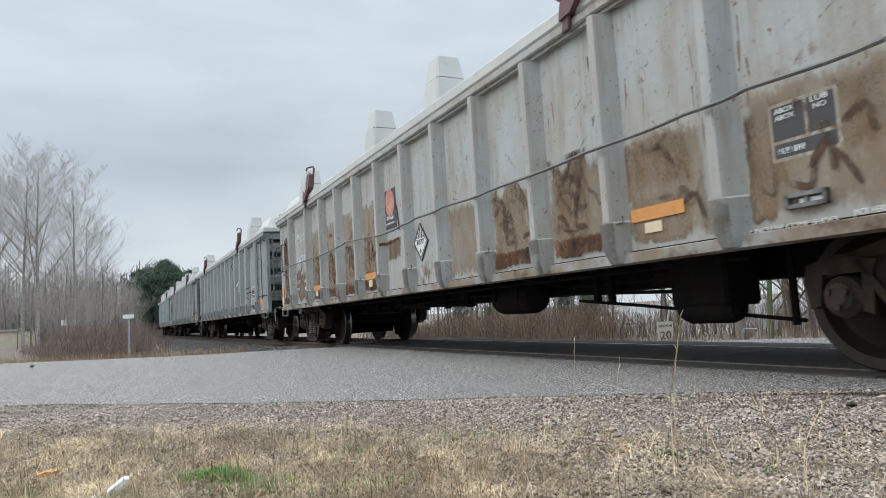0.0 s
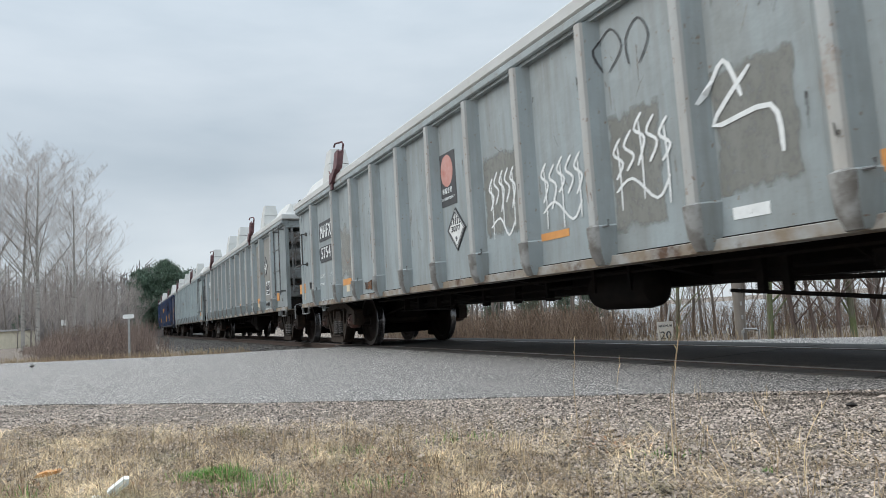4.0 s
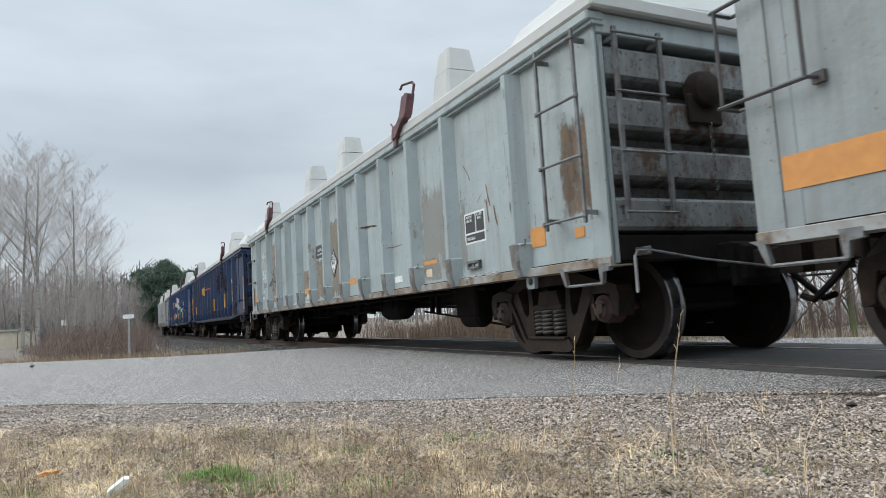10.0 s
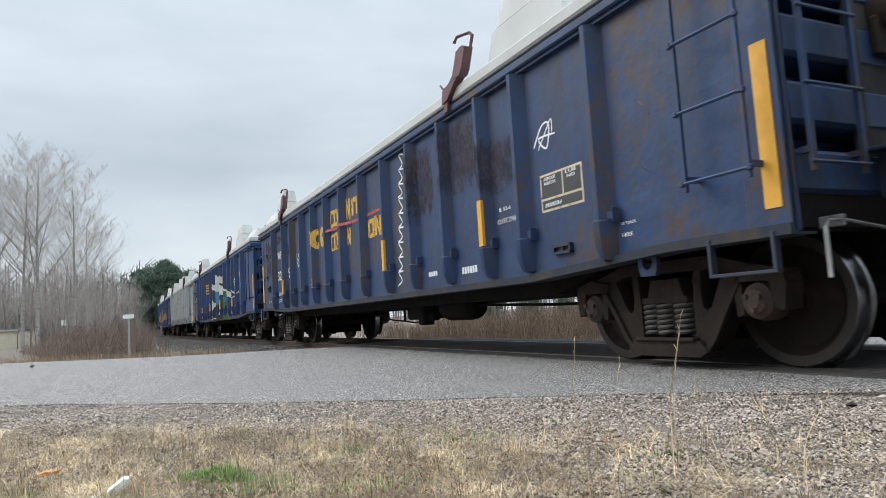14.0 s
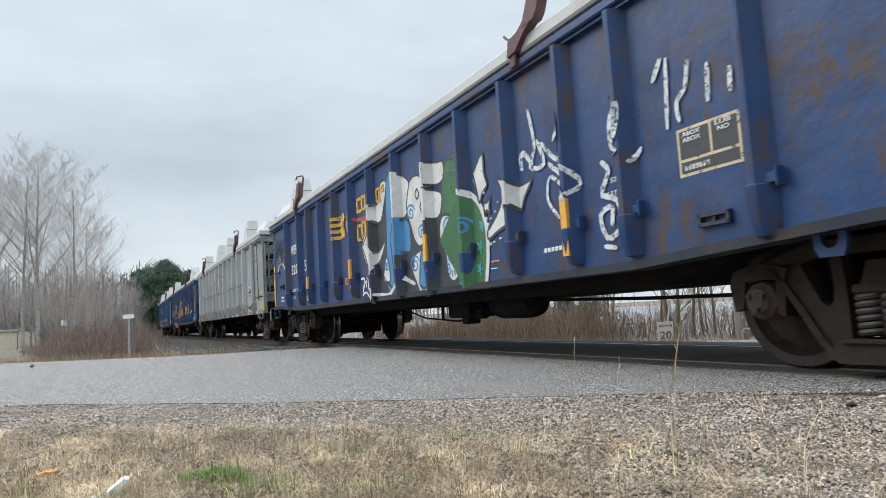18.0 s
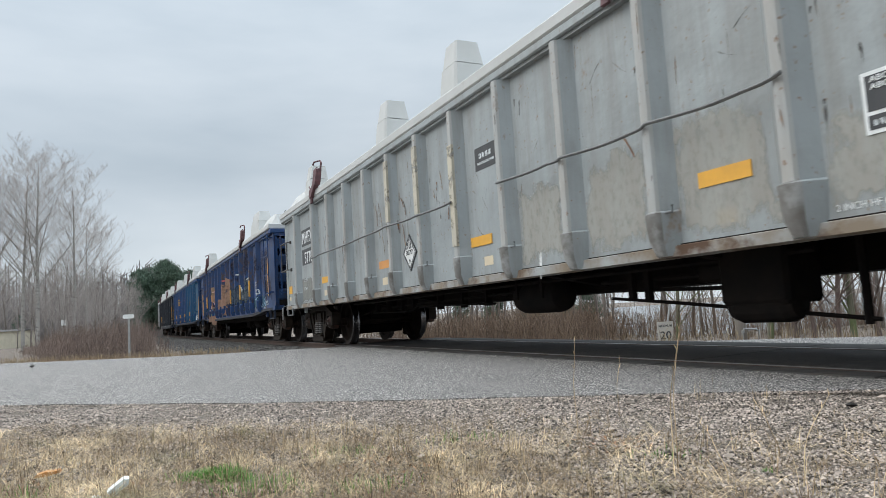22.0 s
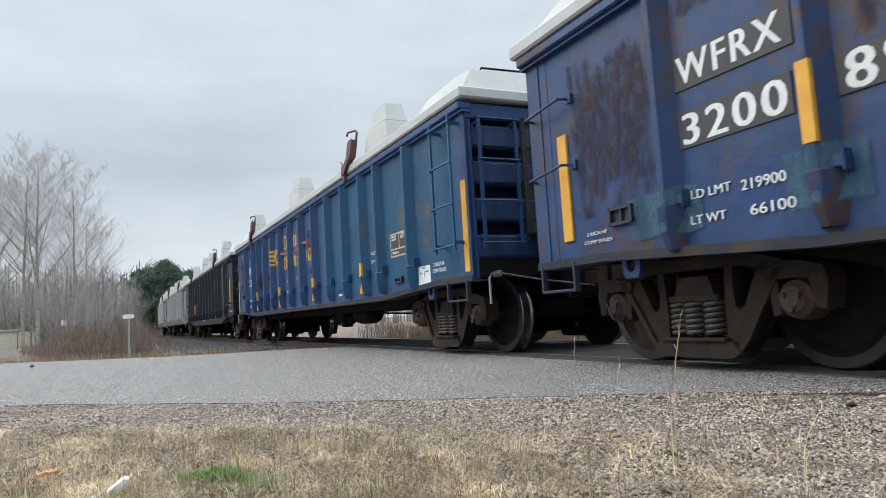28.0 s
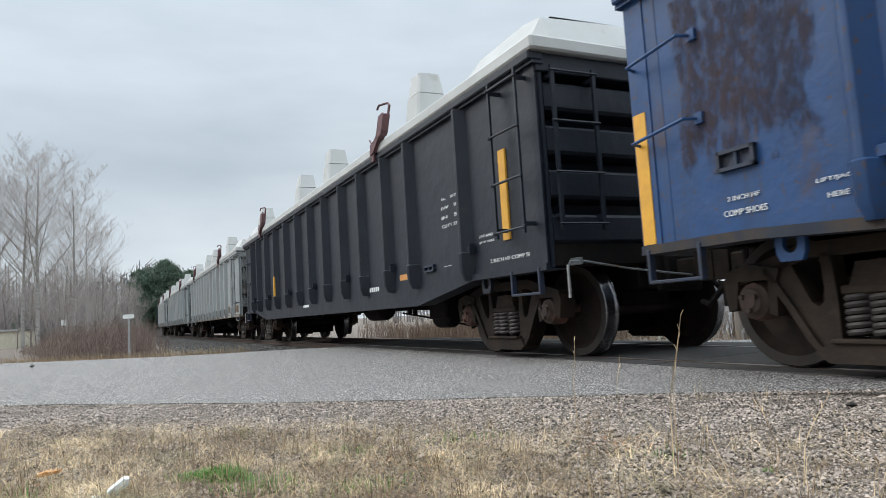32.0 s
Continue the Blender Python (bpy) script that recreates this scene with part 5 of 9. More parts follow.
def patch(car, mat, u0, u1, z0, z1, ragged=0.0, y=None):
    name = STAINS.get(mat, "paint_patch")
    if y is not None:
        w = min(max(u1 - u0, 0.06), 0.13)
        c = (u0 + u1) / 2
        near = min(STYLE[KIND[car]]["stakes"], key=lambda s: abs(s - c))
        b = Build()
        if abs(near - c) < 0.17:
            k = 0.055 if KIND[car] == "grey" else 0.042
            b.box(near - k - HB, near + k - HB, -1.634, -1.59, z0, z1)
        else:
            b.box(c - w / 2 - HB, c + w / 2 - HB, -1.522, -1.4995, z0, z1)
        part(name, b.mesh(name, M[mat]), CARS[car])
        return
    if ragged and mat not in ("white",):
        u0, u1, z0, z1 = max(u0 - 0.05, 0.02), min(u1 + 0.05, BODY - 0.02), max(z0 - 0.04, STYLE[KIND[car]]["bottom"] + 0.1), min(z1 + 0.04, 2.88)
        edges = [0.0] + STYLE[KIND[car]]["stakes"] + [BODY]
        spans = [(max(u0, a + 0.152), min(u1, c - 0.152)) for a, c in zip(edges, edges[1:])] if KIND[car] == "grey" else [(u0, u1)]
        for ua, ub in spans:
            if ub - ua > 0.08:
                part(name, drape(name, [(ua, z0), (ub, z0), (ub, z1), (ua, z1)], mat, car, KIND[car]), CARS[car])
        return
    b = Build()
    e = proud(car)
    b.box(u0 - HB, u1 - HB, -1.5 - e, -1.4995, z0, z1)
    part(name, b.mesh(name, M[mat]), CARS[car])


def stencil(car, text, u0, u1, z0, z1, mat):
    me = lettering(text, 1.0, M[mat], 0.0, heavy=0.05 if z1 - z0 > 0.12 else 0.02)
    if KIND[car] == "blue" and text in ("WFRX", "3200"):
        u1 = min(u1, 2.8)
    xs, zs = [v.co.x for v in me.vertices], [v.co.z for v in me.vertices]
    sx, sz = (u1 - u0) / (max(xs) - min(xs)), max(z1 - z0, 0.03) / (max(zs) - min(zs))
    me.transform(Matrix.Translation((u0 - HB, -1.5 - proud(car), z0)) @ Matrix.Diagonal((sx, 1, sz, 1)) @ Matrix.Translation((-min(xs), 0, -min(zs))))
    part("stencil", me, CARS[car], ("black" if mat == "black" else "white") + " stencilled lettering " + text)


def bars(car, n, u0, u1, z0, z1, mat):
    """Writing too worn to read: plain strokes of its size."""
    b = Build()
    e = proud(car)
    w = (u1 - u0) / n
    for i in range(n):
        b.box(u0 + w * i - HB, u0 + w * (i + 0.72) - HB, -1.5 - e, -1.4995, z0, z1)
    part("stencil", b.mesh("stencil", M[mat]), CARS[car])


def data_panel(car, u0, u1, z0, z1, border):
    """The service panel: a painted border round three dark fields with worn writing."""
    e = proud(car)
    b = Build()
    b.box(u0 - HB, u1 - HB, -1.5 - e, -1.4995, z0, z1)
    p = part("data_panel", b.mesh("data_panel", M[border]), CARS[car], "bordered black service data panel")
    w, h, t = u1 - u0, z1 - z0, 0.022
    um = u0 + w * 0.55
    for a, c, d, f in ((u0 + t, um - t / 2, z0 + h * 0.36, z1 - t), (um + t / 2, u1 - t, z0 + h * 0.36, z1 - t), (u0 + t, u1 - t, z0 + t, z0 + h * 0.36 - t)):
        b = Build()
        b.box(a - HB, c - HB, -1.502 - e, -1.5, d, f)
        part("field", b.mesh("field", M["black"]), p)
    lines = (("ABOX", 0.10, 0.82, 0.3), ("ABOX", 0.10, 0.7, 0.3), ("LUB", 0.64, 0.84, 0.24), ("NO", 0.67, 0.72, 0.18))
    for text, fx, fz, fw in lines:
        me = lettering(text, 1.0, M["white"], 0.01)
        xs, zs = [v.co.x for v in me.vertices], [v.co.z for v in me.vertices]
        s = fw * w / (max(xs) - min(xs))
        me.transform(Matrix.Translation((u0 + fx * w - HB, -1.505 - e, z0 + fz * h)) @ Matrix.Diagonal((s, 1, 0.032 / (max(zs) - min(zs)), 1)) @ Matrix.Translation((-min(xs), 0, -min(zs))))
        part("stencil", me, p)
    b = Build()
    for i in range(7):
        b.box(u0 + w * (0.1 + 0.06 * i) - HB, u0 + w * (0.14 + 0.06 * i) - HB, -1.505 - e, -1.5, z0 + h * 0.12, z0 + h * 0.22)
    part("stencil", b.mesh("worn_date", M["white_worn"]), p)


def bracket(car, u0, u1, z0, z1):
    """A small welded card holder: a dark frame with a rib."""
    b = Build()
    w = min(0.025, (u1 - u0) * 0.14)
    x0, x1 = u0 - HB, u1 - HB
    if x1 - x0 < 0.1:
        x1 = x0 + 0.14
    z1 = max(z1, z0 + 0.09)
    b.box(x0, x1, -1.505, -1.4995, z0, z1)
    for a in ((x0, x1, z0, z0 + w), (x0, x1, z1 - w, z1), (x0, x0 + w, z0, z1), (x1 - w, x1, z0, z1)):
        b.box(a[0], a[1], -1.54, -1.5, a[2], a[3])
    b.box((x0 + x1) / 2 - 0.01, (x0 + x1) / 2 + 0.01, -1.53, -1.5, z0, z1)
    holder = part("card_holder", b.mesh("card_holder", M["iron"] if KIND[car] == "grey" else M["iron_blue"]), CARS[car], "small steel card holder")
    if KIND[car] == "grey":
        b = Build()
        b.box(x0 + (x1 - x0) * 0.3, x1 - w, -1.512, -1.504, z0 + w, z0 + (z1 - z0) * 0.6)
        part("card", b.mesh("card", M["sign_white"]), holder)


def poster(car, u0, u1, z0, z1):
    """An advertising decal: a dark sheet with plain bars, the tall ones with a round red emblem."""
    e = proud(car)
    b = Build()
    b.box(u0 - HB, u1 - HB, -1.5 - e, -1.4995, z0, z1)
    w, h = u1 - u0, z1 - z0
    p = part("decal", b.mesh("decal", M["black"]), CARS[car], "dark decal with a red emblem" if h > w else "dark decal with pale lettering bars")
    tall = h > w
    if tall:
        b = Build()
        cx, cz, r = u0 + w / 2, z0 + h * 0.66, min(w, h) * 0.36
        b.prism([(cx - HB + r * math.cos(a), cz + r * 1.2 * math.sin(a)) for a in [2 * math.pi * i / 20 for i in range(20)]], -1.502 - e, -1.5)
        part("emblem", b.mesh("emblem", M["emblem_red"]), p)
    b = Build()
    for k, (fa, fb, fz, fh) in enumerate(((0.2, 0.8, 0.24, 0.1), (0.1, 0.9, 0.12, 0.05)) if tall else ((0.2, 0.8, 0.5, 0.22), (0.1, 0.9, 0.24, 0.1))):
        n = 4 if k == 0 else 13
        for i in range(n):
            a = u0 + w * (fa + (fb - fa) * i / n)
            b.box(a - HB, a + w * (fb - fa) / n * 0.7 - HB, -1.502 - e, -1.5, z0 + h * fz, z0 + h * (fz + fh))
    part("lettering_bars", b.mesh("bars", M["white_worn"]), p)


def placard(car, u, z):
    """A white diamond hazard placard with black stripes above and its number below."""
    e = proud(car) + 0.012
    r = 0.21
    st = STYLE[KIND[car]]["stakes"]
    low, high = max([q for q in st if q <= u] or [0.0]), min([q for q in st if q > u] or [BODY])
    u = min(max(u, low + 0.35), high - 0.35) if high - low > 0.7 else (low + high) / 2
    c = u - HB
    b = Build()
    b.prism([(c, z - r * 1.24), (c + r * 1.15, z), (c, z + r * 1.24), (c - r * 1.15, z)], -1.5 - e + 0.003, -1.4995)
    part("placard_holder", b.mesh("placard_holder", M["black"]), CARS[car], "dark diamond placard holder")
    b = Build()
    b.prism([(c, z - r * 1.08), (c + r, z), (c, z + r * 1.08), (c - r, z)], -1.5 - e, -1.4995)
    p = part("placard", b.mesh("placard", M["placard_white"]), CARS[car], "white diamond hazard placard")
    b = Build()
    out, inn = 0.97, 0.9
    for i in range(4):
        pts = [(c, z - r * 1.08), (c + r, z), (c, z + r * 1.08), (c - r, z)]
        a, d = pts[i], pts[(i + 1) % 4]
        q = lambda pt, f: (c + (pt[0] - c) * f, z + (pt[1] - z) * f)
        b.prism([q(a, out), q(d, out), q(d, inn), q(a, inn)], -1.502 - e, -1.5)
    for i in range(-3, 4):
        x = i * r * 0.24
        top = (r * 0.86 - abs(x)) * 1.05
        low = 0.055
        if top > low + 0.015:
            b.box(c + x - 0.013, c + x + 0.013, -1.502 - e, -1.5, z + low, z + top)
    part("stripes", b.mesh("stripes", M["black"]), p)
    for text, w, h, dz in (("3077", 0.24, 0.07, -0.03), ("9", 0.045, 0.06, -0.15)):
        me = lettering(text, 1.0, M["black"], 0.01)
        xs, zs = [v.co.x for v in me.vertices], [v.co.z for v in me.vertices]
        me.transform(Matrix.Translation((c - w / 2, -1.503 - e, z + dz)) @ Matrix.Diagonal((w / (max(xs) - min(xs)), 1, h / (max(zs) - min(zs)), 1)) @ Matrix.Translation((-min(xs), 0, -min(zs))))
        part("stencil", me, p)


def cable(car, points):
    """A grey cable slung along the side over the stakes."""
    path = []
    for (ua, za), (ub, zb) in zip(points, points[1:]):
        for i in range(5):
            f = i / 5
            path.append((ua + (ub - ua) * f - HB, -1.655 - 0.01 * math.sin(f * 6), za + (zb - za) * f - 0.012 * math.sin(math.pi * f)))
    path.append((points[-1][0] - HB, -1.655, points[-1][1]))
    b = Build()
    b.tube(path, 0.014, 6)
    part("cable", b.mesh("cable", M["cable"]), CARS[car], "grey cable slung along the side")


def stroke(car, mat, width, points):
    """A sprayed or scratched line."""
    pts = [Vector((u, z)) for u, z in points]
    fine = []
    for i in range(len(pts) - 1):
        p0, p1, p2, p3 = pts[max(i - 1, 0)], pts[i], pts[i + 1], pts[min(i + 2, len(pts) - 1)]
        for k in range(4):
            t = k / 4
            fine.append(0.5 * (2 * p1 + (p2 - p0) * t + (2 * p0 - 5 * p1 + 4 * p2 - p3) * t * t + (3 * p1 - p0 - 3 * p2 + p3) * t ** 3))
    fine.append(pts[-1])
    left, right = [], []
    for i, p in enumerate(fine):
        d = fine[min(i + 1, len(fine) - 1)] - fine[max(i - 1, 0)]
        d = d.normalized() if d.length > 1e-6 else Vector((1, 0))
        nrm = Vector((-d.y, d.x)) * width / 2 * (0.6 if i in (0, len(fine) - 1) else 1)
        left.append(p + nrm)
        right.append(p - nrm)
    e = proud(car)
    st = STYLE[KIND[car]]["stakes"]

    def y_at(u):
        d = min(abs(u - s) for s in st) / (1.0 if KIND[car] == "grey" else 0.75)
        return -1.5 - e - stake_depth(d)

    v = [(p.x - HB, y_at(p.x), p.y) for p in left] + [(p.x - HB, y_at(p.x), p.y) for p in right]
    n = len(left)
    b = Build()
    b.add(v, [(i, i + 1, n + i + 1, n + i) for i in range(n - 1)])
    name = "rust_scratch" if mat.startswith("rust") else "painted_line"
    part(name, b.mesh(name, M[mat]), CARS[car])


def blob(car, mat, points):
    """A sprayed area with a rounded outline."""
    pts = [Vector(p) for p in points]
    n, out = len(pts), []
    for i in range(n):
        p0, p1, p2, p3 = pts[i - 1], pts[i], pts[(i + 1) % n], pts[(i + 2) % n]
        for k in range(3):
            t = k / 3
            q = p1.lerp(p2, t) + 0.09 * (4 * t * (1 - t)) * ((p1 - p0) - (p3 - p2))
            out.append((q.x, q.y))
    part("painted_area", drape("painted_area", out, mat, car, KIND[car]), CARS[car])
    if mat in ("graffiti_white", "green", "graffiti_blue"):
        stroke(car, "dark_paint", 0.035, out[::3] + [out[0]])


def block_letter(car, ch, u0, u1, z0, z1, mat):
    """One heavy block of the owner's yellow name, built as plain bars round a gap."""
    e = proud(car)
    b = Build()
    w, h, t = u1 - u0, z1 - z0, max(0.035, (u1 - u0) * 0.3)
    x0, x1 = u0 - HB, u1 - HB
    bar = lambda a, c, d, f: b.box(a, c, -1.5 - e, -1.4995, d, f)
    bar(x0, x0 + t, z0 + 0.02, z1 - 0.02)
    if ch in "GOCDAEL":
        bar(x0 + t * 0.4, x1, z0, z0 + t * 0.8) if ch != "A" else None
    if ch in "GOCDAET":
        bar(x0 + t * 0.4, x1, z1 - t * 0.8, z1)
    if ch in "ODAN":
        bar(x1 - t, x1, z0 + 0.02, z1 - 0.02)
    if ch == "N":
        b.prism([(x0, z1), (x0 + t, z1), (x1, z0), (x1 - t, z0)], -1.5 - e, -1.4995)
    part("yellow_block", b.mesh("yellow_block", M["yellow_worn"]), CARS[car])


def logo(car, u0, u1, z0, z1):
    """The owner's mark as plain yellow shapes: four speed bars and two bulky forms."""
    e = proud(car)
    w, h = u1 - u0, z1 - z0
    for i in range(4):
        ua, ub, za, zb = u0 + w * (0.02 if i % 2 else 0.06), u0 + w * 0.42, z0 + h * (0.03 + 0.25 * i), z0 + h * (0.17 + 0.25 * i)
        part("yellow_bar", drape("yellow_bar", [(ua, za), (ub, za), (ub, zb), (ua, zb)], "yellow_worn", car, KIND[car]), CARS[car])
    for fa, fb in ((0.4, 0.68), (0.72, 1.0)):
        b = Build()
        ring = [(u0 + w * ((fa + fb) / 2 + (fb - fa) / 2 * math.cos(a)) - HB, z0 + h * (0.5 + 0.5 * math.sin(a))) for a in [radians(40 + 280 * i / 12) for i in range(13)]]
        inner = [(u0 + w * ((fa + fb) / 2 + (fb - fa) * 0.16 * math.cos(a)) - HB, z0 + h * (0.5 + 0.22 * math.sin(a))) for a in [radians(40 + 280 * i / 12) for i in range(13)]]
        outline = [(x + HB, z) for x, z in ring + inner[::-1]]
        part("yellow_mark", drape("yellow_mark", outline, "yellow_worn", car, KIND[car]), CARS[car])




def end_placard(car, y, z):
    """A hazard placard in its dark holder on the wagon's front end."""
    x, r = HB + 0.012, 0.2
    b = Build()
    b.prism([(y, z - r * 1.2), (y + r * 1.12, z), (y, z + r * 1.2), (y - r * 1.12, z)], x - 0.02, x, axis="x")
    p = part("placard_holder", b.mesh("placard_holder", M["underframe"]), CARS[car], "dark diamond placard holder")
    b = Build()
    b.prism([(y, z - r * 1.05), (y + r, z), (y, z + r * 1.05), (y - r, z)], x, x + 0.004, axis="x")
    part("placard", b.mesh("placard", M["placard_white"]), p, "white diamond hazard placard")
    b = Build()
    for i in range(-3, 4):
        d = i * r * 0.2
        b.box(x + 0.004, x + 0.006, y + d - 0.011, y + d + 0.011, z + 0.06, z + (r - abs(d)) * 0.86)
    b.box(x + 0.004, x + 0.006, y - 0.14, y + 0.14, z + 0.045, z + 0.055)
    b.box(x + 0.004, x + 0.006, y - 0.11, y + 0.11, z - 0.075, z - 0.067)
    part("stripes", b.mesh("stripes", M["black"]), p)
    for text, w, h, dz in (("3077", 0.2, 0.085, -0.05), ("9", 0.04, 0.05, -0.14)):
        me = lettering(text, 1.0, M["black"], 0.01)
        xs, zs = [v.co.x for v in me.vertices], [v.co.z for v in me.vertices]
        me.transform(Matrix.Translation((x + 0.007, y, z + dz)) @ Matrix.Rotation(radians(90), 4, "Z") @ Matrix.Translation((-w / 2, 0, 0)) @ Matrix.Diagonal((w / (max(xs) - min(xs)), 1, h / (max(zs) - min(zs)), 1)) @ Matrix.Translation((-min(xs), 0, -min(zs))))
        part("stencil", me, p)


end_placard("B", -0.3, 2.12)
gear = part("gear_housing", SHARED["brake"]["housing"], CARS["D"], "grimy round hand brake housing")
part("brake_chain", SHARED["brake"]["chain"], gear)


def weather(car, seed, drips, smears):
    """Thin rust drips and dark smears run down the side."""
    rng = random.Random(seed)
    st = STYLE[KIND[car]]
    for name, count, mat, wide, tall in (("rust_wear", drips, "drip", (0.004, 0.014), (0.05, 0.4)), ("grime_wear", smears, "smear", (0.006, 0.025), (0.04, 0.25))):
        b = Build()
        e = proud(car)
        while count:
            s = rng.choice(st["stakes"])
            u = min(max(rng.choice((s + rng.uniform(-0.24, -0.16), s + rng.uniform(0.16, 0.24), s + rng.uniform(0.2, 0.8), s + rng.uniform(-0.05, 0.05))), 0.05), BODY - 0.05)
            d = min(abs(u - q) for q in st["stakes"])
            if 0.04 < d < 0.152:
                continue
            y = -1.5 - e - (0.131 if d < 0.041 else 0)
            z1 = rng.uniform(st["bottom"] + 0.45, st["top"] - 0.08)
            h, w = rng.uniform(*tall), rng.uniform(*wide)
            h = min(h, z1 - st["bottom"] - 0.46) if d < 0.053 else min(h, z1 - st["bottom"] - 0.1)
            if h < 0.04:
                continue
            if d < 0.053:
                w = min(w, 2 * (0.055 - d))
            x, k = u - HB, rng.uniform(-0.02, 0.02)
            b.add([(x - w / 2, y, z1), (x + w / 2, y, z1 - 0.01), (x + w / 2 + k * 0.4, y, z1 - h * 0.5), (x - w / 2 + k * 0.4, y, z1 - h * 0.55), (x + k, y, z1 - h)], [(0, 3, 2, 1), (3, 4, 2)])
            count -= 1
        tagged(part(name, b.mesh(name, M[mat]), CARS[car]), kind="stuff")
    # slanting scrapes where loads rubbed the panels
    for name, mat in (("rust_scrape_wear", "drip"), ("dark_scrape_wear", "smear")):
        b = Build()
        e = proud(car)
        for i in range(34):
            s = rng.choice(st["stakes"])
            x, z = s + rng.uniform(0.2, 0.75) - HB, rng.uniform(st["bottom"] + 0.5, st["top"] - 0.3)
            if min(abs(x + HB + d - q) for q in st["stakes"] for d in (-0.12, 0, 0.2)) < 0.16 or x > HB - 0.4:
                continue
            dx, dz, w = rng.uniform(-0.1, 0.18), rng.choice((-1, 1)) * rng.uniform(0.04, 0.2), rng.uniform(0.003, 0.008)
            b.add([(x, -1.5 - e, z - w), (x, -1.5 - e, z + w), (x + dx / 2, -1.5 - e, z + dz * 0.6 + w), (x + dx / 2, -1.5 - e, z + dz * 0.6 - w), (x + dx, -1.5 - e, z + dz)], [(0, 3, 2, 1), (3, 4, 2)])
        tagged(part(name, b.mesh(name, M[mat]), CARS[car]), kind="stuff")


for car, drips, smears in (("A", 70, 40), ("B", 45, 40), ("C", 40, 40), ("D", 55, 40), ("G", 60, 45), ("K", 40, 20), ("E", 40, 20), ("F", 40, 20), ("H", 40, 20), ("I", 50, 20)):
    weather(car, ord(car), drips, smears)
patch("A", "tan", -0.43, 1.2, 0.97, 2.54, ragged=0.06)
patch("A", "tan", 1.3, 2.58, 0.91, 1.65, ragged=0.06)
patch("A", "rust", 2.89, 3.61, 1.36, 1.86, ragged=0.07)
patch("A", "rust", -0.09, 0.64, 1.91, 2.5, ragged=0.07)
stencil("A", "MHFX", 1.56, 2.46, 2.31, 2.5, "white_worn")
stencil("A", "5630", 1.6, 2.41, 1.77, 2.01, "white_worn")
stencil("A", "LD LMT", 1.5, 1.84, 1.39, 1.47, "white_worn")
stencil("A", "LT WT", 1.48, 1.78, 1.22, 1.3, "white_worn")
bars("A", 5, 2.18, 2.47, 1.39, 1.45, "white_worn")
bars("A", 5, 2.21, 2.44, 1.22, 1.29, "white_worn")
stencil("A", "2 INCH HF COMP SHOES", 1.84, 2.47, 0.93, 0.96, "white_worn")
stencil("A", "JACK HERE", 1.52, 1.76, 0.93, 0.97, "white_worn")
bracket("A", 0.74, 0.97, 1.24, 1.35)
patch("A", "tan", 5.84, 6.86, 0.93, 1.72, ragged=0.06)
patch("A", "tan", 4.86, 5.81, 0.92, 1.8, ragged=0.06)
patch("A", "rust", 3.76, 4.55, 0.95, 1.77, ragged=0.05)
patch("A", "tan", 2.72, 3.48, 0.93, 1.9, ragged=0.04)
patch("A", "rust", 6.1, 6.47, 1.48, 1.71, ragged=0.05)
poster("A", 7.26, 7.74, 1.83, 2.42)
placard("A", 8.46, 1.5)
patch("A", "tan", 7.17, 7.81, 1.39, 1.64, ragged=0.06)
stroke("A", "rust", 0.05, [(7.18, 1.62), (7.49, 1.63), (7.79, 1.66)])
stroke("A", "rust", 0.06, [(7.73, 2.18), (7.79, 1.98), (7.82, 1.76)])
cable("A", [(0.71, 1.83), (3.11, 1.8), (4.82, 1.8), (5.77, 1.85), (6.93, 1.79), (7.57, 1.74), (8.23, 1.77), (8.71, 1.79)])
patch("A", "rust", 13.6, 14.01, 1.19, 1.71, ragged=0.06)
patch("A", "rust", 12.51, 13.29, 1.39, 1.73, ragged=0.06)
patch("A", "rust", 11.38, 12.12, 1.32, 1.86, ragged=0.06)
patch("A", "tan", 10.33, 11.14, 0.98, 1.81, ragged=0.05)
patch("A", "tan", 11.38, 12.09, 0.96, 1.36, ragged=0.05)
patch("A", "tan", 12.52, 13.26, 0.97, 1.33, ragged=0.05)
patch("A", "tan", 13.59, 13.92, 0.96, 1.15, ragged=0.05)
patch("A", "rust", 14.4, 14.68, 1.33, 1.71, ragged=0.06)
data_panel("A", 13.96, 14.41, 1.33, 1.69, "white")
bracket("A", 14.03, 14.3, 1.03, 1.11)
stencil("A", "2 INCH HF COMP SHOES", 13.73, 14.33, 0.92, 0.95, "white")
stencil("A", "JACK HERE", 14.42, 14.61, 0.92, 0.97, "white")
for u0, u1 in ((2.98, 3.82), (4.12, 4.88), (5.18, 5.95), (6.22, 7.0), (9.45, 10.2), (10.5, 11.28), (11.56, 12.36), (12.62, 13.48), (13.74, 14.95)):
    patch("A", "tan_film", u0, u1, 0.96, 2.35 if u0 < 7 else 1.78, ragged=0.03)
scuffs = random.Random(12)
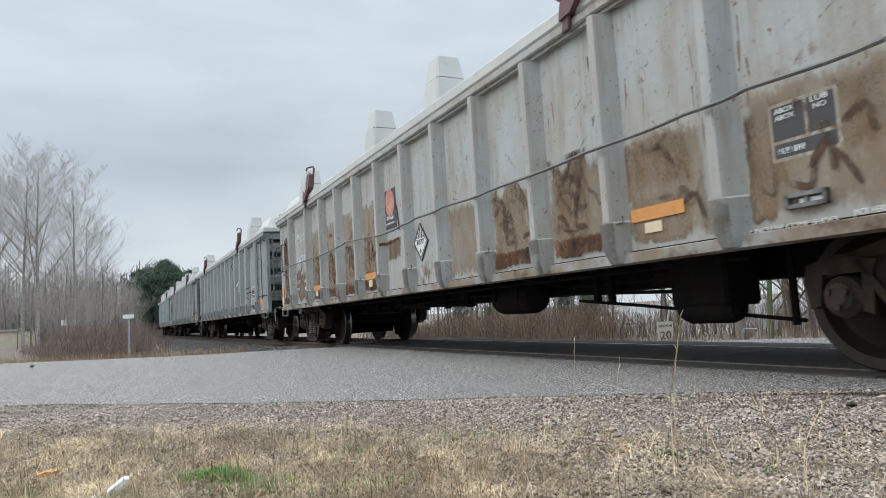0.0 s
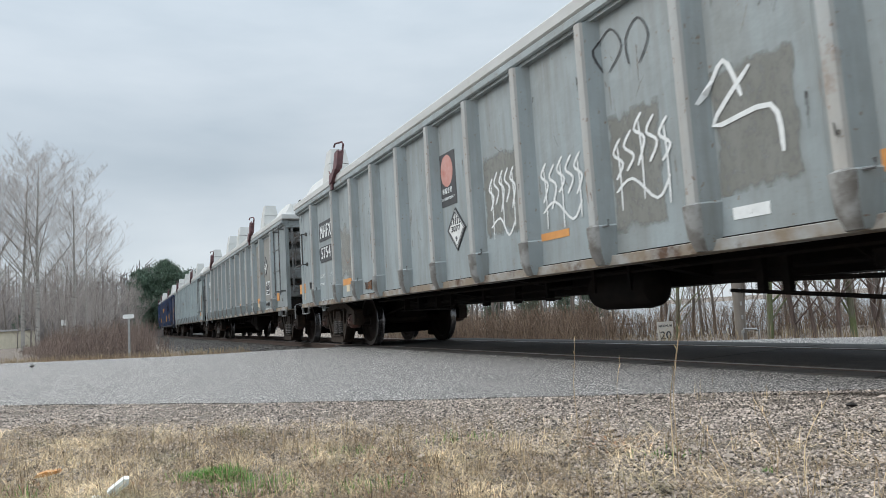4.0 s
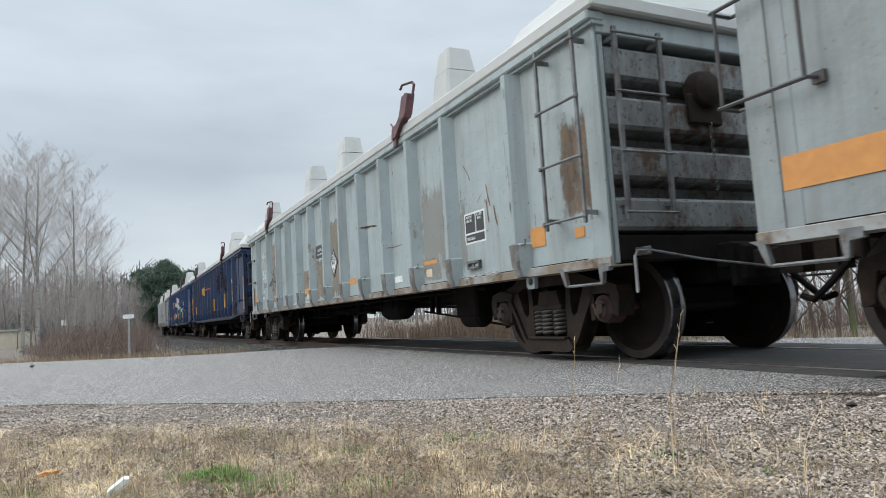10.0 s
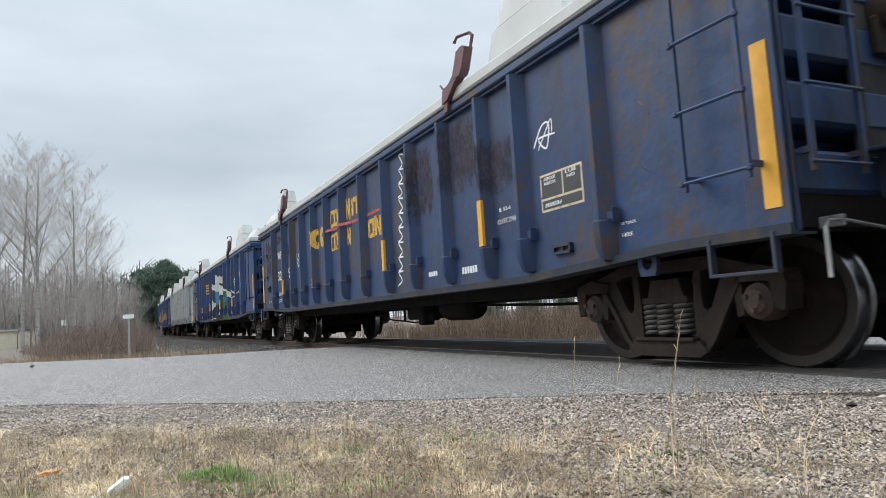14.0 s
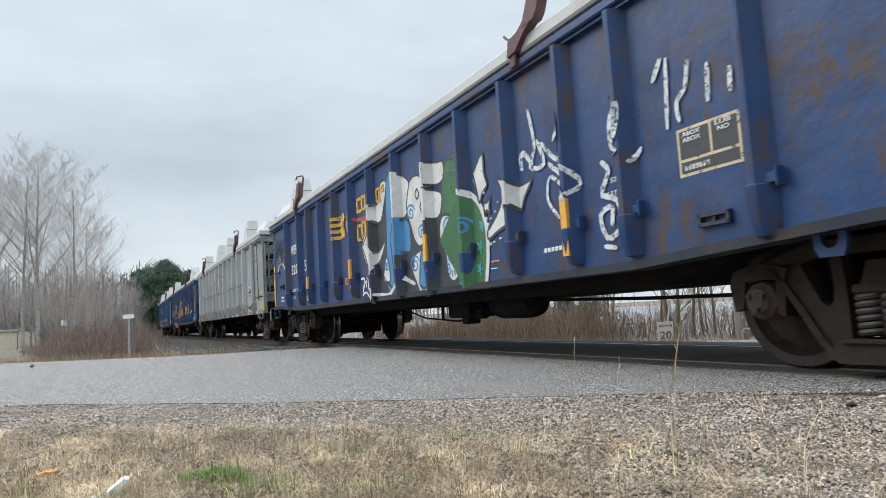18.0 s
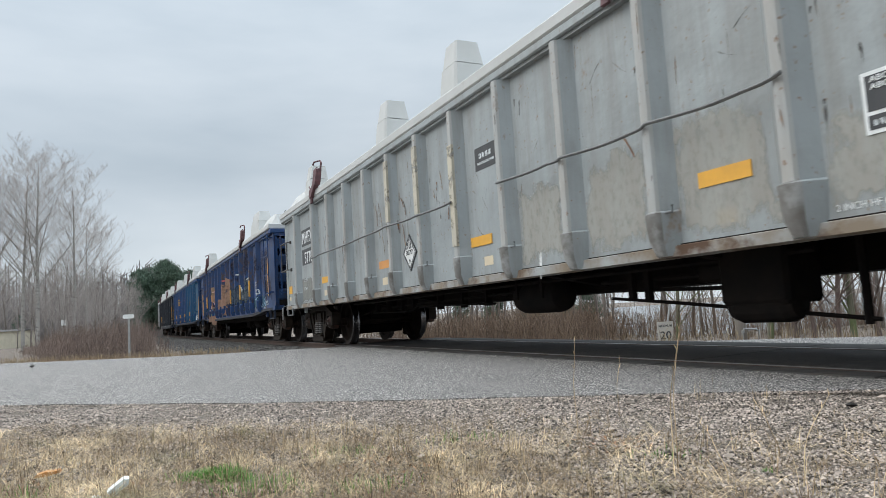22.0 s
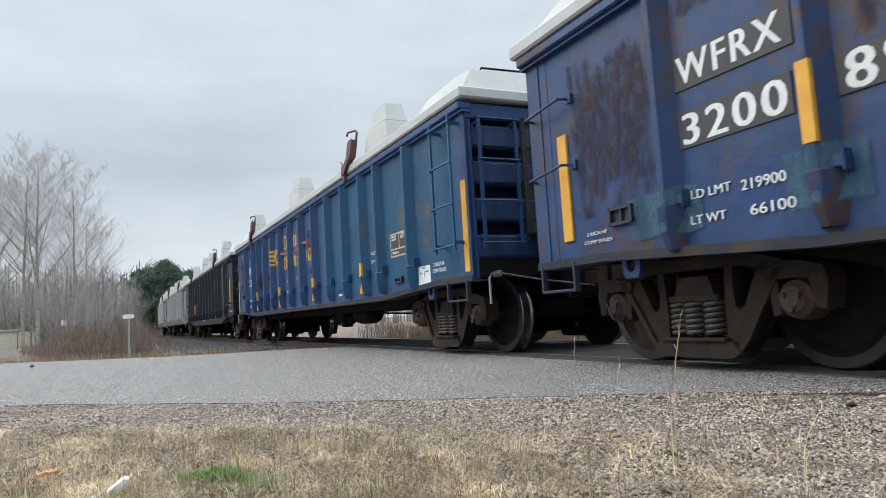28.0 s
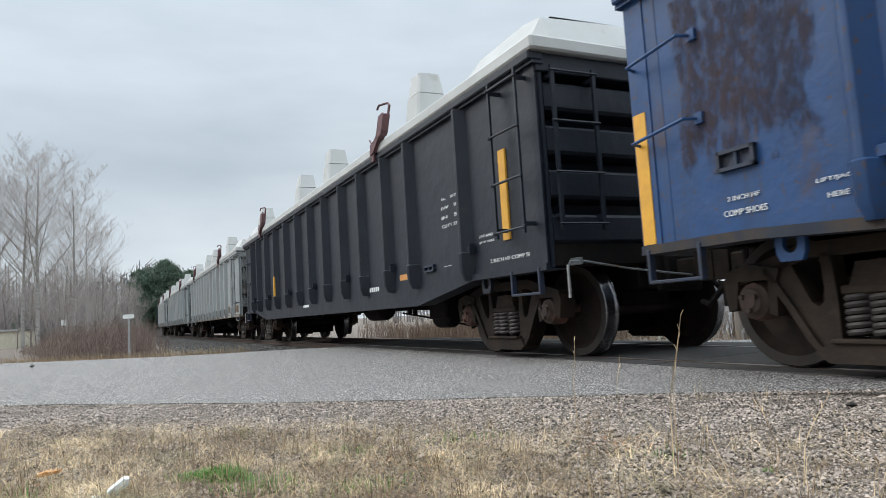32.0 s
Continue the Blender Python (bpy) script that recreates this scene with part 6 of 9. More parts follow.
for u0, u1 in ((0.2, 1.15), (1.5, 2.6), (3.0, 3.8), (4.15, 4.85), (5.2, 5.9), (6.25, 7.0), (10.5, 11.25), (11.6, 12.3), (12.65, 13.4), (13.75, 14.8)):
    for k in range(7):
        x, z = scuffs.uniform(u0, u1 - 0.15), scuffs.uniform(1.15, 1.75 if u0 > 9 else 2.2)
        stroke("A", scuffs.choice(("brush_brown", "brush_brown", "brush_dark")), scuffs.uniform(0.02, 0.06), [(x, z), (min(x + scuffs.uniform(0.03, 0.15), u1), z + scuffs.uniform(-0.1, 0.16)), (min(x + scuffs.uniform(0.1, 0.3), u1), z + scuffs.uniform(-0.22, 0.22))])
for u0, u1 in ((0.25, 1.15), (3.0, 3.8), (4.15, 4.85), (5.2, 5.9), (6.25, 7.0), (10.5, 11.25), (11.6, 12.3)):
    patch("A", "rust", u0, u1, 0.96, 1.1, ragged=0.04)
    for k in range(2):
        x, z = scuffs.uniform(u0, u0 + 0.25), scuffs.uniform(1.3, 1.6)
        stroke("A", "brush_dark", scuffs.uniform(0.035, 0.06), [(x, z + 0.2), (x + 0.12, z + scuffs.uniform(0.2, 0.3)), (x + 0.24, z + 0.1), (x + 0.2, z - 0.1), (x + 0.36, z - scuffs.uniform(0.0, 0.2))])
patch("A", "orange", 3.02, 3.5, 1.15, 1.25)
patch("A", "cream_label", 3.16, 3.34, 1.04, 1.14)
patch("A", "orange", 0.02, 0.21, 1.17, 1.38)
patch("A", "cream_label", 0.0, 0.2, 0.97, 1.16)
patch("A", "orange", 6.28, 6.78, 1.15, 1.25)
patch("A", "cream_label", 6.44, 6.61, 1.03, 1.14)
patch("A", "orange", 12.67, 13.22, 1.15, 1.25)
patch("A", "cream_label", 12.81, 12.99, 1.05, 1.13)
cable("A", [(8.71, 1.79), (9.6, 1.8), (10.72, 1.78), (12.35, 1.79), (13.42, 1.79), (13.93, 1.8), (14.78, 1.78)])
patch("B", "primer", 10.32, 11.04, 1.12, 2.03, ragged=0.03)
patch("B", "primer", 11.4, 12.16, 1.23, 2.02, ragged=0.03)
patch("B", "primer", 8.24, 9.1, 1.35, 2.17, ragged=0.03)
data_panel("B", 13.92, 14.43, 1.32, 1.68, "white")
bracket("B", 14.02, 14.33, 1.04, 1.12)
stencil("B", "2 INCH HF COMP SHOES", 13.72, 14.32, 0.92, 0.97, "white")
stencil("B", "JACK HERE", 14.4, 14.66, 0.93, 0.96, "white")
stencil("B", "LIFT HERE", 15.24, 15.55, 0.94, 0.97, "white")
stencil("B", "IL", 15.13, 15.21, 1.44, 1.48, "white")
stencil("B", "52-6", 15.47, 15.61, 1.44, 1.49, "white")
stencil("B", "CU FT", 15.13, 15.31, 1.32, 1.37, "white")
stencil("B", "2780", 15.47, 15.62, 1.32, 1.37, "white")
stroke("B", "brush_dark", 0.03, [(13.62, 1.62), (13.72, 1.66), (13.86, 1.7)])
stroke("B", "brush_dark", 0.035, [(13.64, 1.49), (13.74, 1.52), (13.88, 1.58)])
stroke("B", "brush_dark", 0.012, [(13.66, 1.4), (13.7, 1.33), (13.74, 1.28)])
patch("B", "orange", 15.1, 15.59, 1.07, 1.29)
patch("B", "orange", 12.6, 13.11, 1.14, 1.26)
patch("B", "cream_label", 12.79, 12.99, 1.03, 1.12)
patch("B", "white", 11.66, 11.94, 1.03, 1.11)
patch("B", "orange", 9.33, 9.87, 1.16, 1.23)
placard("B", 7.67, 1.53)
poster("B", 7.26, 7.72, 1.84, 2.5)
tags = random.Random(5)
for u0, u1 in ((8.5, 9.05), (9.5, 10.15), (10.55, 11.2)):
    n = 5
    for k in range(n):
        x, w, z = u0 + (u1 - u0) * k / n, (u1 - u0) / n, 1.75 + tags.uniform(-0.06, 0.1)
        stroke("B", "white", 0.026, [(x + w * 0.7, z + 0.16), (x, z + 0.05), (x + w * 0.8, z - 0.05), (x + w * 0.1, z - 0.2 + tags.uniform(-0.08, 0.05))])
        if k % 2 == 0:
            stroke("B", "white", 0.018, [(x + w * 0.4, z + 0.1), (x + w * 0.5, z - 0.15), (x + w * 0.45, z - 0.4 - tags.uniform(0, 0.12))])
    stroke("B", "white", 0.024, [(u0, 1.42), (u0 + 0.2, 1.5), (u1 - 0.2, 1.3), (u1 - 0.05, 1.45)])
stroke("B", "white", 0.035, [(11.51, 1.85), (11.7, 2.1), (11.82, 1.82)])
stroke("B", "white", 0.035, [(11.9, 2.0), (11.58, 1.69), (12.02, 1.7), (12.08, 1.39)])
stroke("B", "black", 0.015, [(10.51, 2.44), (10.46, 2.65), (10.63, 2.77), (10.75, 2.58), (10.58, 2.42)])
stroke("B", "black", 0.015, [(10.82, 2.4), (10.8, 2.61), (10.95, 2.73), (11.05, 2.55), (10.93, 2.37)])
patch("B", "tan_pale", 2.92, 3.83, 1.24, 2.21, ragged=0.02)
stencil("B", "LD LMT", 1.53, 1.88, 1.38, 1.45, "white")
stencil("B", "219300", 2.2, 2.55, 1.38, 1.44, "white_worn")
stencil("B", "LT WT", 1.53, 1.83, 1.22, 1.28, "white")
stencil("B", "66700", 2.24, 2.54, 1.2, 1.27, "white_worn")
stencil("B", "2 INCH HF COMP SHOES", 1.9, 2.53, 0.92, 0.94, "white_worn")
stencil("B", "JACK HERE", 1.6, 1.82, 0.92, 0.95, "white_worn")
patch("B", "orange", -0.21, 0.29, 1.15, 1.36)
patch("B", "cream_label", 0.07, 0.25, 1.01, 1.13)
bracket("B", 0.77, 1.02, 1.2, 1.36)
patch("B", "orange", 3.05, 3.53, 1.14, 1.25)
patch("B", "cream_label", 3.24, 3.41, 1.02, 1.14)
patch("B", "rust", 4.27, 4.54, 1.02, 1.1, ragged=0.02)
stroke("B", "rust_line", 0.012, [(4.61, 1.96), (4.63, 1.78), (4.63, 1.45)])
stroke("B", "rust_line", 0.012, [(3.19, 1.74), (3.35, 1.53), (3.57, 1.61)])
patch("B", "black", 1.58, 2.5, 2.1, 2.48)
stencil("B", "MHFX", 1.66, 2.42, 2.16, 2.41, "white")
stroke("B", "dark_paint", 0.14, [(2.46, 1.74), (2.49, 1.83), (2.48, 2.13)])
stroke("B", "dark_paint", 0.09, [(1.60, 1.73), (1.58, 1.97)])
patch("B", "black", 1.62, 2.44, 1.68, 1.99)
stencil("B", "5754", 1.69, 2.34, 1.75, 1.97, "white")
patch("C", "tan_pale", 12.37, 13.34, 0.95, 2.43, ragged=0.02)
patch("C", "tan_pale", 13.56, 14.23, 1.32, 2.06, ragged=0.04)
patch("C", "primer", 11.89, 12.19, 2.03, 2.42, ragged=0.02)
patch("C", "tan_pale", 11.41, 12.11, 1.01, 1.67, ragged=0.03)
for u0, u1, z0, z1 in ((3.0, 3.85, 1.0, 2.3), (5.2, 5.95, 1.0, 2.2), (6.3, 7.05, 1.0, 2.0), (7.3, 8.1, 1.0, 1.75), (8.36, 9.15, 1.0, 2.2), (9.42, 10.22, 0.98, 2.2), (10.5, 11.27, 1.0, 2.25), (11.56, 12.35, 1.3, 1.98), (12.05, 12.35, 2.2, 2.65), (12.64, 13.46, 0.98, 2.75), (13.75, 14.9, 1.2, 2.8)):
    patch("C", "taupe", u0, u1, z0, z1, ragged=0.01)
for points in ([(11.58, 1.68), (11.9, 1.8), (12.3, 1.98)], [(12.0, 1.86), (12.12, 1.78), (12.18, 1.72)], [(12.66, 1.95), (12.9, 1.88), (13.1, 1.92)], [(9.5, 1.55), (9.75, 1.62), (9.95, 1.68)], [(10.7, 1.9), (10.75, 1.72)], [(13.0, 1.7), (13.2, 1.66)]):
    stroke("C", "scratch_tan", 0.022, points)
for k in range(5):
    stroke("C", "smear", 0.012, [(12.75 + 0.14 * k, 2.35 + 0.05 * (k % 2)), (12.8 + 0.14 * k, 2.48), (12.86 + 0.14 * k, 2.36), (12.9 + 0.14 * k, 2.42)])
    stroke("C", "smear", 0.01, [(12.7 + 0.13 * k, 2.12), (12.76 + 0.13 * k, 2.18 + 0.03 * (k % 3)), (12.82 + 0.13 * k, 2.1)])
placard("C", 13.78, 2.11)
data_panel("C", 13.91, 14.38, 1.32, 1.68, "white")
bracket("C", 13.98, 14.26, 1.02, 1.11)
stencil("C", "2 INCH HF COMP SHOES", 13.66, 14.26, 0.92, 0.96, "white")
stencil("C", "JACK HERE", 14.35, 14.58, 0.92, 0.96, "white")
patch("C", "orange", 12.62, 13.1, 1.14, 1.24)
patch("C", "cream_label", 12.77, 12.95, 1.02, 1.13)
patch("C", "white", 11.63, 11.91, 1.03, 1.11)
patch("C", "orange", 9.43, 9.84, 1.14, 1.24)
patch("C", "cream_label", 9.49, 9.67, 1.04, 1.12)
patch("C", "black", 7.27, 7.63, 1.8, 2.07)
patch("C", "orange", 6.11, 6.44, 1.17, 1.27)
patch("C", "primer", 2.64, 3.58, 0.86, 2.28, ragged=0.02)
patch("C", "primer", 3.88, 4.69, 1.36, 1.76, ragged=0.03)
patch("C", "tan_pale", 5.95, 6.8, 1.07, 1.92, ragged=0.03)
patch("C", "primer", 5.39, 5.75, 2.07, 2.5, ragged=0.02)
patch("C", "primer", 5.22, 5.7, 1.3, 1.41, ragged=0.02)
stencil("C", "MHFX", 1.46, 2.4, 2.26, 2.51, "white")
stencil("C", "5621", 1.53, 2.37, 1.74, 1.99, "white")
bars("C", 4, 1.39, 1.8, 1.39, 1.45, "white_worn")
bars("C", 4, 1.36, 1.72, 1.21, 1.28, "white_worn")
patch("C", "orange", 0.21, 0.87, 1.15, 1.36)
patch("C", "orange", 2.96, 3.44, 1.14, 1.25)
patch("C", "orange", 6.19, 6.67, 1.16, 1.26)
patch("C", "cream_label", 6.33, 6.51, 1.03, 1.14)
stencil("C", "RET VALVE", 6.2, 6.55, 0.93, 0.98, "white")
stencil("C", "REL ROD", 5.11, 5.39, 0.92, 0.97, "white")
poster("C", 7.23, 7.71, 1.82, 2.09)
patch("C", "orange", 14.98, 15.52, 1.1, 1.3)
patch("C", "tan_pale", 15.79, 15.96, 1.06, 1.15)
patch("C", "orange", 12.52, 12.95, 1.17, 1.27)
patch("C", "cream_label", 12.62, 12.83, 1.04, 1.14)
scrape = random.Random(17)
for u0, u1, n in ((5.2, 5.95, 3), (6.25, 7.0, 5), (7.35, 8.05, 4), (8.4, 9.1, 7), (9.45, 10.2, 4)):
    for k in range(n):
        x, z = scrape.uniform(u0, u1 - 0.2), scrape.uniform(1.4, 2.2)
        stroke("C", "scratch_tan", scrape.uniform(0.008, 0.02), [(x, z), (x + 0.08, z + scrape.uniform(-0.02, 0.06)), (x + scrape.uniform(0.12, 0.2), z + scrape.uniform(-0.05, 0.12))])
patch("D", "tan_wash", 7.09, 7.74, 1.13, 1.74, ragged=0.03)
patch("D", "tan_pale", 12.33, 13.36, 1.06, 2.21, ragged=0.03)
patch("D", "tan_pale", 12.48, 13.13, 0.89, 1.22, ragged=0.02)
patch("D", "tan_pale", 13.44, 13.86, 1.04, 1.82, ragged=0.04)
patch("D", "tan_wash", 6.21, 6.6, 1.1, 1.59, ragged=0.03)
data_panel("D", 13.88, 14.36, 1.31, 1.67, "white")
bracket("D", 13.94, 14.22, 1.02, 1.09)
stencil("D", "2 INCH HF COMP SHOES", 13.64, 14.23, 0.9, 0.95, "white")
stencil("D", "JACK HERE", 14.3, 14.55, 0.91, 0.96, "white")
patch("D", "orange", 12.55, 13.06, 1.18, 1.23)
patch("D", "cream_label", 12.72, 12.9, 1.02, 1.12)
patch("D", "white", 11.58, 11.88, 1.02, 1.11)
patch("D", "orange", 9.36, 9.81, 1.13, 1.23)
patch("D", "black", 7.19, 7.68, 1.8, 2.04)
stroke("D", "rust", 0.03, [(10.26, 2.01), (10.62, 2.0), (10.96, 1.96)])
stroke("D", "rust_line", 0.02, [(14.43, 1.93), (14.47, 1.75), (14.5, 1.67)])
stroke("D", "rust_line", 0.02, [(14.42, 1.76), (14.43, 1.6), (14.45, 1.5)])
stroke("D", "rust_line", 0.02, [(14.57, 1.67), (14.6, 1.52), (14.63, 1.44)])
stroke("D", "rust_line", 0.012, [(13.91, 2.26), (14.02, 2.14), (14.07, 2.04)])
stroke("D", "rust_line", 0.012, [(11.5, 1.55), (11.93, 1.55)])
patch("D", "tan_wash", 7.16, 7.98, 0.86, 1.68, ragged=0.04)
poster("D", 7.36, 7.86, 1.79, 2.05)
patch("D", "orange", 6.29, 6.78, 1.13, 1.24)
patch("D", "cream_label", 6.46, 6.62, 1.02, 1.12)
stencil("D", "RET VALVE", 6.32, 6.68, 0.91, 0.97, "white")
stencil("D", "REL ROD", 5.22, 5.5, 0.91, 0.97, "white")
patch("D", "tan_wash", 2.86, 3.7, 1.0, 2.6, ragged=0.04)
patch("D", "tan_pale", 6.81, 7.02, 1.04, 1.85, ragged=0.02)
stroke("D", "rust_line", 0.03, [(6.38, 1.32), (6.61, 1.49), (6.77, 1.63)])
stroke("D", "rust_line", 0.04, [(6.53, 1.47), (6.66, 1.51), (6.74, 1.57)])
stroke("D", "brush_brown", 0.07, [(2.92, 1.5), (3.06, 1.78), (3.2, 1.95), (3.36, 1.98)])
stroke("D", "brush_brown", 0.06, [(2.96, 1.36), (3.14, 1.6), (3.26, 1.8), (3.5, 1.86)])
stroke("D", "brush_brown", 0.05, [(3.06, 1.3), (3.22, 1.46), (3.42, 1.74), (3.6, 1.78)])
stroke("D", "brush_brown", 0.045, [(3.02, 1.66), (3.2, 1.6), (3.44, 1.62), (3.66, 1.54)])
stroke("D", "brush_brown", 0.035, [(3.32, 1.92), (3.46, 1.7), (3.6, 1.58)])
stroke("D", "brush_brown", 0.03, [(2.95, 1.9), (3.05, 1.68), (3.1, 1.44)])
stroke("D", "rust_line", 0.035, [(3.62, 2.2), (3.66, 2.02), (3.66, 1.86)])
patch("D", "tan_wash", 8.4, 9.1, 0.98, 2.4, ragged=0.03)
placard("D", 8.43, 1.6)
patch("D", "orange", 15.08, 15.5, 1.12, 1.31)
patch("D", "orange", 15.96, 16.1, 1.13, 1.22)
patch("D", "tan", 15.86, 16.22, 1.3, 2.25, ragged=0.04)
patch("D", "tan_pale", 3.16, 3.5, 1.94, 2.25, ragged=0.03)
stencil("D", "MHFX", 1.65, 2.58, 2.26, 2.51, "white")
stencil("D", "5671", 1.74, 2.49, 1.76, 2.0, "white")
stencil("D", "LD LMT", 1.61, 1.97, 1.37, 1.44, "white")
stencil("D", "LT WT", 1.61, 1.9, 1.21, 1.28, "white")
bars("D", 5, 2.29, 2.63, 1.38, 1.44, "white_worn")
stencil("D", "66800", 2.33, 2.62, 1.2, 1.28, "white_worn")
stencil("D", "2 INCH HF COMP SHOES", 2.02, 2.58, 0.89, 0.94, "white")
patch("D", "orange", 3.14, 3.62, 1.14, 1.24)
patch("D", "cream_label", 3.3, 3.46, 1.02, 1.13)
patch("D", "orange", 0.35, 0.87, 1.15, 1.37)
bracket("D", 0.84, 1.11, 1.21, 1.35)
patch("D", "tan", -0.22, 0.41, 1.06, 1.6, ragged=0.04)
patch("D", "tan_pale", 1.84, 2.21, 1.54, 1.64, ragged=0.03)
blob("D", "cream_label", [(0.66, 1.53), (0.65, 1.7), (0.75, 1.78), (0.86, 1.75), (0.9, 1.65), (0.84, 1.52), (0.76, 1.49)])
stencil("D", "LIFT HERE", 0.73, 1.06, 0.91, 0.95, "white")
data_panel("E", 13.82, 14.47, 1.43, 1.79, "sand")
stencil("E", "IL 52-6", 13.03, 13.26, 1.57, 1.61, "white")
stencil("E", "CU FT 2743", 12.98, 13.35, 1.44, 1.49, "white")
patch("E", "yellow", 12.65, 12.84, 1.23, 1.73, y=-1.606)
patch("E", "yellow", 9.63, 9.85, 1.17, 1.67, y=-1.606)
bracket("E", 13.99, 14.26, 1.01, 1.08)
bars("E", 6, 12.09, 12.47, 0.98, 1.06, "white")
bars("E", 4, 11.14, 11.41, 1.02, 1.08, "white")
stencil("E", "LIFT/JACK", 14.92, 15.09, 1.15, 1.17, "white")
stencil("E", "HERE", 14.92, 15.04, 1.06, 1.09, "white")
stroke("E", "white", 0.02, [(13.76, 2.08), (13.91, 2.26), (14.03, 2.25), (13.97, 2.03), (13.85, 2.15), (14.12, 2.14)])
stroke("E", "white", 0.015, [(13.83, 2.04), (13.96, 2.18), (14.07, 2.29), (14.07, 2.14)])
stroke("E", "white", 0.03, [(10.65, 2.79), (10.59, 1.98)])
stroke("E", "white", 0.03, [(11.64, 2.82), (11.59, 1.99)])
stroke("E", "white", 0.03, [(5.44, 3.07), (5.2, 1.09)])
stroke("E", "white", 0.025, [(10.05, 0.97), (10.22, 1.04), (10.1, 1.16), (10.28, 1.17)])
stroke("E", "white", 0.025, [(10.1, 1.18), (10.25, 1.24), (10.13, 1.37), (10.31, 1.37)])
stroke("E", "white", 0.025, [(10.16, 1.39), (10.28, 1.45), (10.16, 1.58), (10.34, 1.58)])
stroke("E", "white", 0.025, [(10.14, 1.6), (10.31, 1.66), (10.19, 1.79), (10.37, 1.79)])
stroke("E", "white", 0.025, [(10.19, 1.81), (10.34, 1.87), (10.22, 2.0), (10.4, 1.99)])
stroke("E", "white", 0.025, [(10.25, 2.02), (10.37, 2.07), (10.25, 2.21), (10.42, 2.2)])
stroke("E", "white", 0.025, [(10.22, 2.24), (10.39, 2.28), (10.28, 2.42), (10.45, 2.4)])
stroke("E", "white", 0.025, [(10.28, 2.44), (10.42, 2.49), (10.31, 2.63), (10.48, 2.61)])
stroke("E", "white", 0.025, [(10.34, 2.64), (10.45, 2.69), (10.34, 2.84), (10.51, 2.81)])
logo("E", 5.31, 6.3, 1.98, 2.4)
block_letter("E", "G", 6.75, 7.03, 2.27, 2.59, "yellow")
block_letter("E", "O", 7.01, 7.28, 2.27, 2.58, "yellow")
block_letter("E", "N", 7.76, 8.01, 2.27, 2.66, "yellow")
block_letter("E", "A", 8.09, 8.43, 2.29, 2.61, "yellow")
block_letter("E", "C", 6.76, 6.99, 1.83, 2.14, "yellow")
block_letter("E", "O", 6.97, 7.22, 1.83, 2.15, "yellow")
block_letter("E", "N", 7.74, 7.98, 1.82, 2.15, "yellow")
block_letter("E", "O", 8.89, 9.18, 1.81, 2.11, "yellow")
block_letter("E", "N", 9.2, 9.5, 1.8, 2.13, "yellow")
stroke("E", "red", 0.05, [(6.41, 2.23), (8.12, 2.2), (9.51, 2.2)])
patch("E", "blue_brown", 11.87, 12.61, 1.98, 2.79, ragged=0.06)
patch("E", "blue_brown", 10.72, 11.37, 1.77, 2.71, ragged=0.05)
patch("E", "blue_brown", 12.77, 13.39, 1.81, 2.4, ragged=0.06)
patch("E", "blue_brown", 0.57, 1.71, 1.68, 2.79, ragged=0.06)
patch("E", "blue_brown", 1.99, 2.94, 2.54, 2.68, ragged=0.05)
patch("E", "blue_brown", 3.18, 3.62, 2.15, 2.38, ragged=0.05)
patch("E", "black", 1.97, 2.91, 2.12, 2.33)
patch("E", "black", 1.96, 2.88, 1.58, 1.85)
patch("E", "black", 3.14, 3.61, 1.59, 1.84)
stencil("E", "WFRX", 2.02, 2.87, 2.13, 2.31, "white")
stencil("E", "3200", 2.0, 2.85, 1.6, 1.83, "white")
stencil("E", "95", 3.16, 3.58, 1.59, 1.83, "white")
stencil("E", "LD LMT", 2.01, 2.38, 1.22, 1.3, "white")
stencil("E", "220300", 2.44, 2.85, 1.21, 1.3, "white")
stencil("E", "LT WT", 2.0, 2.32, 1.05, 1.13, "white")
stencil("E", "65700", 2.5, 2.83, 1.04, 1.12, "white")
patch("E", "yellow", 2.9, 3.1, 1.07, 1.56, y=-1.606)
patch("E", "yellow", -0.03, 0.27, 1.13, 2.13, y=-1.606)
bracket("E", 0.74, 1.01, 1.39, 1.53)
stencil("E", "COMP SHOES", 0.77, 1.14, 1.09, 1.13, "white_worn")
stroke("E", "white_worn", 0.03, [(4.04, 2.09), (4.06, 1.96), (4.15, 1.93), (4.08, 1.85), (4.2, 1.78), (4.17, 1.97), (4.25, 2.09)])
stroke("E", "white_worn", 0.03, [(4.21, 1.88), (4.33, 1.85), (4.26, 1.79), (4.34, 1.67), (4.35, 1.53), (4.42, 1.64), (4.49, 1.69)])
stroke("E", "white_worn", 0.03, [(4.34, 2.05), (4.36, 1.87), (4.28, 1.81)])
patch("E", "yellow", 16.27, 16.39, 1.06, 2.12, y=-1.6)
patch("F", "yellow", 16.3, 16.42, 1.0, 2.05, y=-1.6)
data_panel("F", 14.08, 14.63, 1.4, 1.75, "sand")
stencil("F", "IL 52-6", 13.24, 13.47, 1.52, 1.56, "white")
stencil("F", "CU FT 2743", 13.19, 13.57, 1.41, 1.45, "white")
patch("F", "yellow", 12.86, 13.06, 0.97, 1.48, y=-1.606)
bracket("F", 14.23, 14.5, 1.02, 1.08)
bars("F", 6, 12.3, 12.66, 1.05, 1.09, "white")
blob("F", "green", [(10.03, 0.98), (10.22, 2.31), (10.7, 2.29), (10.68, 1.95), (10.91, 1.86), (11.12, 1.69), (11.22, 1.46), (11.23, 1.18), (11.17, 0.92), (11.12, 0.82), (10.58, 0.83)])
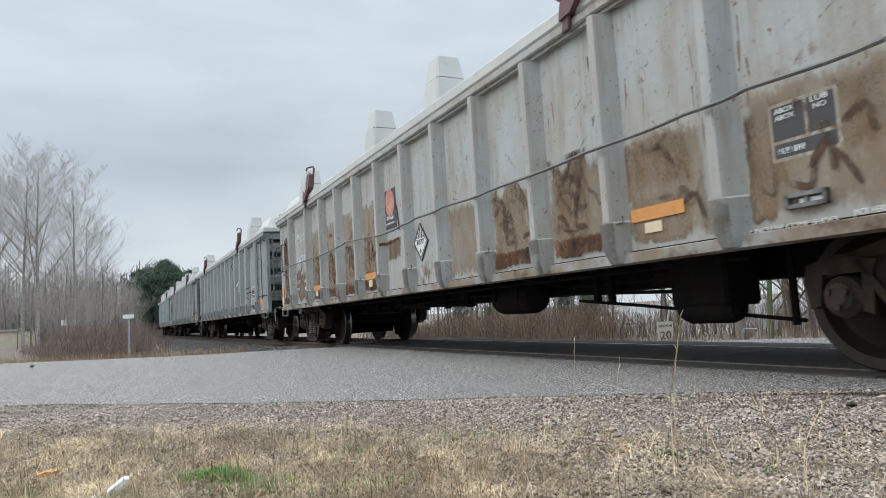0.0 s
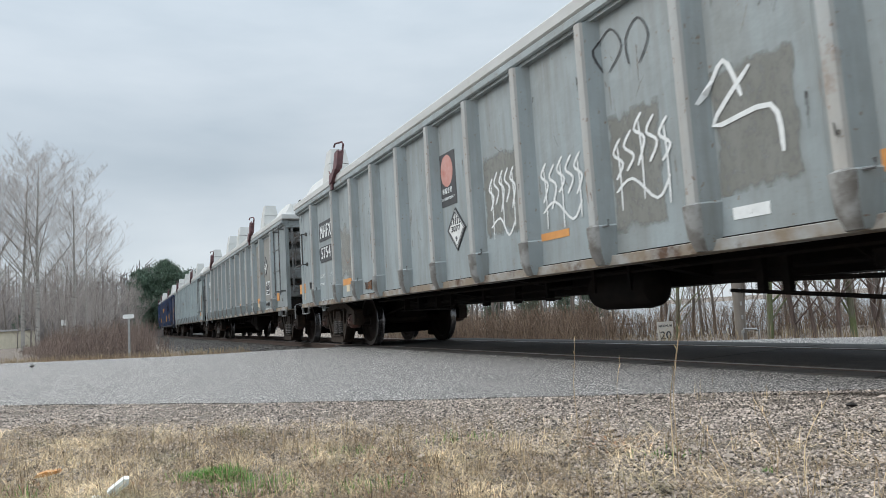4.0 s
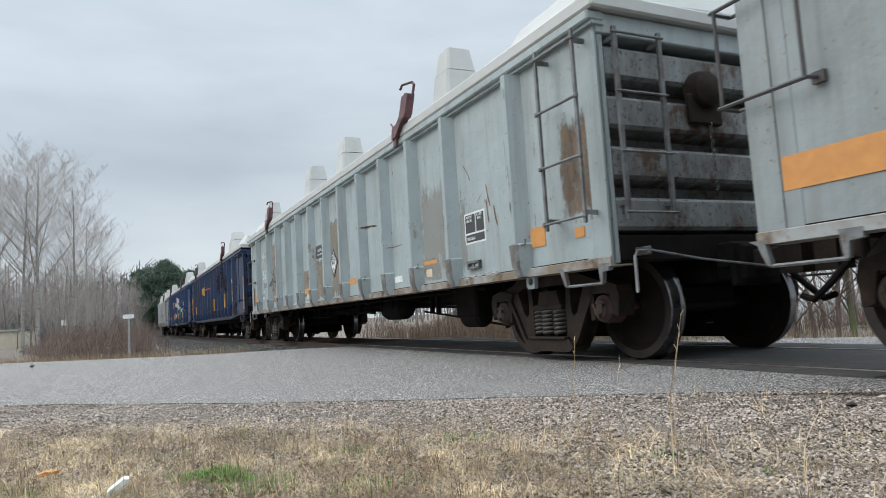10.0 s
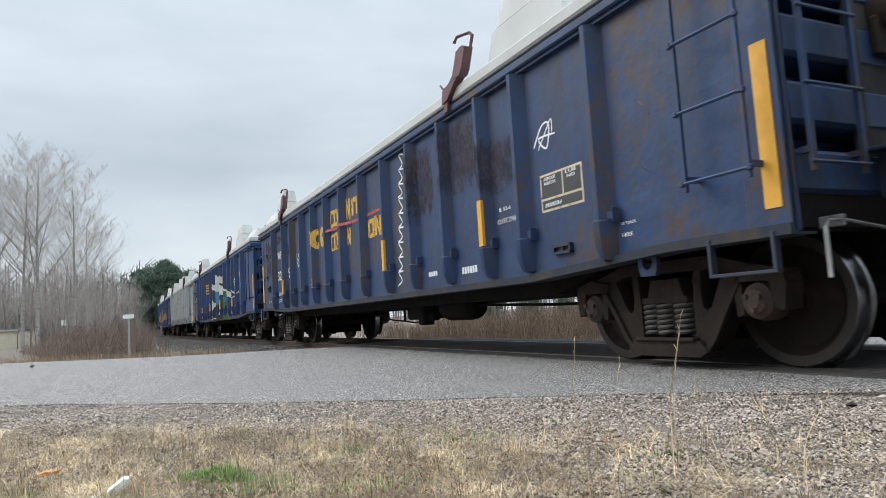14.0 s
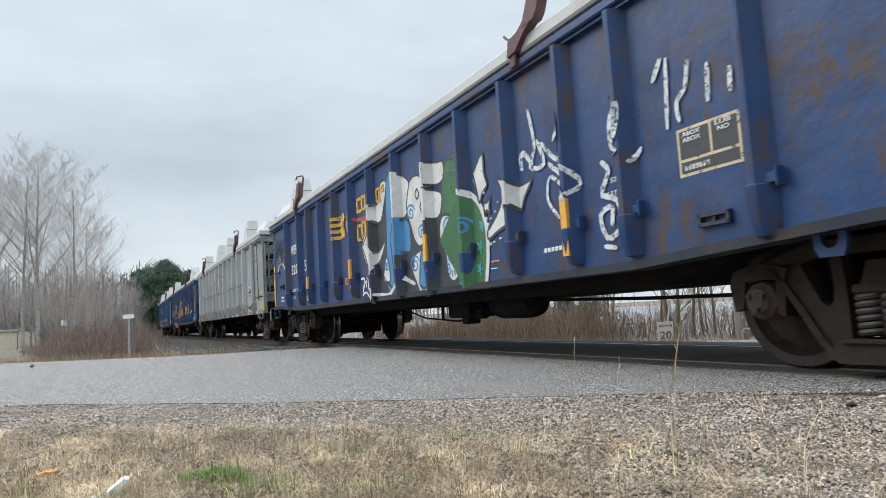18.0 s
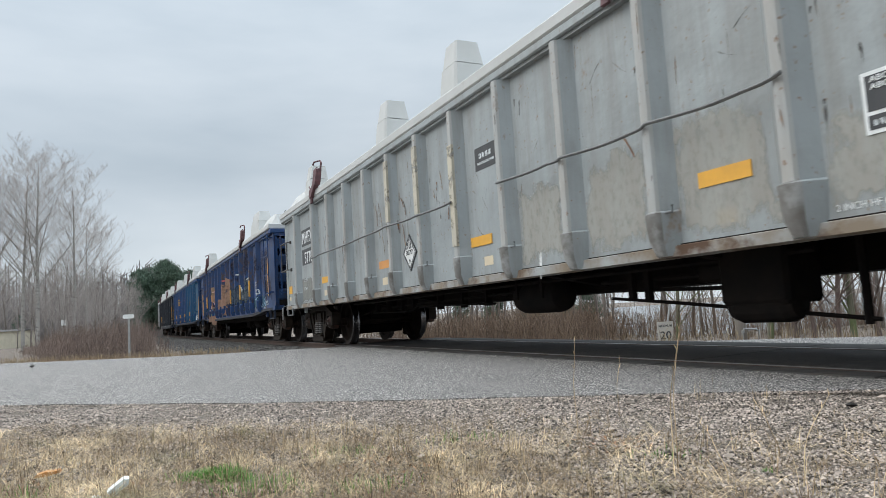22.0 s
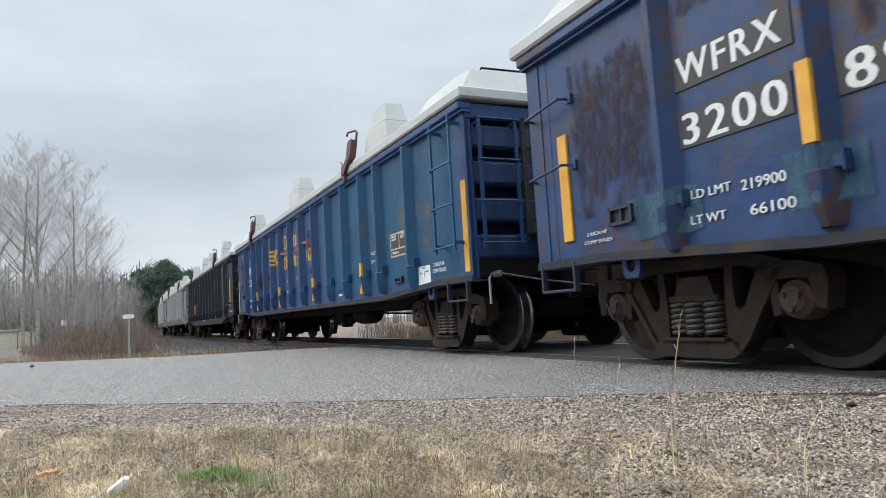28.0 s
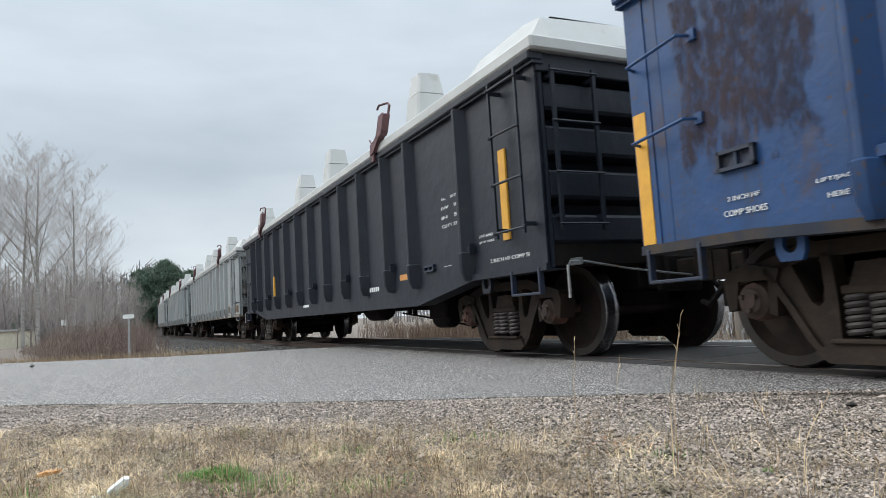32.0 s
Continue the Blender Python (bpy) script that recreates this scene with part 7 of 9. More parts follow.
blob("F", "dark_paint", [(8.17, 0.89), (8.16, 1.42), (8.47, 1.92), (8.92, 1.98), (9.43, 1.95), (9.81, 1.99), (9.99, 1.72), (10.36, 1.72), (10.52, 1.4), (10.53, 1.04), (10.37, 0.86), (9.59, 0.83)])
blob("F", "dark_paint", [(7.5, 0.98), (7.62, 1.5), (7.75, 2.1), (7.95, 2.25), (8.2, 1.95), (8.25, 1.2), (8.3, 0.98)])
blob("F", "graffiti_blue", [(8.12, 1.05), (8.2, 2.0), (8.28, 2.6), (8.62, 2.62), (8.66, 1.9), (8.62, 1.0), (8.35, 0.96)])
blob("F", "graffiti_white", [(8.61, 1.94), (8.67, 2.55), (8.9, 2.53), (9.15, 2.35), (9.06, 2.0), (8.77, 1.88)])
blob("F", "graffiti_white", [(9.16, 2.38), (9.29, 2.43), (9.49, 2.4), (9.63, 2.26), (9.62, 2.09), (9.48, 1.99), (9.57, 1.82), (9.66, 1.62), (9.45, 1.45), (9.26, 1.53), (9.12, 1.78), (9.02, 2.01), (9.06, 2.2)])
blob("F", "graffiti_white", [(9.68, 2.24), (9.7, 2.49), (9.81, 2.5), (10.08, 2.45), (10.24, 2.42), (10.23, 2.22), (10.04, 2.16)])
blob("F", "graffiti_white", [(9.65, 1.83), (9.67, 2.15), (10.03, 2.09), (10.16, 2.0), (10.09, 1.79), (9.92, 1.74)])
blob("F", "graffiti_white", [(10.04, 1.41), (10.04, 1.62), (10.15, 1.75), (10.36, 1.72), (10.47, 1.61), (10.46, 1.41), (10.39, 1.3), (10.51, 1.12), (10.5, 0.98), (10.34, 0.91), (10.21, 1.02), (10.18, 1.25)])
blob("F", "graffiti_white", [(9.12, 1.11), (9.19, 1.32), (9.36, 1.39), (9.66, 1.39), (9.73, 1.1), (9.67, 0.8), (9.36, 0.82), (9.24, 0.95)])
blob("F", "graffiti_blue", [(8.65, 1.48), (8.68, 1.9), (9.04, 1.85), (9.11, 1.58), (9.03, 1.41)])
blob("F", "graffiti_blue", [(9.32, 0.94), (9.44, 1.38), (9.62, 1.32), (9.54, 0.9)])
blob("F", "graffiti_white", [(7.27, 2.37), (7.87, 1.99), (8.13, 2.22), (8.27, 2.56), (8.01, 2.58), (7.85, 2.29)])
blob("F", "graffiti_white", [(7.03, 1.71), (7.51, 1.94), (7.74, 1.54), (8.12, 1.68), (7.97, 1.48), (7.7, 1.25), (7.71, 0.83), (7.39, 0.82), (7.29, 1.36)])
blob("F", "graffiti_blue", [(8.33, 1.67), (8.48, 1.97), (8.62, 1.89), (8.65, 0.98), (8.5, 0.97), (8.39, 1.33)])
blob("F", "graffiti_white", [(7.99, 1.16), (8.12, 1.43), (8.23, 1.3), (8.25, 1.07), (8.09, 1.06)])
stroke("F", "graffiti_white", 0.06, [(8.74, 1.28), (8.85, 1.07), (9.18, 0.96)])
stroke("F", "graffiti_white", 0.06, [(7.72, 0.89), (8.17, 0.86), (8.5, 1.0), (8.72, 0.79)])
stroke("F", "graffiti_blue", 0.03, [(10.29, 1.56), (10.27, 1.56), (10.26, 1.57), (10.25, 1.59), (10.26, 1.61), (10.28, 1.63), (10.32, 1.63), (10.35, 1.61), (10.37, 1.57), (10.37, 1.53), (10.35, 1.5), (10.3, 1.48), (10.24, 1.5), (10.19, 1.54), (10.17, 1.59), (10.18, 1.65), (10.24, 1.7), (10.31, 1.7), (10.39, 1.67), (10.44, 1.61)])
stroke("F", "graffiti_blue", 0.03, [(9.21, 1.2), (9.19, 1.2), (9.18, 1.21), (9.17, 1.23), (9.18, 1.25), (9.2, 1.26), (9.24, 1.27), (9.27, 1.25), (9.29, 1.22), (9.29, 1.19), (9.27, 1.16), (9.22, 1.14), (9.16, 1.15), (9.11, 1.18), (9.09, 1.23), (9.1, 1.28), (9.15, 1.32), (9.23, 1.33), (9.31, 1.31), (9.36, 1.25)])
stroke("F", "graffiti_blue", 0.03, [(9.16, 1.93), (9.14, 1.93), (9.13, 1.94), (9.12, 1.96), (9.13, 1.98), (9.15, 1.99), (9.18, 1.99), (9.21, 1.97), (9.23, 1.94), (9.23, 1.91), (9.21, 1.88), (9.16, 1.87), (9.11, 1.89), (9.06, 1.92), (9.04, 1.97), (9.05, 2.02), (9.1, 2.05), (9.17, 2.05), (9.25, 2.02), (9.3, 1.96)])
stroke("F", "graffiti_blue", 0.03, [(9.5, 1.61), (9.49, 1.61), (9.48, 1.62), (9.47, 1.64), (9.48, 1.65), (9.5, 1.66), (9.53, 1.66), (9.56, 1.65), (9.57, 1.62), (9.57, 1.59), (9.55, 1.57), (9.51, 1.56), (9.46, 1.57), (9.42, 1.6), (9.4, 1.64), (9.41, 1.69), (9.46, 1.72), (9.52, 1.72), (9.59, 1.7), (9.63, 1.65)])
stroke("F", "graffiti_blue", 0.03, [(10.84, 1.51), (10.83, 1.51), (10.82, 1.52), (10.82, 1.53), (10.82, 1.55), (10.84, 1.56), (10.86, 1.56), (10.88, 1.54), (10.89, 1.52), (10.89, 1.49), (10.88, 1.46), (10.85, 1.45), (10.81, 1.46), (10.78, 1.49), (10.76, 1.53), (10.77, 1.58), (10.81, 1.61), (10.86, 1.61), (10.9, 1.59), (10.94, 1.54)])
stroke("F", "graffiti_blue", 0.03, [(8.14, 1.27), (8.13, 1.27), (8.12, 1.28), (8.11, 1.29), (8.12, 1.3), (8.13, 1.31), (8.15, 1.31), (8.17, 1.3), (8.19, 1.28), (8.19, 1.26), (8.17, 1.25), (8.14, 1.24), (8.11, 1.24), (8.08, 1.26), (8.06, 1.29), (8.07, 1.31), (8.1, 1.33), (8.15, 1.34), (8.2, 1.33), (8.23, 1.3)])
stroke("F", "dark_paint", 0.03, [(9.41, 2.24), (9.34, 2.18), (9.39, 2.1), (9.46, 2.15), (9.41, 2.24)])
stroke("F", "graffiti_blue", 0.03, [(10.41, 1.07), (10.47, 1.02)])
stroke("F", "graffiti_blue", 0.03, [(10.38, 1.05), (10.41, 0.98)])
stroke("F", "graffiti_blue", 0.03, [(10.34, 1.05), (10.33, 0.97)])
stroke("F", "graffiti_blue", 0.03, [(10.31, 1.06), (10.25, 1.0)])
stroke("F", "graffiti_blue", 0.03, [(10.29, 1.09), (10.21, 1.06)])
stroke("F", "graffiti_blue", 0.03, [(10.28, 1.12), (10.2, 1.14)])
stroke("F", "graffiti_blue", 0.03, [(10.3, 1.15), (10.24, 1.21)])
stroke("F", "graffiti_teal", 0.03, [(10.25, 1.33), (10.34, 1.31)])
stroke("F", "graffiti_teal", 0.03, [(10.25, 1.33), (10.27, 1.24)])
stroke("F", "graffiti_teal", 0.03, [(10.25, 1.33), (10.17, 1.29)])
stroke("F", "graffiti_teal", 0.03, [(10.25, 1.33), (10.18, 1.39)])
stroke("F", "graffiti_teal", 0.03, [(10.25, 1.33), (10.29, 1.41)])
stroke("F", "graffiti_teal", 0.03, [(10.61, 1.26), (10.69, 1.25)])
stroke("F", "graffiti_teal", 0.03, [(10.61, 1.26), (10.62, 1.18)])
stroke("F", "graffiti_teal", 0.03, [(10.61, 1.26), (10.53, 1.22)])
stroke("F", "graffiti_teal", 0.03, [(10.61, 1.26), (10.55, 1.32)])
stroke("F", "graffiti_teal", 0.03, [(10.61, 1.26), (10.64, 1.34)])
stroke("F", "graffiti_teal", 0.03, [(11.14, 1.48), (11.2, 1.47)])
stroke("F", "graffiti_teal", 0.03, [(11.14, 1.48), (11.15, 1.41)])
stroke("F", "graffiti_teal", 0.03, [(11.14, 1.48), (11.08, 1.45)])
stroke("F", "graffiti_teal", 0.03, [(11.14, 1.48), (11.09, 1.54)])
stroke("F", "graffiti_teal", 0.03, [(11.14, 1.48), (11.17, 1.55)])
stroke("F", "graffiti_teal", 0.03, [(11.07, 1.25), (11.13, 1.24)])
stroke("F", "graffiti_teal", 0.03, [(11.07, 1.25), (11.08, 1.17)])
stroke("F", "graffiti_teal", 0.03, [(11.07, 1.25), (11.0, 1.22)])
stroke("F", "graffiti_teal", 0.03, [(11.07, 1.25), (11.01, 1.31)])
stroke("F", "graffiti_teal", 0.03, [(11.07, 1.25), (11.1, 1.32)])
stroke("F", "graffiti_teal", 0.03, [(11.03, 1.01), (11.1, 1.0)])
stroke("F", "graffiti_teal", 0.03, [(11.03, 1.01), (11.05, 0.93)])
stroke("F", "graffiti_teal", 0.03, [(11.03, 1.01), (10.97, 0.97)])
stroke("F", "graffiti_teal", 0.03, [(11.03, 1.01), (10.98, 1.06)])
stroke("F", "graffiti_teal", 0.03, [(11.03, 1.01), (11.06, 1.08)])
stroke("F", "graffiti_teal", 0.03, [(10.62, 0.91), (10.7, 0.9)])
stroke("F", "graffiti_teal", 0.03, [(10.62, 0.91), (10.63, 0.83)])
stroke("F", "graffiti_teal", 0.03, [(10.62, 0.91), (10.54, 0.87)])
stroke("F", "graffiti_teal", 0.03, [(10.62, 0.91), (10.55, 0.97)])
stroke("F", "graffiti_teal", 0.03, [(10.62, 0.91), (10.65, 0.99)])
stroke("F", "graffiti_white", 0.07, [(10.72, 1.96), (10.91, 1.88), (11.12, 1.72), (11.24, 1.46), (11.24, 1.18), (11.2, 0.98), (11.14, 0.78)])
blob("F", "graffiti_white", [(11.01, 2.09), (11.24, 2.28), (11.26, 2.05), (11.31, 1.91), (11.19, 1.83), (11.12, 1.74), (11.06, 1.94)])
blob("F", "graffiti_white", [(11.26, 1.4), (11.43, 1.51), (11.56, 1.63), (11.61, 1.76), (11.54, 1.92), (11.71, 1.87), (11.86, 1.84), (11.97, 1.77), (12.18, 1.78), (12.05, 1.64), (11.97, 1.52), (11.86, 1.6), (11.75, 1.54), (11.67, 1.42), (11.49, 1.37), (11.28, 1.31)])
blob("F", "graffiti_white", [(11.21, 1.73), (11.29, 1.72), (11.36, 1.77), (11.33, 1.66), (11.34, 1.59), (11.26, 1.63), (11.23, 1.57)])
patch("F", "graffiti_white", 11.21, 11.24, 1.82, 1.85)
patch("F", "graffiti_white", 11.5, 11.53, 1.67, 1.69)
patch("F", "graffiti_white", 11.43, 11.46, 1.58, 1.6)
patch("F", "graffiti_white", 11.23, 11.27, 1.53, 1.56)
patch("F", "graffiti_white", 11.27, 11.3, 1.46, 1.49)
patch("F", "graffiti_white", 11.33, 11.36, 1.52, 1.54)
patch("F", "graffiti_white", 11.5, 11.54, 1.28, 1.3)
patch("F", "graffiti_white", 11.37, 11.41, 1.26, 1.28)
patch("F", "graffiti_white", 11.29, 11.33, 1.24, 1.27)
stroke("F", "graffiti_white", 0.05, [(11.68, 1.37), (11.64, 1.06)])
patch("F", "yellow", 9.74, 9.94, 1.07, 1.56, y=-1.606)
bars("F", 5, 11.31, 11.47, 1.05, 1.07, "orange")
bars("F", 5, 11.29, 11.41, 0.98, 0.99, "white")
stroke("F", "white_worn", 0.06, [(12.04, 1.9), (12.02, 2.04), (12.1, 2.06), (12.23, 1.92)])
stroke("F", "white_worn", 0.05, [(12.2, 2.49), (12.28, 2.11), (12.18, 1.91), (12.42, 1.89), (12.32, 2.15)])
stroke("F", "white_worn", 0.05, [(12.57, 2.07), (12.78, 2.26), (12.77, 1.93), (12.61, 1.89), (12.38, 2.11)])
stroke("F", "white_worn", 0.05, [(12.48, 1.88), (12.71, 1.69), (12.85, 1.43)])
stroke("F", "white_worn", 0.04, [(12.6, 1.34), (12.44, 1.54), (12.5, 1.74), (12.67, 1.62), (12.62, 1.5)])
stroke("F", "white_worn", 0.04, [(12.81, 1.79), (12.95, 1.59), (12.74, 1.46)])
stroke("F", "white_worn", 0.05, [(13.53, 2.18), (13.39, 2.05), (13.39, 1.8), (13.55, 1.84), (13.59, 2.12)])
stroke("F", "white_worn", 0.04, [(13.58, 1.74), (13.46, 1.67), (13.47, 1.56)])
stroke("F", "white_worn", 0.05, [(13.23, 1.72), (13.32, 1.62), (13.22, 1.45), (13.4, 1.36), (13.42, 1.15), (13.25, 1.07), (13.18, 1.27), (13.33, 1.32), (13.31, 1.16)])
stroke("F", "white_worn", 0.04, [(13.19, 1.01), (13.35, 0.98)])
stroke("F", "white_worn", 0.04, [(13.63, 1.62), (13.73, 1.72)])
stroke("F", "white_worn", 0.05, [(13.9, 2.17), (14.0, 2.33)])
stroke("F", "white_worn", 0.04, [(14.05, 2.31), (14.01, 1.78)])
stroke("F", "white_worn", 0.04, [(14.25, 2.22), (14.21, 2.04), (14.12, 1.95), (14.13, 1.8)])
stroke("F", "white_worn", 0.04, [(14.42, 2.14), (14.4, 1.87)])
stroke("F", "white_worn", 0.04, [(14.6, 2.05), (14.59, 1.88)])
logo("F", 5.54, 6.56, 1.97, 2.44)
block_letter("F", "G", 6.87, 7.1, 2.29, 2.55, "yellow")
block_letter("F", "O", 7.11, 7.34, 2.3, 2.56, "yellow")
block_letter("F", "N", 7.42, 7.57, 2.3, 2.55, "yellow")
block_letter("F", "D", 7.83, 8.01, 2.31, 2.54, "yellow")
block_letter("F", "O", 8.06, 8.19, 2.44, 2.55, "yellow")
block_letter("F", "C", 6.85, 7.05, 1.82, 2.1, "yellow")
block_letter("F", "O", 7.08, 7.31, 1.86, 2.14, "yellow")
block_letter("F", "N", 7.4, 7.55, 1.88, 2.13, "yellow")
stroke("F", "red", 0.06, [(6.54, 2.25), (7.15, 2.17), (7.71, 2.25)])
patch("F", "orange_plate", 6.07, 6.46, 1.14, 1.26)
stencil("F", "3077", 6.1, 6.45, 1.16, 1.24, "black")
patch("F", "yellow", 6.6, 6.83, 1.05, 1.54, y=-1.606)
stroke("F", "white", 0.035, [(6.94, 1.18), (7.12, 1.17), (7.03, 0.95), (7.07, 1.07), (7.21, 1.14)])
stroke("F", "white", 0.03, [(7.25, 1.2), (7.19, 1.02)])
stroke("F", "white", 0.03, [(7.32, 1.25), (7.3, 1.0), (7.38, 1.03), (7.33, 1.12)])
stroke("F", "white", 0.03, [(7.46, 1.1), (7.5, 0.98), (7.56, 1.11)])
stroke("F", "white", 0.03, [(6.99, 0.91), (7.19, 0.95), (7.35, 0.83)])
patch("F", "black", 1.97, 2.89, 2.08, 2.31)
patch("F", "black", 1.96, 2.88, 1.62, 1.86)
patch("F", "black", 3.2, 3.63, 1.62, 1.87)
stencil("F", "WFRX", 2.02, 2.86, 2.08, 2.3, "white")
stencil("F", "3200", 2.02, 2.85, 1.63, 1.85, "white")
stencil("F", "55", 3.23, 3.6, 1.62, 1.86, "white")
stencil("F", "LD LMT", 2.03, 2.4, 1.24, 1.3, "white")
stencil("F", "220000", 2.45, 2.87, 1.23, 1.3, "white")
stencil("F", "LT WT", 2.02, 2.34, 1.06, 1.12, "white_worn")
stencil("F", "66000", 2.5, 2.86, 1.06, 1.13, "white")
patch("F", "yellow", 3.69, 3.89, 0.96, 1.46, y=-1.606)
patch("F", "yellow", -0.05, 0.23, 0.98, 1.99, y=-1.606)
stencil("F", "2 INCH HF", 0.8, 1.1, 1.13, 1.18, "white")
stencil("F", "COMP SHOES", 0.75, 1.13, 1.05, 1.09, "white")
bracket("F", 0.78, 1.1, 1.36, 1.47)
stroke("F", "white", 0.02, [(0.37, 1.96), (0.62, 2.19), (0.63, 1.95)])
stroke("F", "white", 0.02, [(0.7, 1.98), (0.76, 2.2), (0.88, 2.07), (0.78, 2.04), (0.9, 1.91)])
stroke("F", "white", 0.02, [(1.0, 2.16), (0.99, 1.96)])
stroke("F", "white", 0.02, [(1.16, 2.24), (1.16, 1.97)])
stroke("F", "graffiti_white", 0.06, [(0.5, 1.82), (0.73, 1.98), (1.04, 1.98), (1.3, 1.84), (1.43, 1.65), (1.46, 1.5)])
stroke("F", "sand", 0.025, [(1.24, 2.22), (1.54, 1.92)])
patch("F", "blue_brown", 0.29, 1.63, 1.97, 2.59, ragged=0.05)
poster("G", 9.66, 10.14, 2.1, 2.36)
patch("G", "cream_label", 9.73, 9.92, 1.03, 1.13)
patch("G", "cream_label", 12.96, 13.13, 1.02, 1.12)
placard("G", 7.65, 1.4)
patch("G", "orange", 6.39, 6.85, 1.27, 1.39)
patch("G", "cream_label", 6.51, 6.72, 1.02, 1.13)
stroke("G", "white", 0.04, [(10.85, 1.24), (10.81, 0.81)])
cable("G", [(2.82, 1.8), (3.41, 1.81), (6.0, 1.82), (7.11, 1.84), (8.23, 1.82), (9.29, 1.82)])
cable("G", [(10.35, 1.83), (11.25, 1.82), (11.46, 1.83), (12.29, 1.8), (12.53, 1.83), (13.3, 1.79), (13.66, 1.82)])
stencil("G", "2 INCH HF COMP SHOES", 13.8, 14.4, 0.97, 1.01, "white")
stroke("G", "rust_line", 0.015, [(12.12, 1.85), (12.21, 1.7), (12.24, 1.6)])
stroke("G", "rust_line", 0.015, [(12.75, 1.73), (12.84, 1.56), (12.92, 1.38)])
stroke("G", "rust_line", 0.02, [(11.81, 1.64), (11.87, 1.51), (11.95, 1.38)])
stroke("G", "rust_line", 0.015, [(10.62, 1.6), (10.68, 1.45)])
stroke("G", "rust_line", 0.02, [(10.78, 1.57), (10.88, 1.37)])
stroke("G", "rust_line", 0.015, [(13.06, 1.67), (13.09, 1.5)])
patch("G", "dust", 11.55, 12.35, 0.95, 1.75, ragged=0.03)
patch("G", "dust", 12.62, 13.5, 0.95, 1.78, ragged=0.04)
patch("G", "dust", 10.5, 11.3, 0.95, 1.7, ragged=0.04)
patch("G", "dust", 13.75, 14.9, 0.95, 1.5, ragged=0.04)
patch("G", "black", 1.57, 2.66, 2.17, 2.53)
patch("G", "black", 1.57, 2.68, 1.76, 2.1)
stencil("G", "MHFX", 1.63, 2.46, 2.23, 2.47, "white")
stencil("G", "5770", 1.79, 2.42, 1.79, 2.03, "white")
stencil("G", "LD LMT", 1.67, 2.01, 1.4, 1.47, "white_worn")
stencil("G", "219200", 2.33, 2.66, 1.38, 1.45, "white_worn")
stencil("G", "LT WT", 1.67, 1.93, 1.215, 1.28, "white_worn")
stencil("G", "66800", 2.38, 2.66, 1.19, 1.27, "white_worn")
stencil("G", "2 INCH HF COMP SHOES", 2.0, 2.62, 0.97, 1.01, "white_worn")
stencil("G", "JACK HERE", 1.6, 1.9, 0.965, 1.0, "white_worn")
patch("G", "yellow", 0.04, 0.5, 1.2, 1.38)
patch("G", "cream_label", 0.2, 0.38, 1.05, 1.13)
bracket("G", 0.89, 1.15, 1.23, 1.36)
patch("G", "primer", 1.4, 2.61, 0.9, 1.44, ragged=0.03)
patch("G", "yellow", 3.1, 3.56, 1.27, 1.39)
patch("G", "cream_label", 3.24, 3.42, 1.02, 1.13)
for u, z0, z1 in ((7.12, 1.9, 2.8), (8.2, 1.85, 2.75), (9.3, 1.3, 2.5)):
    patch("G", "cream_wear", u, u, z0, z1, y=0)
scratch = random.Random(31)
for u0, u1, n in ((3.0, 3.85, 4), (4.15, 4.9, 5), (5.2, 5.95, 7), (6.25, 7.0, 11), (7.3, 8.05, 9), (8.4, 9.15, 5)):
    for k in range(n):
        x, z = scratch.uniform(u0, u1 - 0.06), scratch.uniform(1.35, 2.1)
        lean, tall = scratch.uniform(-0.1, 0.05), scratch.uniform(0.1, 0.3)
        stroke("G", scratch.choice(("rust_line", "scratch_tan", "brush_dark")), scratch.uniform(0.008, 0.022), [(x, z), (x + lean * 0.3, z + tall * 0.5), (max(u0, x + lean), z + tall)])
patch("G", "yellow", 15.88, 16.39, 0.97, 1.17)
patch("G", "yellow", 15.89, 16.35, 1.38, 1.48)
data_panel("G", 14.02, 14.52, 1.35, 1.69, "white")
bracket("G", 14.11, 14.4, 1.02, 1.11)
patch("G", "yellow", 12.84, 13.28, 1.29, 1.4)
patch("G", "yellow", 9.46, 9.93, 1.26, 1.37)
patch("H", "blue_brown", 15.12, 15.76, 1.41, 1.74, ragged=0.08)
patch("H", "blue_brown", 13.87, 14.79, 2.1, 2.4, ragged=0.07)
patch("H", "teal_patch", 15.08, 15.26, 0.94, 1.31, ragged=0.03)
patch("H", "teal_patch", 13.87, 14.65, 0.96, 1.3, ragged=0.04)
patch("H", "grey_graffiti", 13.15, 13.49, 1.7, 2.04, ragged=0.03)
data_panel("H", 13.93, 14.58, 1.43, 1.78, "white")
patch("H", "yellow", 13.57, 13.76, 1.37, 1.86, y=-1.606)
patch("H", "yellow", 11.77, 11.98, 1.36, 1.83, y=-1.606)
patch("H", "yellow", 9.73, 9.98, 1.3, 1.79, y=-1.606)
stencil("H", "COMP SHOES", 15.37, 15.75, 1.05, 1.09, "white_worn")
stencil("H", "2 INCH HF", 15.4, 15.72, 1.11, 1.17, "white_worn")
bracket("H", 14.12, 14.35, 0.99, 1.05)
stroke("H", "white_worn", 0.04, [(12.9, 1.07), (12.67, 1.25), (12.85, 1.92), (13.27, 2.07), (13.49, 2.06), (13.56, 1.75), (13.37, 1.65), (13.23, 1.17)])
stroke("H", "white_worn", 0.04, [(12.09, 1.55), (12.29, 1.89), (12.58, 1.93), (12.7, 1.44), (12.4, 1.28), (12.13, 1.43)])
stroke("H", "white_worn", 0.04, [(10.78, 2.25), (11.25, 2.18), (11.34, 1.88), (11.86, 1.84), (11.86, 1.02), (11.41, 1.07), (11.28, 1.5)])
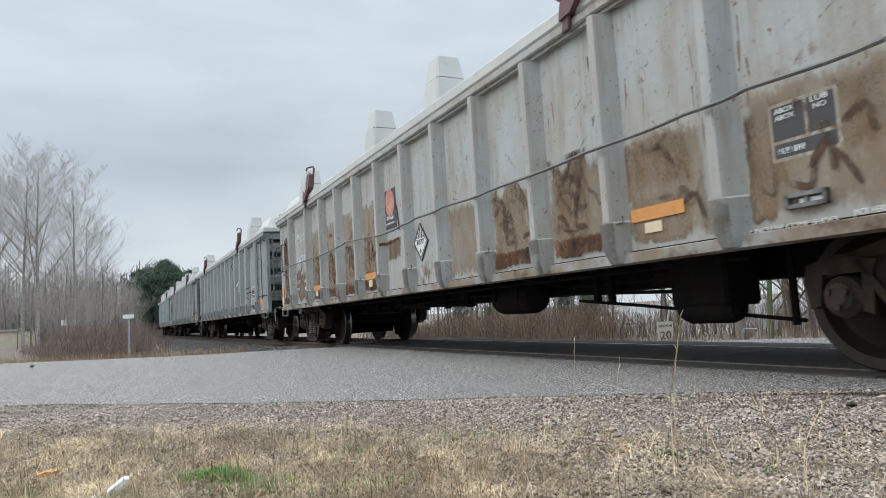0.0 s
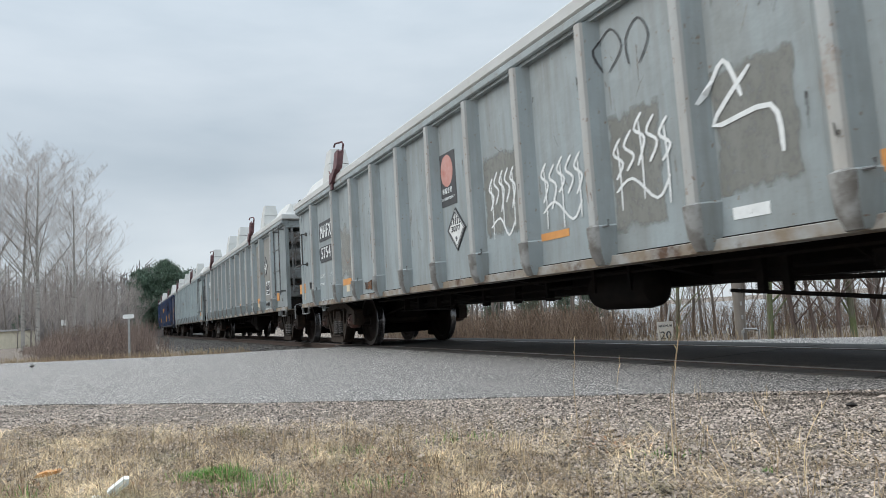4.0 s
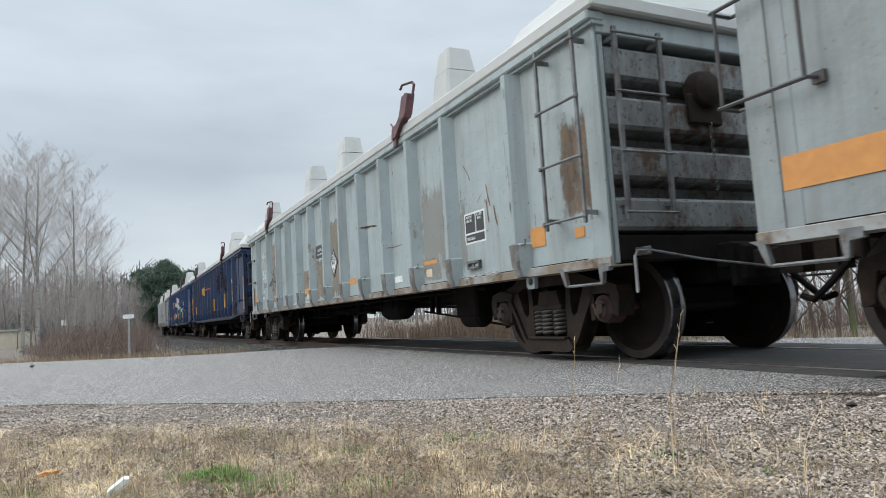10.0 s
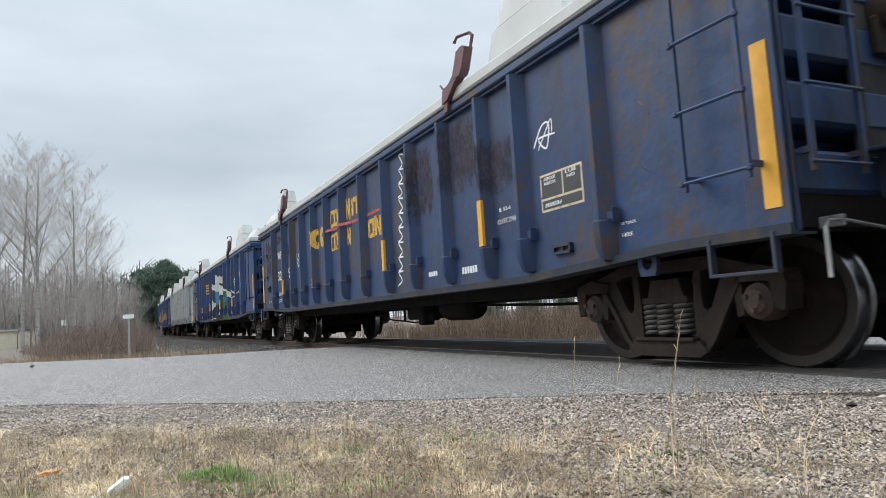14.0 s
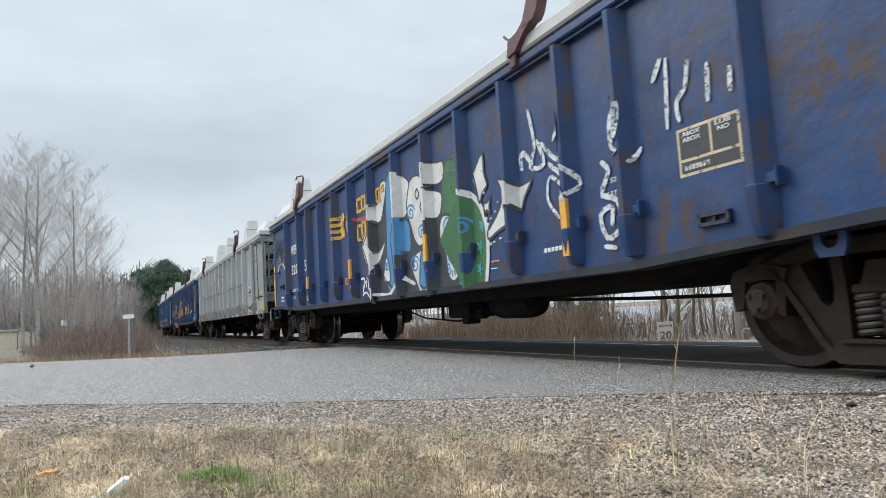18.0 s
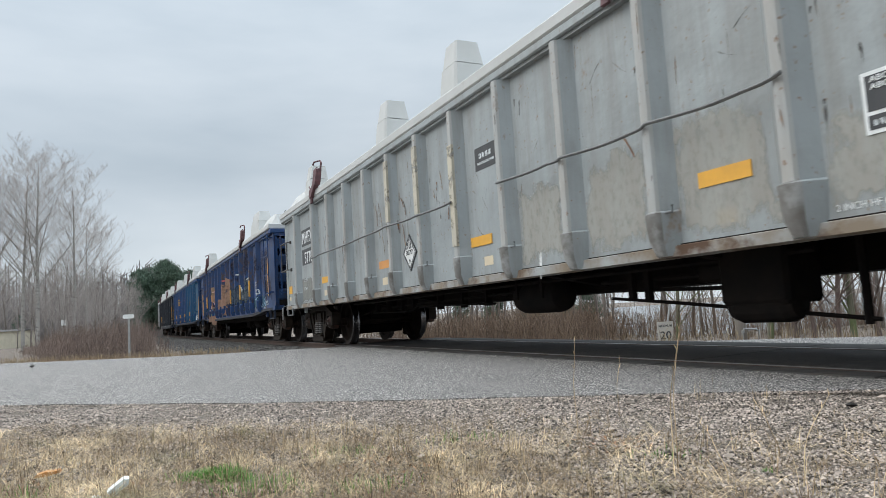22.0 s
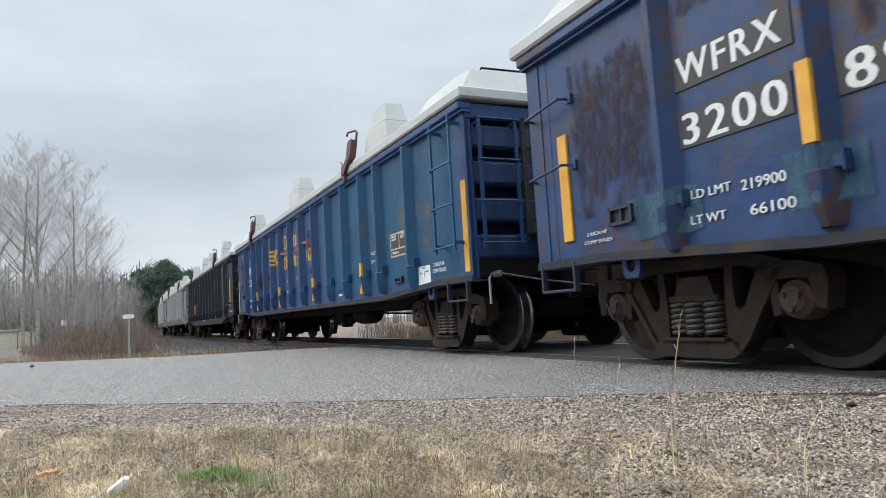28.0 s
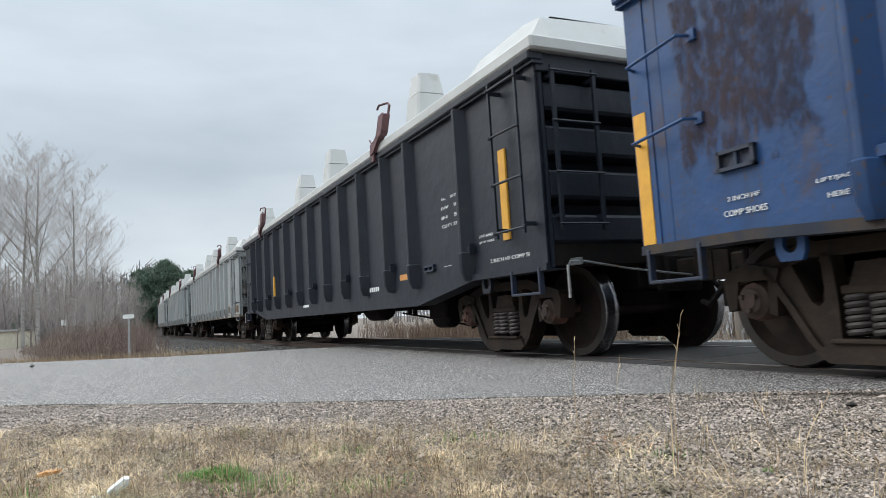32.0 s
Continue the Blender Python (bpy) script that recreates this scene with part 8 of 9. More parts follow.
stroke("H", "white_worn", 0.04, [(10.11, 1.94), (10.59, 1.96), (10.57, 1.28), (10.17, 1.18), (10.08, 1.74)])
stroke("H", "white_worn", 0.025, [(13.92, 1.37), (13.99, 1.44), (14.06, 1.28), (14.16, 1.38), (14.22, 1.23), (14.51, 1.33)])
stroke("H", "white_worn", 0.025, [(13.91, 1.24), (14.07, 1.14), (14.19, 1.24), (14.43, 1.08), (14.59, 1.17)])
stroke("H", "white_worn", 0.025, [(13.93, 0.95), (13.91, 1.06), (14.0, 1.01)])
stroke("H", "white_worn", 0.03, [(14.74, 1.47), (14.81, 1.52), (14.83, 1.41), (14.75, 1.4)])
stroke("H", "white_worn", 0.03, [(15.2, 0.97), (15.17, 1.05), (15.26, 1.07), (15.29, 0.99), (15.21, 0.95)])
for u0, u1, z0, z1 in ((12.0, 13.2, 2.1, 2.75), (10.9, 11.7, 2.0, 2.7), (9.9, 10.6, 2.1, 2.75), (14.9, 16.0, 1.7, 2.6), (13.8, 14.7, 1.95, 2.6), (15.2, 16.2, 1.2, 1.7)):
    patch("H", "blue_brown", u0, u1, z0, z1, ragged=0.06)
for u0, u1, mat in ((9.3, 10.7, "teal_patch"), (10.6, 11.8, "grey_graffiti"), (11.7, 12.9, "teal_patch"), (12.8, 13.6, "grey_graffiti"), (13.7, 15.3, "teal_patch")):
    patch("H", mat, u0, u1, 0.95, 1.3, ragged=0.05)
blob("H", "grey_graffiti", [(12.75, 1.15), (12.7, 1.7), (12.85, 1.98), (13.15, 2.06), (13.42, 1.9), (13.4, 1.4), (13.2, 1.0), (12.95, 0.98)])
blob("H", "dark_paint", [(13.0, 1.15), (13.05, 1.6), (13.3, 1.85), (13.4, 1.55), (13.25, 1.15)])
blob("H", "grey_graffiti", [(11.85, 1.1), (11.9, 1.62), (12.2, 1.85), (12.5, 1.72), (12.48, 1.2), (12.15, 0.98)])
blob("H", "dark_paint", [(12.05, 1.25), (12.15, 1.55), (12.35, 1.5), (12.3, 1.2)])
blob("H", "grey_graffiti", [(10.75, 1.1), (10.8, 1.7), (11.1, 1.95), (11.5, 1.75), (11.6, 1.2), (11.2, 0.98)])
blob("H", "grey_graffiti", [(9.6, 1.05), (9.65, 1.6), (9.95, 1.9), (10.4, 1.7), (10.5, 1.2), (10.1, 0.98)])
scrawl = random.Random(8)
for k in range(26):
    x, z = scrawl.uniform(13.8, 15.5), scrawl.uniform(1.0, 1.42)
    stroke("H", "pale_marker", scrawl.uniform(0.01, 0.02), [(x + scrawl.uniform(-0.06, 0.06), z + scrawl.uniform(-0.08, 0.08)) for _ in range(scrawl.randint(3, 6))])
blob("H", "graffiti_tan", [(4.06, 1.31), (4.37, 1.94), (5.19, 2.17), (5.21, 1.19)])
blob("H", "graffiti_tan", [(7.24, 1.15), (7.53, 2.13), (8.13, 1.95), (8.53, 2.34), (9.02, 1.98), (8.77, 1.04)])
blob("H", "graffiti_tan", [(6.07, 1.18), (6.75, 1.6), (6.97, 1.17)])
logo("H", 6.03, 6.43, 2.01, 2.48)
block_letter("H", "G", 7.08, 7.41, 2.28, 2.59, "yellow")
block_letter("H", "L", 8.06, 8.53, 2.34, 2.62, "yellow")
block_letter("H", "N", 9.1, 9.65, 1.85, 2.13, "yellow")
stroke("H", "red", 0.05, [(7.14, 2.27), (9.62, 2.17)])
patch("H", "blue_brown", 0.69, 1.6, 1.32, 2.63, ragged=0.06)
patch("H", "blue_brown", 1.93, 2.85, 2.58, 2.85, ragged=0.05)
patch("H", "blue_brown", 3.28, 3.66, 1.94, 2.36, ragged=0.05)
patch("H", "black", 1.91, 2.87, 2.02, 2.28)
patch("H", "black", 1.91, 2.83, 1.6, 1.86)
patch("H", "black", 3.11, 3.59, 1.61, 1.85)
stencil("H", "WFRX", 1.94, 2.83, 2.06, 2.26, "white")
stencil("H", "3200", 1.95, 2.8, 1.62, 1.84, "white")
stencil("H", "89", 3.16, 3.55, 1.62, 1.84, "white")
stencil("H", "LD LMT", 1.97, 2.32, 1.23, 1.29, "white")
stencil("H", "219900", 2.4, 2.73, 1.21, 1.28, "white")
stencil("H", "LT WT", 1.95, 2.26, 1.05, 1.11, "white")
stencil("H", "66100", 2.45, 2.78, 1.04, 1.11, "white")
patch("H", "yellow", 2.88, 3.07, 1.37, 1.85, y=-1.606)
patch("H", "yellow", 0.35, 0.66, 1.11, 2.08, y=-1.606)
patch("H", "teal_patch", 1.33, 2.02, 0.91, 1.31, ragged=0.02)
patch("H", "teal_patch", 2.77, 3.22, 0.91, 1.33, ragged=0.02)
stencil("H", "2 INCH HF", 0.76, 1.03, 1.12, 1.15, "white")
stencil("H", "COMP SHOES", 0.72, 1.09, 1.05, 1.08, "white")
bracket("H", 1.09, 1.37, 1.16, 1.31)
blob("H", "graffiti_tan", [(3.54, 0.79), (3.59, 1.08), (3.85, 1.16), (3.95, 1.76), (4.08, 1.87), (4.33, 1.88), (4.52, 1.79), (4.62, 1.65), (4.67, 1.48), (4.64, 0.77), (4.11, 0.78)])
blob("H", "graffiti_tan", [(4.64, 0.78), (4.7, 1.56), (4.71, 1.92), (4.88, 2.02), (5.05, 2.07), (5.35, 2.01), (5.19, 0.76)])
stroke("H", "graffiti_pink", 0.04, [(3.58, 1.09), (3.85, 1.16), (3.95, 1.76), (4.08, 1.87), (4.33, 1.88), (4.52, 1.79), (4.62, 1.64)])
stroke("H", "graffiti_pink", 0.04, [(4.71, 1.92), (4.88, 2.02), (5.05, 2.07), (5.2, 2.04)])
stroke("H", "graffiti_pink", 0.05, [(4.71, 1.6), (4.85, 1.49), (4.94, 1.31)])
stroke("H", "graffiti_pink", 0.02, [(4.1, 1.78), (4.1, 1.48), (4.08, 1.3)])
stroke("H", "white_worn", 0.03, [(4.36, 1.77), (4.35, 1.35), (4.36, 0.94)])
stroke("H", "white_worn", 0.03, [(4.32, 2.5), (4.34, 2.13), (4.36, 1.77)])
stroke("H", "graffiti_green", 0.05, [(4.14, 1.36), (4.62, 1.29), (4.96, 1.31), (5.26, 1.29)])
stroke("H", "graffiti_green", 0.06, [(3.6, 1.04), (3.91, 1.06), (4.03, 0.91)])
stroke("H", "graffiti_green", 0.05, [(5.14, 1.82), (5.13, 1.47), (5.0, 1.39)])
stroke("H", "white_worn", 0.04, [(5.1, 1.64), (5.18, 1.76), (5.19, 1.65), (5.14, 1.53)])
blob("H", "blue_flat", [(4.7, 1.42), (4.74, 1.59), (4.85, 1.49), (4.92, 1.37), (4.77, 1.37)])
patch("H", "graffiti_blue_pale", 4.57, 4.85, 0.93, 1.23, ragged=0.03)
patch("H", "yellow", 4.64, 4.85, 1.38, 1.84, y=-1.606)
patch("H", "yellow", 15.8, 15.9, 1.3, 2.31)
patch("I", "front_wash", 10.2, 16.41, 0.98, 2.86, ragged=0.02)
data_panel("I", 13.89, 14.52, 1.4, 1.75, "sand")
stencil("I", "IL 52-6", 13.05, 13.28, 1.53, 1.58, "white")
stencil("I", "CU FT 2743", 13.0, 13.37, 1.4, 1.45, "white")
patch("I", "yellow", 12.65, 12.88, 0.93, 1.43, y=-1.606)
bracket("I", 14.07, 14.33, 1.01, 1.08)
patch("I", "yellow", 16.27, 16.39, 1.0, 2.08, y=-1.6)
stencil("I", "2 INCH HF", 15.36, 15.68, 1.14, 1.19, "white")
stencil("I", "COMP SHOES", 15.33, 15.72, 1.06, 1.11, "white")
patch("I", "white", 14.83, 15.25, 0.89, 1.18, ragged=0.015)
stencil("I", "PULL", 15.01, 15.11, 1.14, 1.15, "black")
stencil("I", "LIFT", 14.92, 14.99, 1.07, 1.09, "black")
stencil("I", "JACK", 15.1, 15.2, 1.08, 1.1, "black")
stroke("I", "black", 0.02, [(15.06, 1.11), (15.05, 1.03)])
patch("I", "rust", 11.18, 11.41, 1.03, 1.08)
bars("I", 4, 11.2, 11.4, 0.96, 1.0, "white")
logo("I", 5.33, 6.49, 1.99, 2.44)
block_letter("I", "G", 6.84, 7.05, 2.3, 2.64, "yellow")
block_letter("I", "O", 7.08, 7.29, 2.31, 2.64, "yellow")
block_letter("I", "N", 7.37, 7.52, 2.28, 2.59, "yellow")
block_letter("I", "D", 7.82, 8.05, 2.27, 2.54, "yellow")
block_letter("I", "L", 8.04, 8.16, 2.31, 2.54, "yellow")
block_letter("I", "A", 8.59, 8.73, 2.27, 2.57, "yellow")
block_letter("I", "C", 6.81, 7.01, 1.82, 2.12, "yellow")
block_letter("I", "O", 7.02, 7.25, 1.84, 2.13, "yellow")
block_letter("I", "N", 7.37, 7.52, 1.8, 2.11, "yellow")
block_letter("I", "N", 7.79, 8.01, 1.81, 2.09, "yellow")
block_letter("I", "E", 8.1, 8.19, 1.79, 2.02, "yellow")
block_letter("I", "C", 8.37, 8.54, 1.82, 2.1, "yellow")
block_letter("I", "T", 8.58, 8.72, 1.81, 2.09, "yellow")
block_letter("I", "I", 8.97, 9.07, 1.79, 2.09, "yellow")
block_letter("I", "O", 9.1, 9.32, 1.82, 2.1, "yellow")
block_letter("I", "N", 9.36, 9.63, 1.82, 2.1, "yellow")
stroke("I", "red", 0.06, [(6.48, 2.24), (7.86, 2.16), (8.83, 2.24), (9.61, 2.19)])
stencil("I", "286K", 7.02, 7.38, 1.49, 1.57, "sand")
patch("I", "cream_label", 7.05, 7.44, 1.18, 1.3)
stencil("I", "3077", 7.09, 7.41, 1.2, 1.28, "black")
patch("I", "yellow", 9.76, 9.96, 0.94, 1.41, y=-1.606)
patch("I", "yellow", 6.57, 6.82, 0.92, 1.41, y=-1.606)
block_letter("I", "D", 8.01, 8.13, 1.48, 1.58, "yellow")
block_letter("I", "N", 8.39, 8.5, 1.47, 1.58, "yellow")
patch("I", "blue_brown", 9.1, 9.7, 1.98, 2.43, ragged=0.06)
patch("I", "blue_brown", 9.12, 9.58, 1.55, 1.65, ragged=0.05)
patch("I", "light_panel", 10.32, 10.62, 1.66, 1.98, ragged=0.04)
patch("I", "blue_brown", 0.51, 1.52, 1.4, 2.66, ragged=0.06)
patch("I", "blue_brown", 3.82, 4.6, 1.44, 2.0, ragged=0.07)
patch("I", "blue_brown", 2.02, 2.89, 2.56, 2.84, ragged=0.05)
patch("I", "blue_brown", 4.88, 5.34, 1.7, 1.86, ragged=0.06)
stencil("I", "WFRX", 1.95, 2.85, 2.05, 2.27, "white")
stencil("I", "3200", 1.96, 2.84, 1.69, 1.9, "white")
stencil("I", "20", 3.2, 3.61, 1.67, 1.91, "white")
stencil("I", "LD LMT", 1.99, 2.36, 1.22, 1.3, "white")
stencil("I", "219700", 2.38, 2.8, 1.21, 1.3, "white")
stencil("I", "LT WT", 2.0, 2.31, 1.05, 1.12, "white")
stencil("I", "66300", 2.45, 2.79, 1.05, 1.12, "white")
patch("I", "yellow", 3.67, 3.88, 0.93, 1.43, y=-1.606)
patch("I", "yellow", -0.08, 0.24, 0.96, 1.98, y=-1.606)
stencil("I", "2 INCH HF", 0.83, 1.08, 1.16, 1.19, "white")
stencil("I", "COMP SHOES", 0.79, 1.13, 1.06, 1.1, "white")
stencil("I", "LIFT/JACK", 1.47, 1.73, 1.15, 1.17, "white")
stencil("I", "HERE", 1.53, 1.66, 1.06, 1.09, "white")
bracket("I", 0.79, 1.09, 1.36, 1.5)
patch("J", "yellow", 15.59, 15.88, 1.26, 2.22, y=-1.606)
stencil("J", "IL  52", 14.21, 14.63, 1.94, 1.97, "white")
stencil("J", "IW   9", 14.19, 14.61, 1.82, 1.86, "white")
stencil("J", "IH   5", 14.19, 14.61, 1.7, 1.74, "white")
stencil("J", "CU FT 27", 14.19, 14.61, 1.59, 1.63, "white")
stencil("J", "LIFT AND", 15.12, 15.43, 1.35, 1.38, "white")
stencil("J", "JACK HERE", 15.12, 15.45, 1.28, 1.3, "white")
stencil("J", "2 INCH HF COMP SHOES", 15.34, 16.32, 1.05, 1.09, "white")
patch("J", "yellow", 9.9, 10.19, 1.23, 1.75, y=-1.606)
patch("J", "orange", 12.7, 13.01, 1.04, 1.12)
patch("J", "yellow", 4.34, 4.7, 1.18, 1.71, y=-1.606)
bracket("J", 13.63, 13.92, 1.08, 1.13)
bars("J", 5, 11.38, 11.84, 0.94, 1.01, "white")
bars("J", 4, 14.18, 14.39, 1.11, 1.12, "white")
patch("J", "white", 7.0, 7.49, 0.84, 0.89)
patch("K", "tan", 13.48, 16.1, 0.87, 1.23, ragged=0.03)
# ---- loose cover of the ground ----


def scatter_mesh(name, template, faces, places, mats, index=None):
    """Many small pieces in one mesh: template (n x 3) turned, stretched and set at each place (x, y, z, turn, sx, sy, sz, tilt)."""
    t, p = np.array(template, float), np.array(places, float)
    n, k = len(t), len(p)
    v = t[None] * p[:, None, 4:7]
    ct, st = np.cos(p[:, 7])[:, None], np.sin(p[:, 7])[:, None]
    y, z = v[:, :, 1] * ct - v[:, :, 2] * st, v[:, :, 1] * st + v[:, :, 2] * ct
    c, s = np.cos(p[:, 3])[:, None], np.sin(p[:, 3])[:, None]
    v = np.stack([v[:, :, 0] * c - y * s + p[:, 0:1], v[:, :, 0] * s + y * c + p[:, 1:2], z + p[:, 2:3]], -1).reshape(-1, 3)
    f = np.array(faces)
    f = (f[None] + np.arange(k)[:, None, None] * n).reshape(-1, f.shape[1])
    me = bpy.data.meshes.new(name)
    me.from_pydata(v.tolist(), [], f.tolist())
    for m in mats:
        me.materials.append(m)
    return me


STONE = [(1, 0, 0.1), (0.2, 0.9, -0.1), (-0.9, 0.3, 0.1), (-0.3, -0.9, 0.0), (0.5, -0.7, 0.3), (0.1, 0.1, 0.9), (-0.1, 0, -0.9)]
STONE_F = [(0, 1, 5), (1, 2, 5), (2, 3, 5), (3, 4, 5), (4, 0, 5), (1, 0, 6), (2, 1, 6), (3, 2, 6), (4, 3, 6), (0, 4, 6)]
BLADE = [(-0.5, 0, 0), (0.5, 0, 0), (0.42, 0.12, 0.4), (-0.42, 0.12, 0.4), (0.28, 0.4, 0.75), (-0.28, 0.4, 0.75), (0, 0.85, 1.0)]
BLADE_F = [(0, 1, 2), (0, 2, 3), (3, 2, 4), (3, 4, 5), (5, 4, 6)]


def near_ground(rng, count, depth, side=0.78):
    """Places on the near shoulder, spread over the wedge that lies before the road's edge."""
    out = []
    while len(out) < count:
        y = rng.uniform(*depth)
        x = rng.uniform(-side, side) * y
        if x * RN.x + y * RN.y < NEAR_EDGE - 0.02:
            out.append((x, y))
    return out


def cover_near():
    rng = random.Random(21)
    pl = []
    for x, y in near_ground(rng, 170000, (1.9, 6.9)):
        b = x * RN.x + y * RN.y
        bare = smooth(2.9, 3.6, b)
        if x > 0.2:
            bare = max(bare, smooth(2.0, 2.9, b) * 0.85)
        if rng.random() > 0.4 + 0.6 * bare:
            continue
        r = 0.0032 + 0.0066 * rng.random() ** 2.6
        pl.append((x, y, ground_height(x, y) + r * 0.25, rng.uniform(0, 6.28), r * rng.uniform(0.9, 1.3), r, r * rng.uniform(0.7, 1.0), rng.uniform(-0.4, 0.4)))
    for i in range(9000):
        x, y = rng.uniform(-5, 5), rng.uniform(-3, 2.2)
        if x * RN.x + y * RN.y < NEAR_EDGE - 0.1 and off_track(x, y) < -2.2 and abs(x) > 0.78 * y:
            r = 0.003 + 0.008 * rng.random() ** 3
            pl.append((x, y, ground_height(x, y) + r * 0.25, rng.uniform(0, 6.28), r * 1.2, r, r * 0.8, 0))
    thing("gravel", "loose mixed gravel along the road shoulder", "gravel", kind="stuff", data=scatter_mesh("gravel", STONE, STONE_F, pl, [M["pebble"]]))
    pl = []
    for x, y in near_ground(rng, 90, (2.0, 4.6)):
        r = rng.uniform(0.012, 0.026)
        pl.append((x, y, ground_height(x, y) + r * 0.3, rng.uniform(0, 6.28), r * rng.uniform(0.9, 1.5), r, r * 0.7, rng.uniform(-0.3, 0.3)))
    thing("stones", "larger pale stones lying among gravel", "stones", kind="stuff", data=scatter_mesh("stones", STONE, STONE_F, pl, [M["pebble"]]))
    # dead grass: matted blades lying about, thicker towards the verge, and standing tufts
    pl = []
    for x, y in near_ground(rng, 78000, (1.8, 4.6), 0.8):
        b = x * RN.x + y * RN.y
        dens = (1 - smooth(2.7, 3.75, b + 0.35 * noise.noise((x * 1.7, y * 1.7, 5)))) * (0.35 + 0.9 * max(0, 0.5 + noise.noise((x * 3.1, y * 3.1, 9))))
        if x > 0.1:
            dens *= 0.7 - 0.5 * smooth(0.1, 1.1, x)
        if rng.random() > dens:
            continue
        length = rng.uniform(0.04, 0.15)
        tilt = -rng.uniform(0.75, 1.45)
        pl.append((x, y, ground_height(x, y) + rng.uniform(0.0, 0.018), rng.uniform(0, 6.28), rng.uniform(0.0011, 0.0032), length * 0.45, length, tilt))
    for i in range(560):
        x, y = near_ground(rng, 1, (1.9, 3.9), 0.8)[0]
        if x > 0 and rng.random() < 0.6 * smooth(0, 1, x):
            continue
        if (x * RN.x + y * RN.y) > 3.3 and rng.random() < 0.8:
            continue
        tall = rng.uniform(0.05, 0.17)
        for k in range(rng.randint(5, 16)):
            px, py = x + rng.gauss(0, 0.025), y + rng.gauss(0, 0.025)
            h = tall * rng.uniform(0.5, 1.1)
            pl.append((px, py, ground_height(px, py) - 0.004, rng.uniform(0, 6.28), rng.uniform(0.0012, 0.0026), h * rng.uniform(0.1, 0.7), h, rng.uniform(-0.6, 0.3)))
    for i in range(9000):
        x, y = rng.uniform(-5, 5), rng.uniform(-3, 2.2)
        if x * RN.x + y * RN.y < NEAR_EDGE - 1.2 and off_track(x, y) < -2.8 and abs(x) > 0.8 * y and math.hypot(x, y) > 0.4:
            length = rng.uniform(0.04, 0.15)
            pl.append((x, y, ground_height(x, y) + rng.uniform(0.0, 0.018), rng.uniform(0, 6.28), rng.uniform(0.0015, 0.003), length * 0.45, length, -rng.uniform(0.75, 1.45)))
    thing("dead_grass", "matted pale dead grass on the verge", "grass", kind="stuff", data=scatter_mesh("dead_grass", BLADE, BLADE_F, pl, [M["straw"]]))
    pl = []
    for x, y in near_ground(rng, 3600, (2.0, 3.1), 0.8):
        if noise.noise((x * 2.3, y * 2.3, 14)) < 0.1 or x > 0.9:
            continue
        r = rng.uniform(0.003, 0.008)
        pl.append((x, y, ground_height(x, y) + rng.uniform(0.006, 0.02), rng.uniform(0, 6.28), r, r * 1.6, r * 0.6, rng.uniform(-0.9, 0.9)))
    thing("dead_leaves", "curled reddish-brown dead leaves among the grass", "leaves", kind="stuff", data=scatter_mesh("dead_leaves", [(-0.4, -1, 0.1), (0.4, -1, 0.0), (0.9, 0, 0.5), (0.0, 1.1, 0.2), (-0.9, 0, 0.4)], [(0, 1, 2, 3, 4)], pl, [M["dead_leaf"]]))
    # green tufts
    pl = []
    for cx, cy, spread, count, tall in ((-1.0, 2.8, 0.06, 1500, 0.05), (-0.9, 2.74, 0.045, 500, 0.045), (-1.84, 2.72, 0.08, 60, 0.08), (-1.7, 2.6, 0.08, 70, 0.08), (0.06, 3.36, 0.09, 80, 0.05), (0.8, 2.66, 0.06, 30, 0.04),
                                        (1.08, 2.4, 0.02, 30, 0.025), (-0.3, 2.5, 0.08, 90, 0.06), (-0.75, 2.55, 0.1, 150, 0.07), (-0.5, 3.2, 0.1, 60, 0.05)):
        for k in range(count):
            x, y = cx + rng.gauss(0, spread), cy + rng.gauss(0, spread * 0.6)
            h = tall * rng.uniform(0.5, 1.2)
            pl.append((x, y, ground_height(x, y) - 0.003, rng.uniform(0, 6.28), rng.uniform(0.002, 0.004), h * rng.uniform(0.2, 0.7), h, rng.uniform(-0.6, 0.3)))
    thing("green_grass", "fresh green grass tufts among dead blades", "grass", kind="stuff", data=scatter_mesh("green_grass", BLADE, BLADE_F, pl, [M["grass"]]))
    # single dry stalks that stand before the road
    for x, y, h, lean in ((0.55, 3.07, 0.44, 0.02), (0.76, 2.42, 0.5, 0.07), (0.775, 2.42, 0.55, 0.065), (0.87, 3.6, 0.3, 0.03), (1.1, 2.2, 0.28, 0.12), (0.45, 2.5, 0.2, 0.05), (1.22, 2.6, 0.2, -0.06), (-0.35, 2.75, 0.16, 0.03), (0.9, 2.3, 0.2, -0.07)):
        b = Build()
        z = ground_height(x, y)
        pts = [(x + lean * f * f + 0.004 * math.sin(f * 9), y + 0.02 * f, z + h * f) for f in [i / 7 for i in range(8)]]
        b.tube(pts, [0.0022 - 0.0011 * i / 7 for i in range(8)], 5)
        for k in range(3):
            q = Vector(pts[-1 - k])
            b.tube([q, q + Vector((rng.uniform(-0.012, 0.012), 0, 0.02))], [0.0022, 0.0008], 4)
        thing("dry_stalk", "thin dry grass stalk standing on the verge", "plant", "dry stalks", data=b.mesh("dry_stalk", M["straw"]))
    # litter
    b = Build()
    b.prism([(-0.05, 0.0), (-0.04, 0.012), (0.0, 0.018), (0.03, 0.013), (0.05, 0.016), (0.055, 0.004), (0.0, -0.004)], -0.014, 0.014)
    thing("wrapper", "crumpled orange wrapper lying on dead grass", "litter", m=pose(-1.8, 3.03, ground_height(-1.8, 3.03) + 0.02, 8, -6, 12), data=b.mesh("wrapper", M["orange"]))
    b = Build()
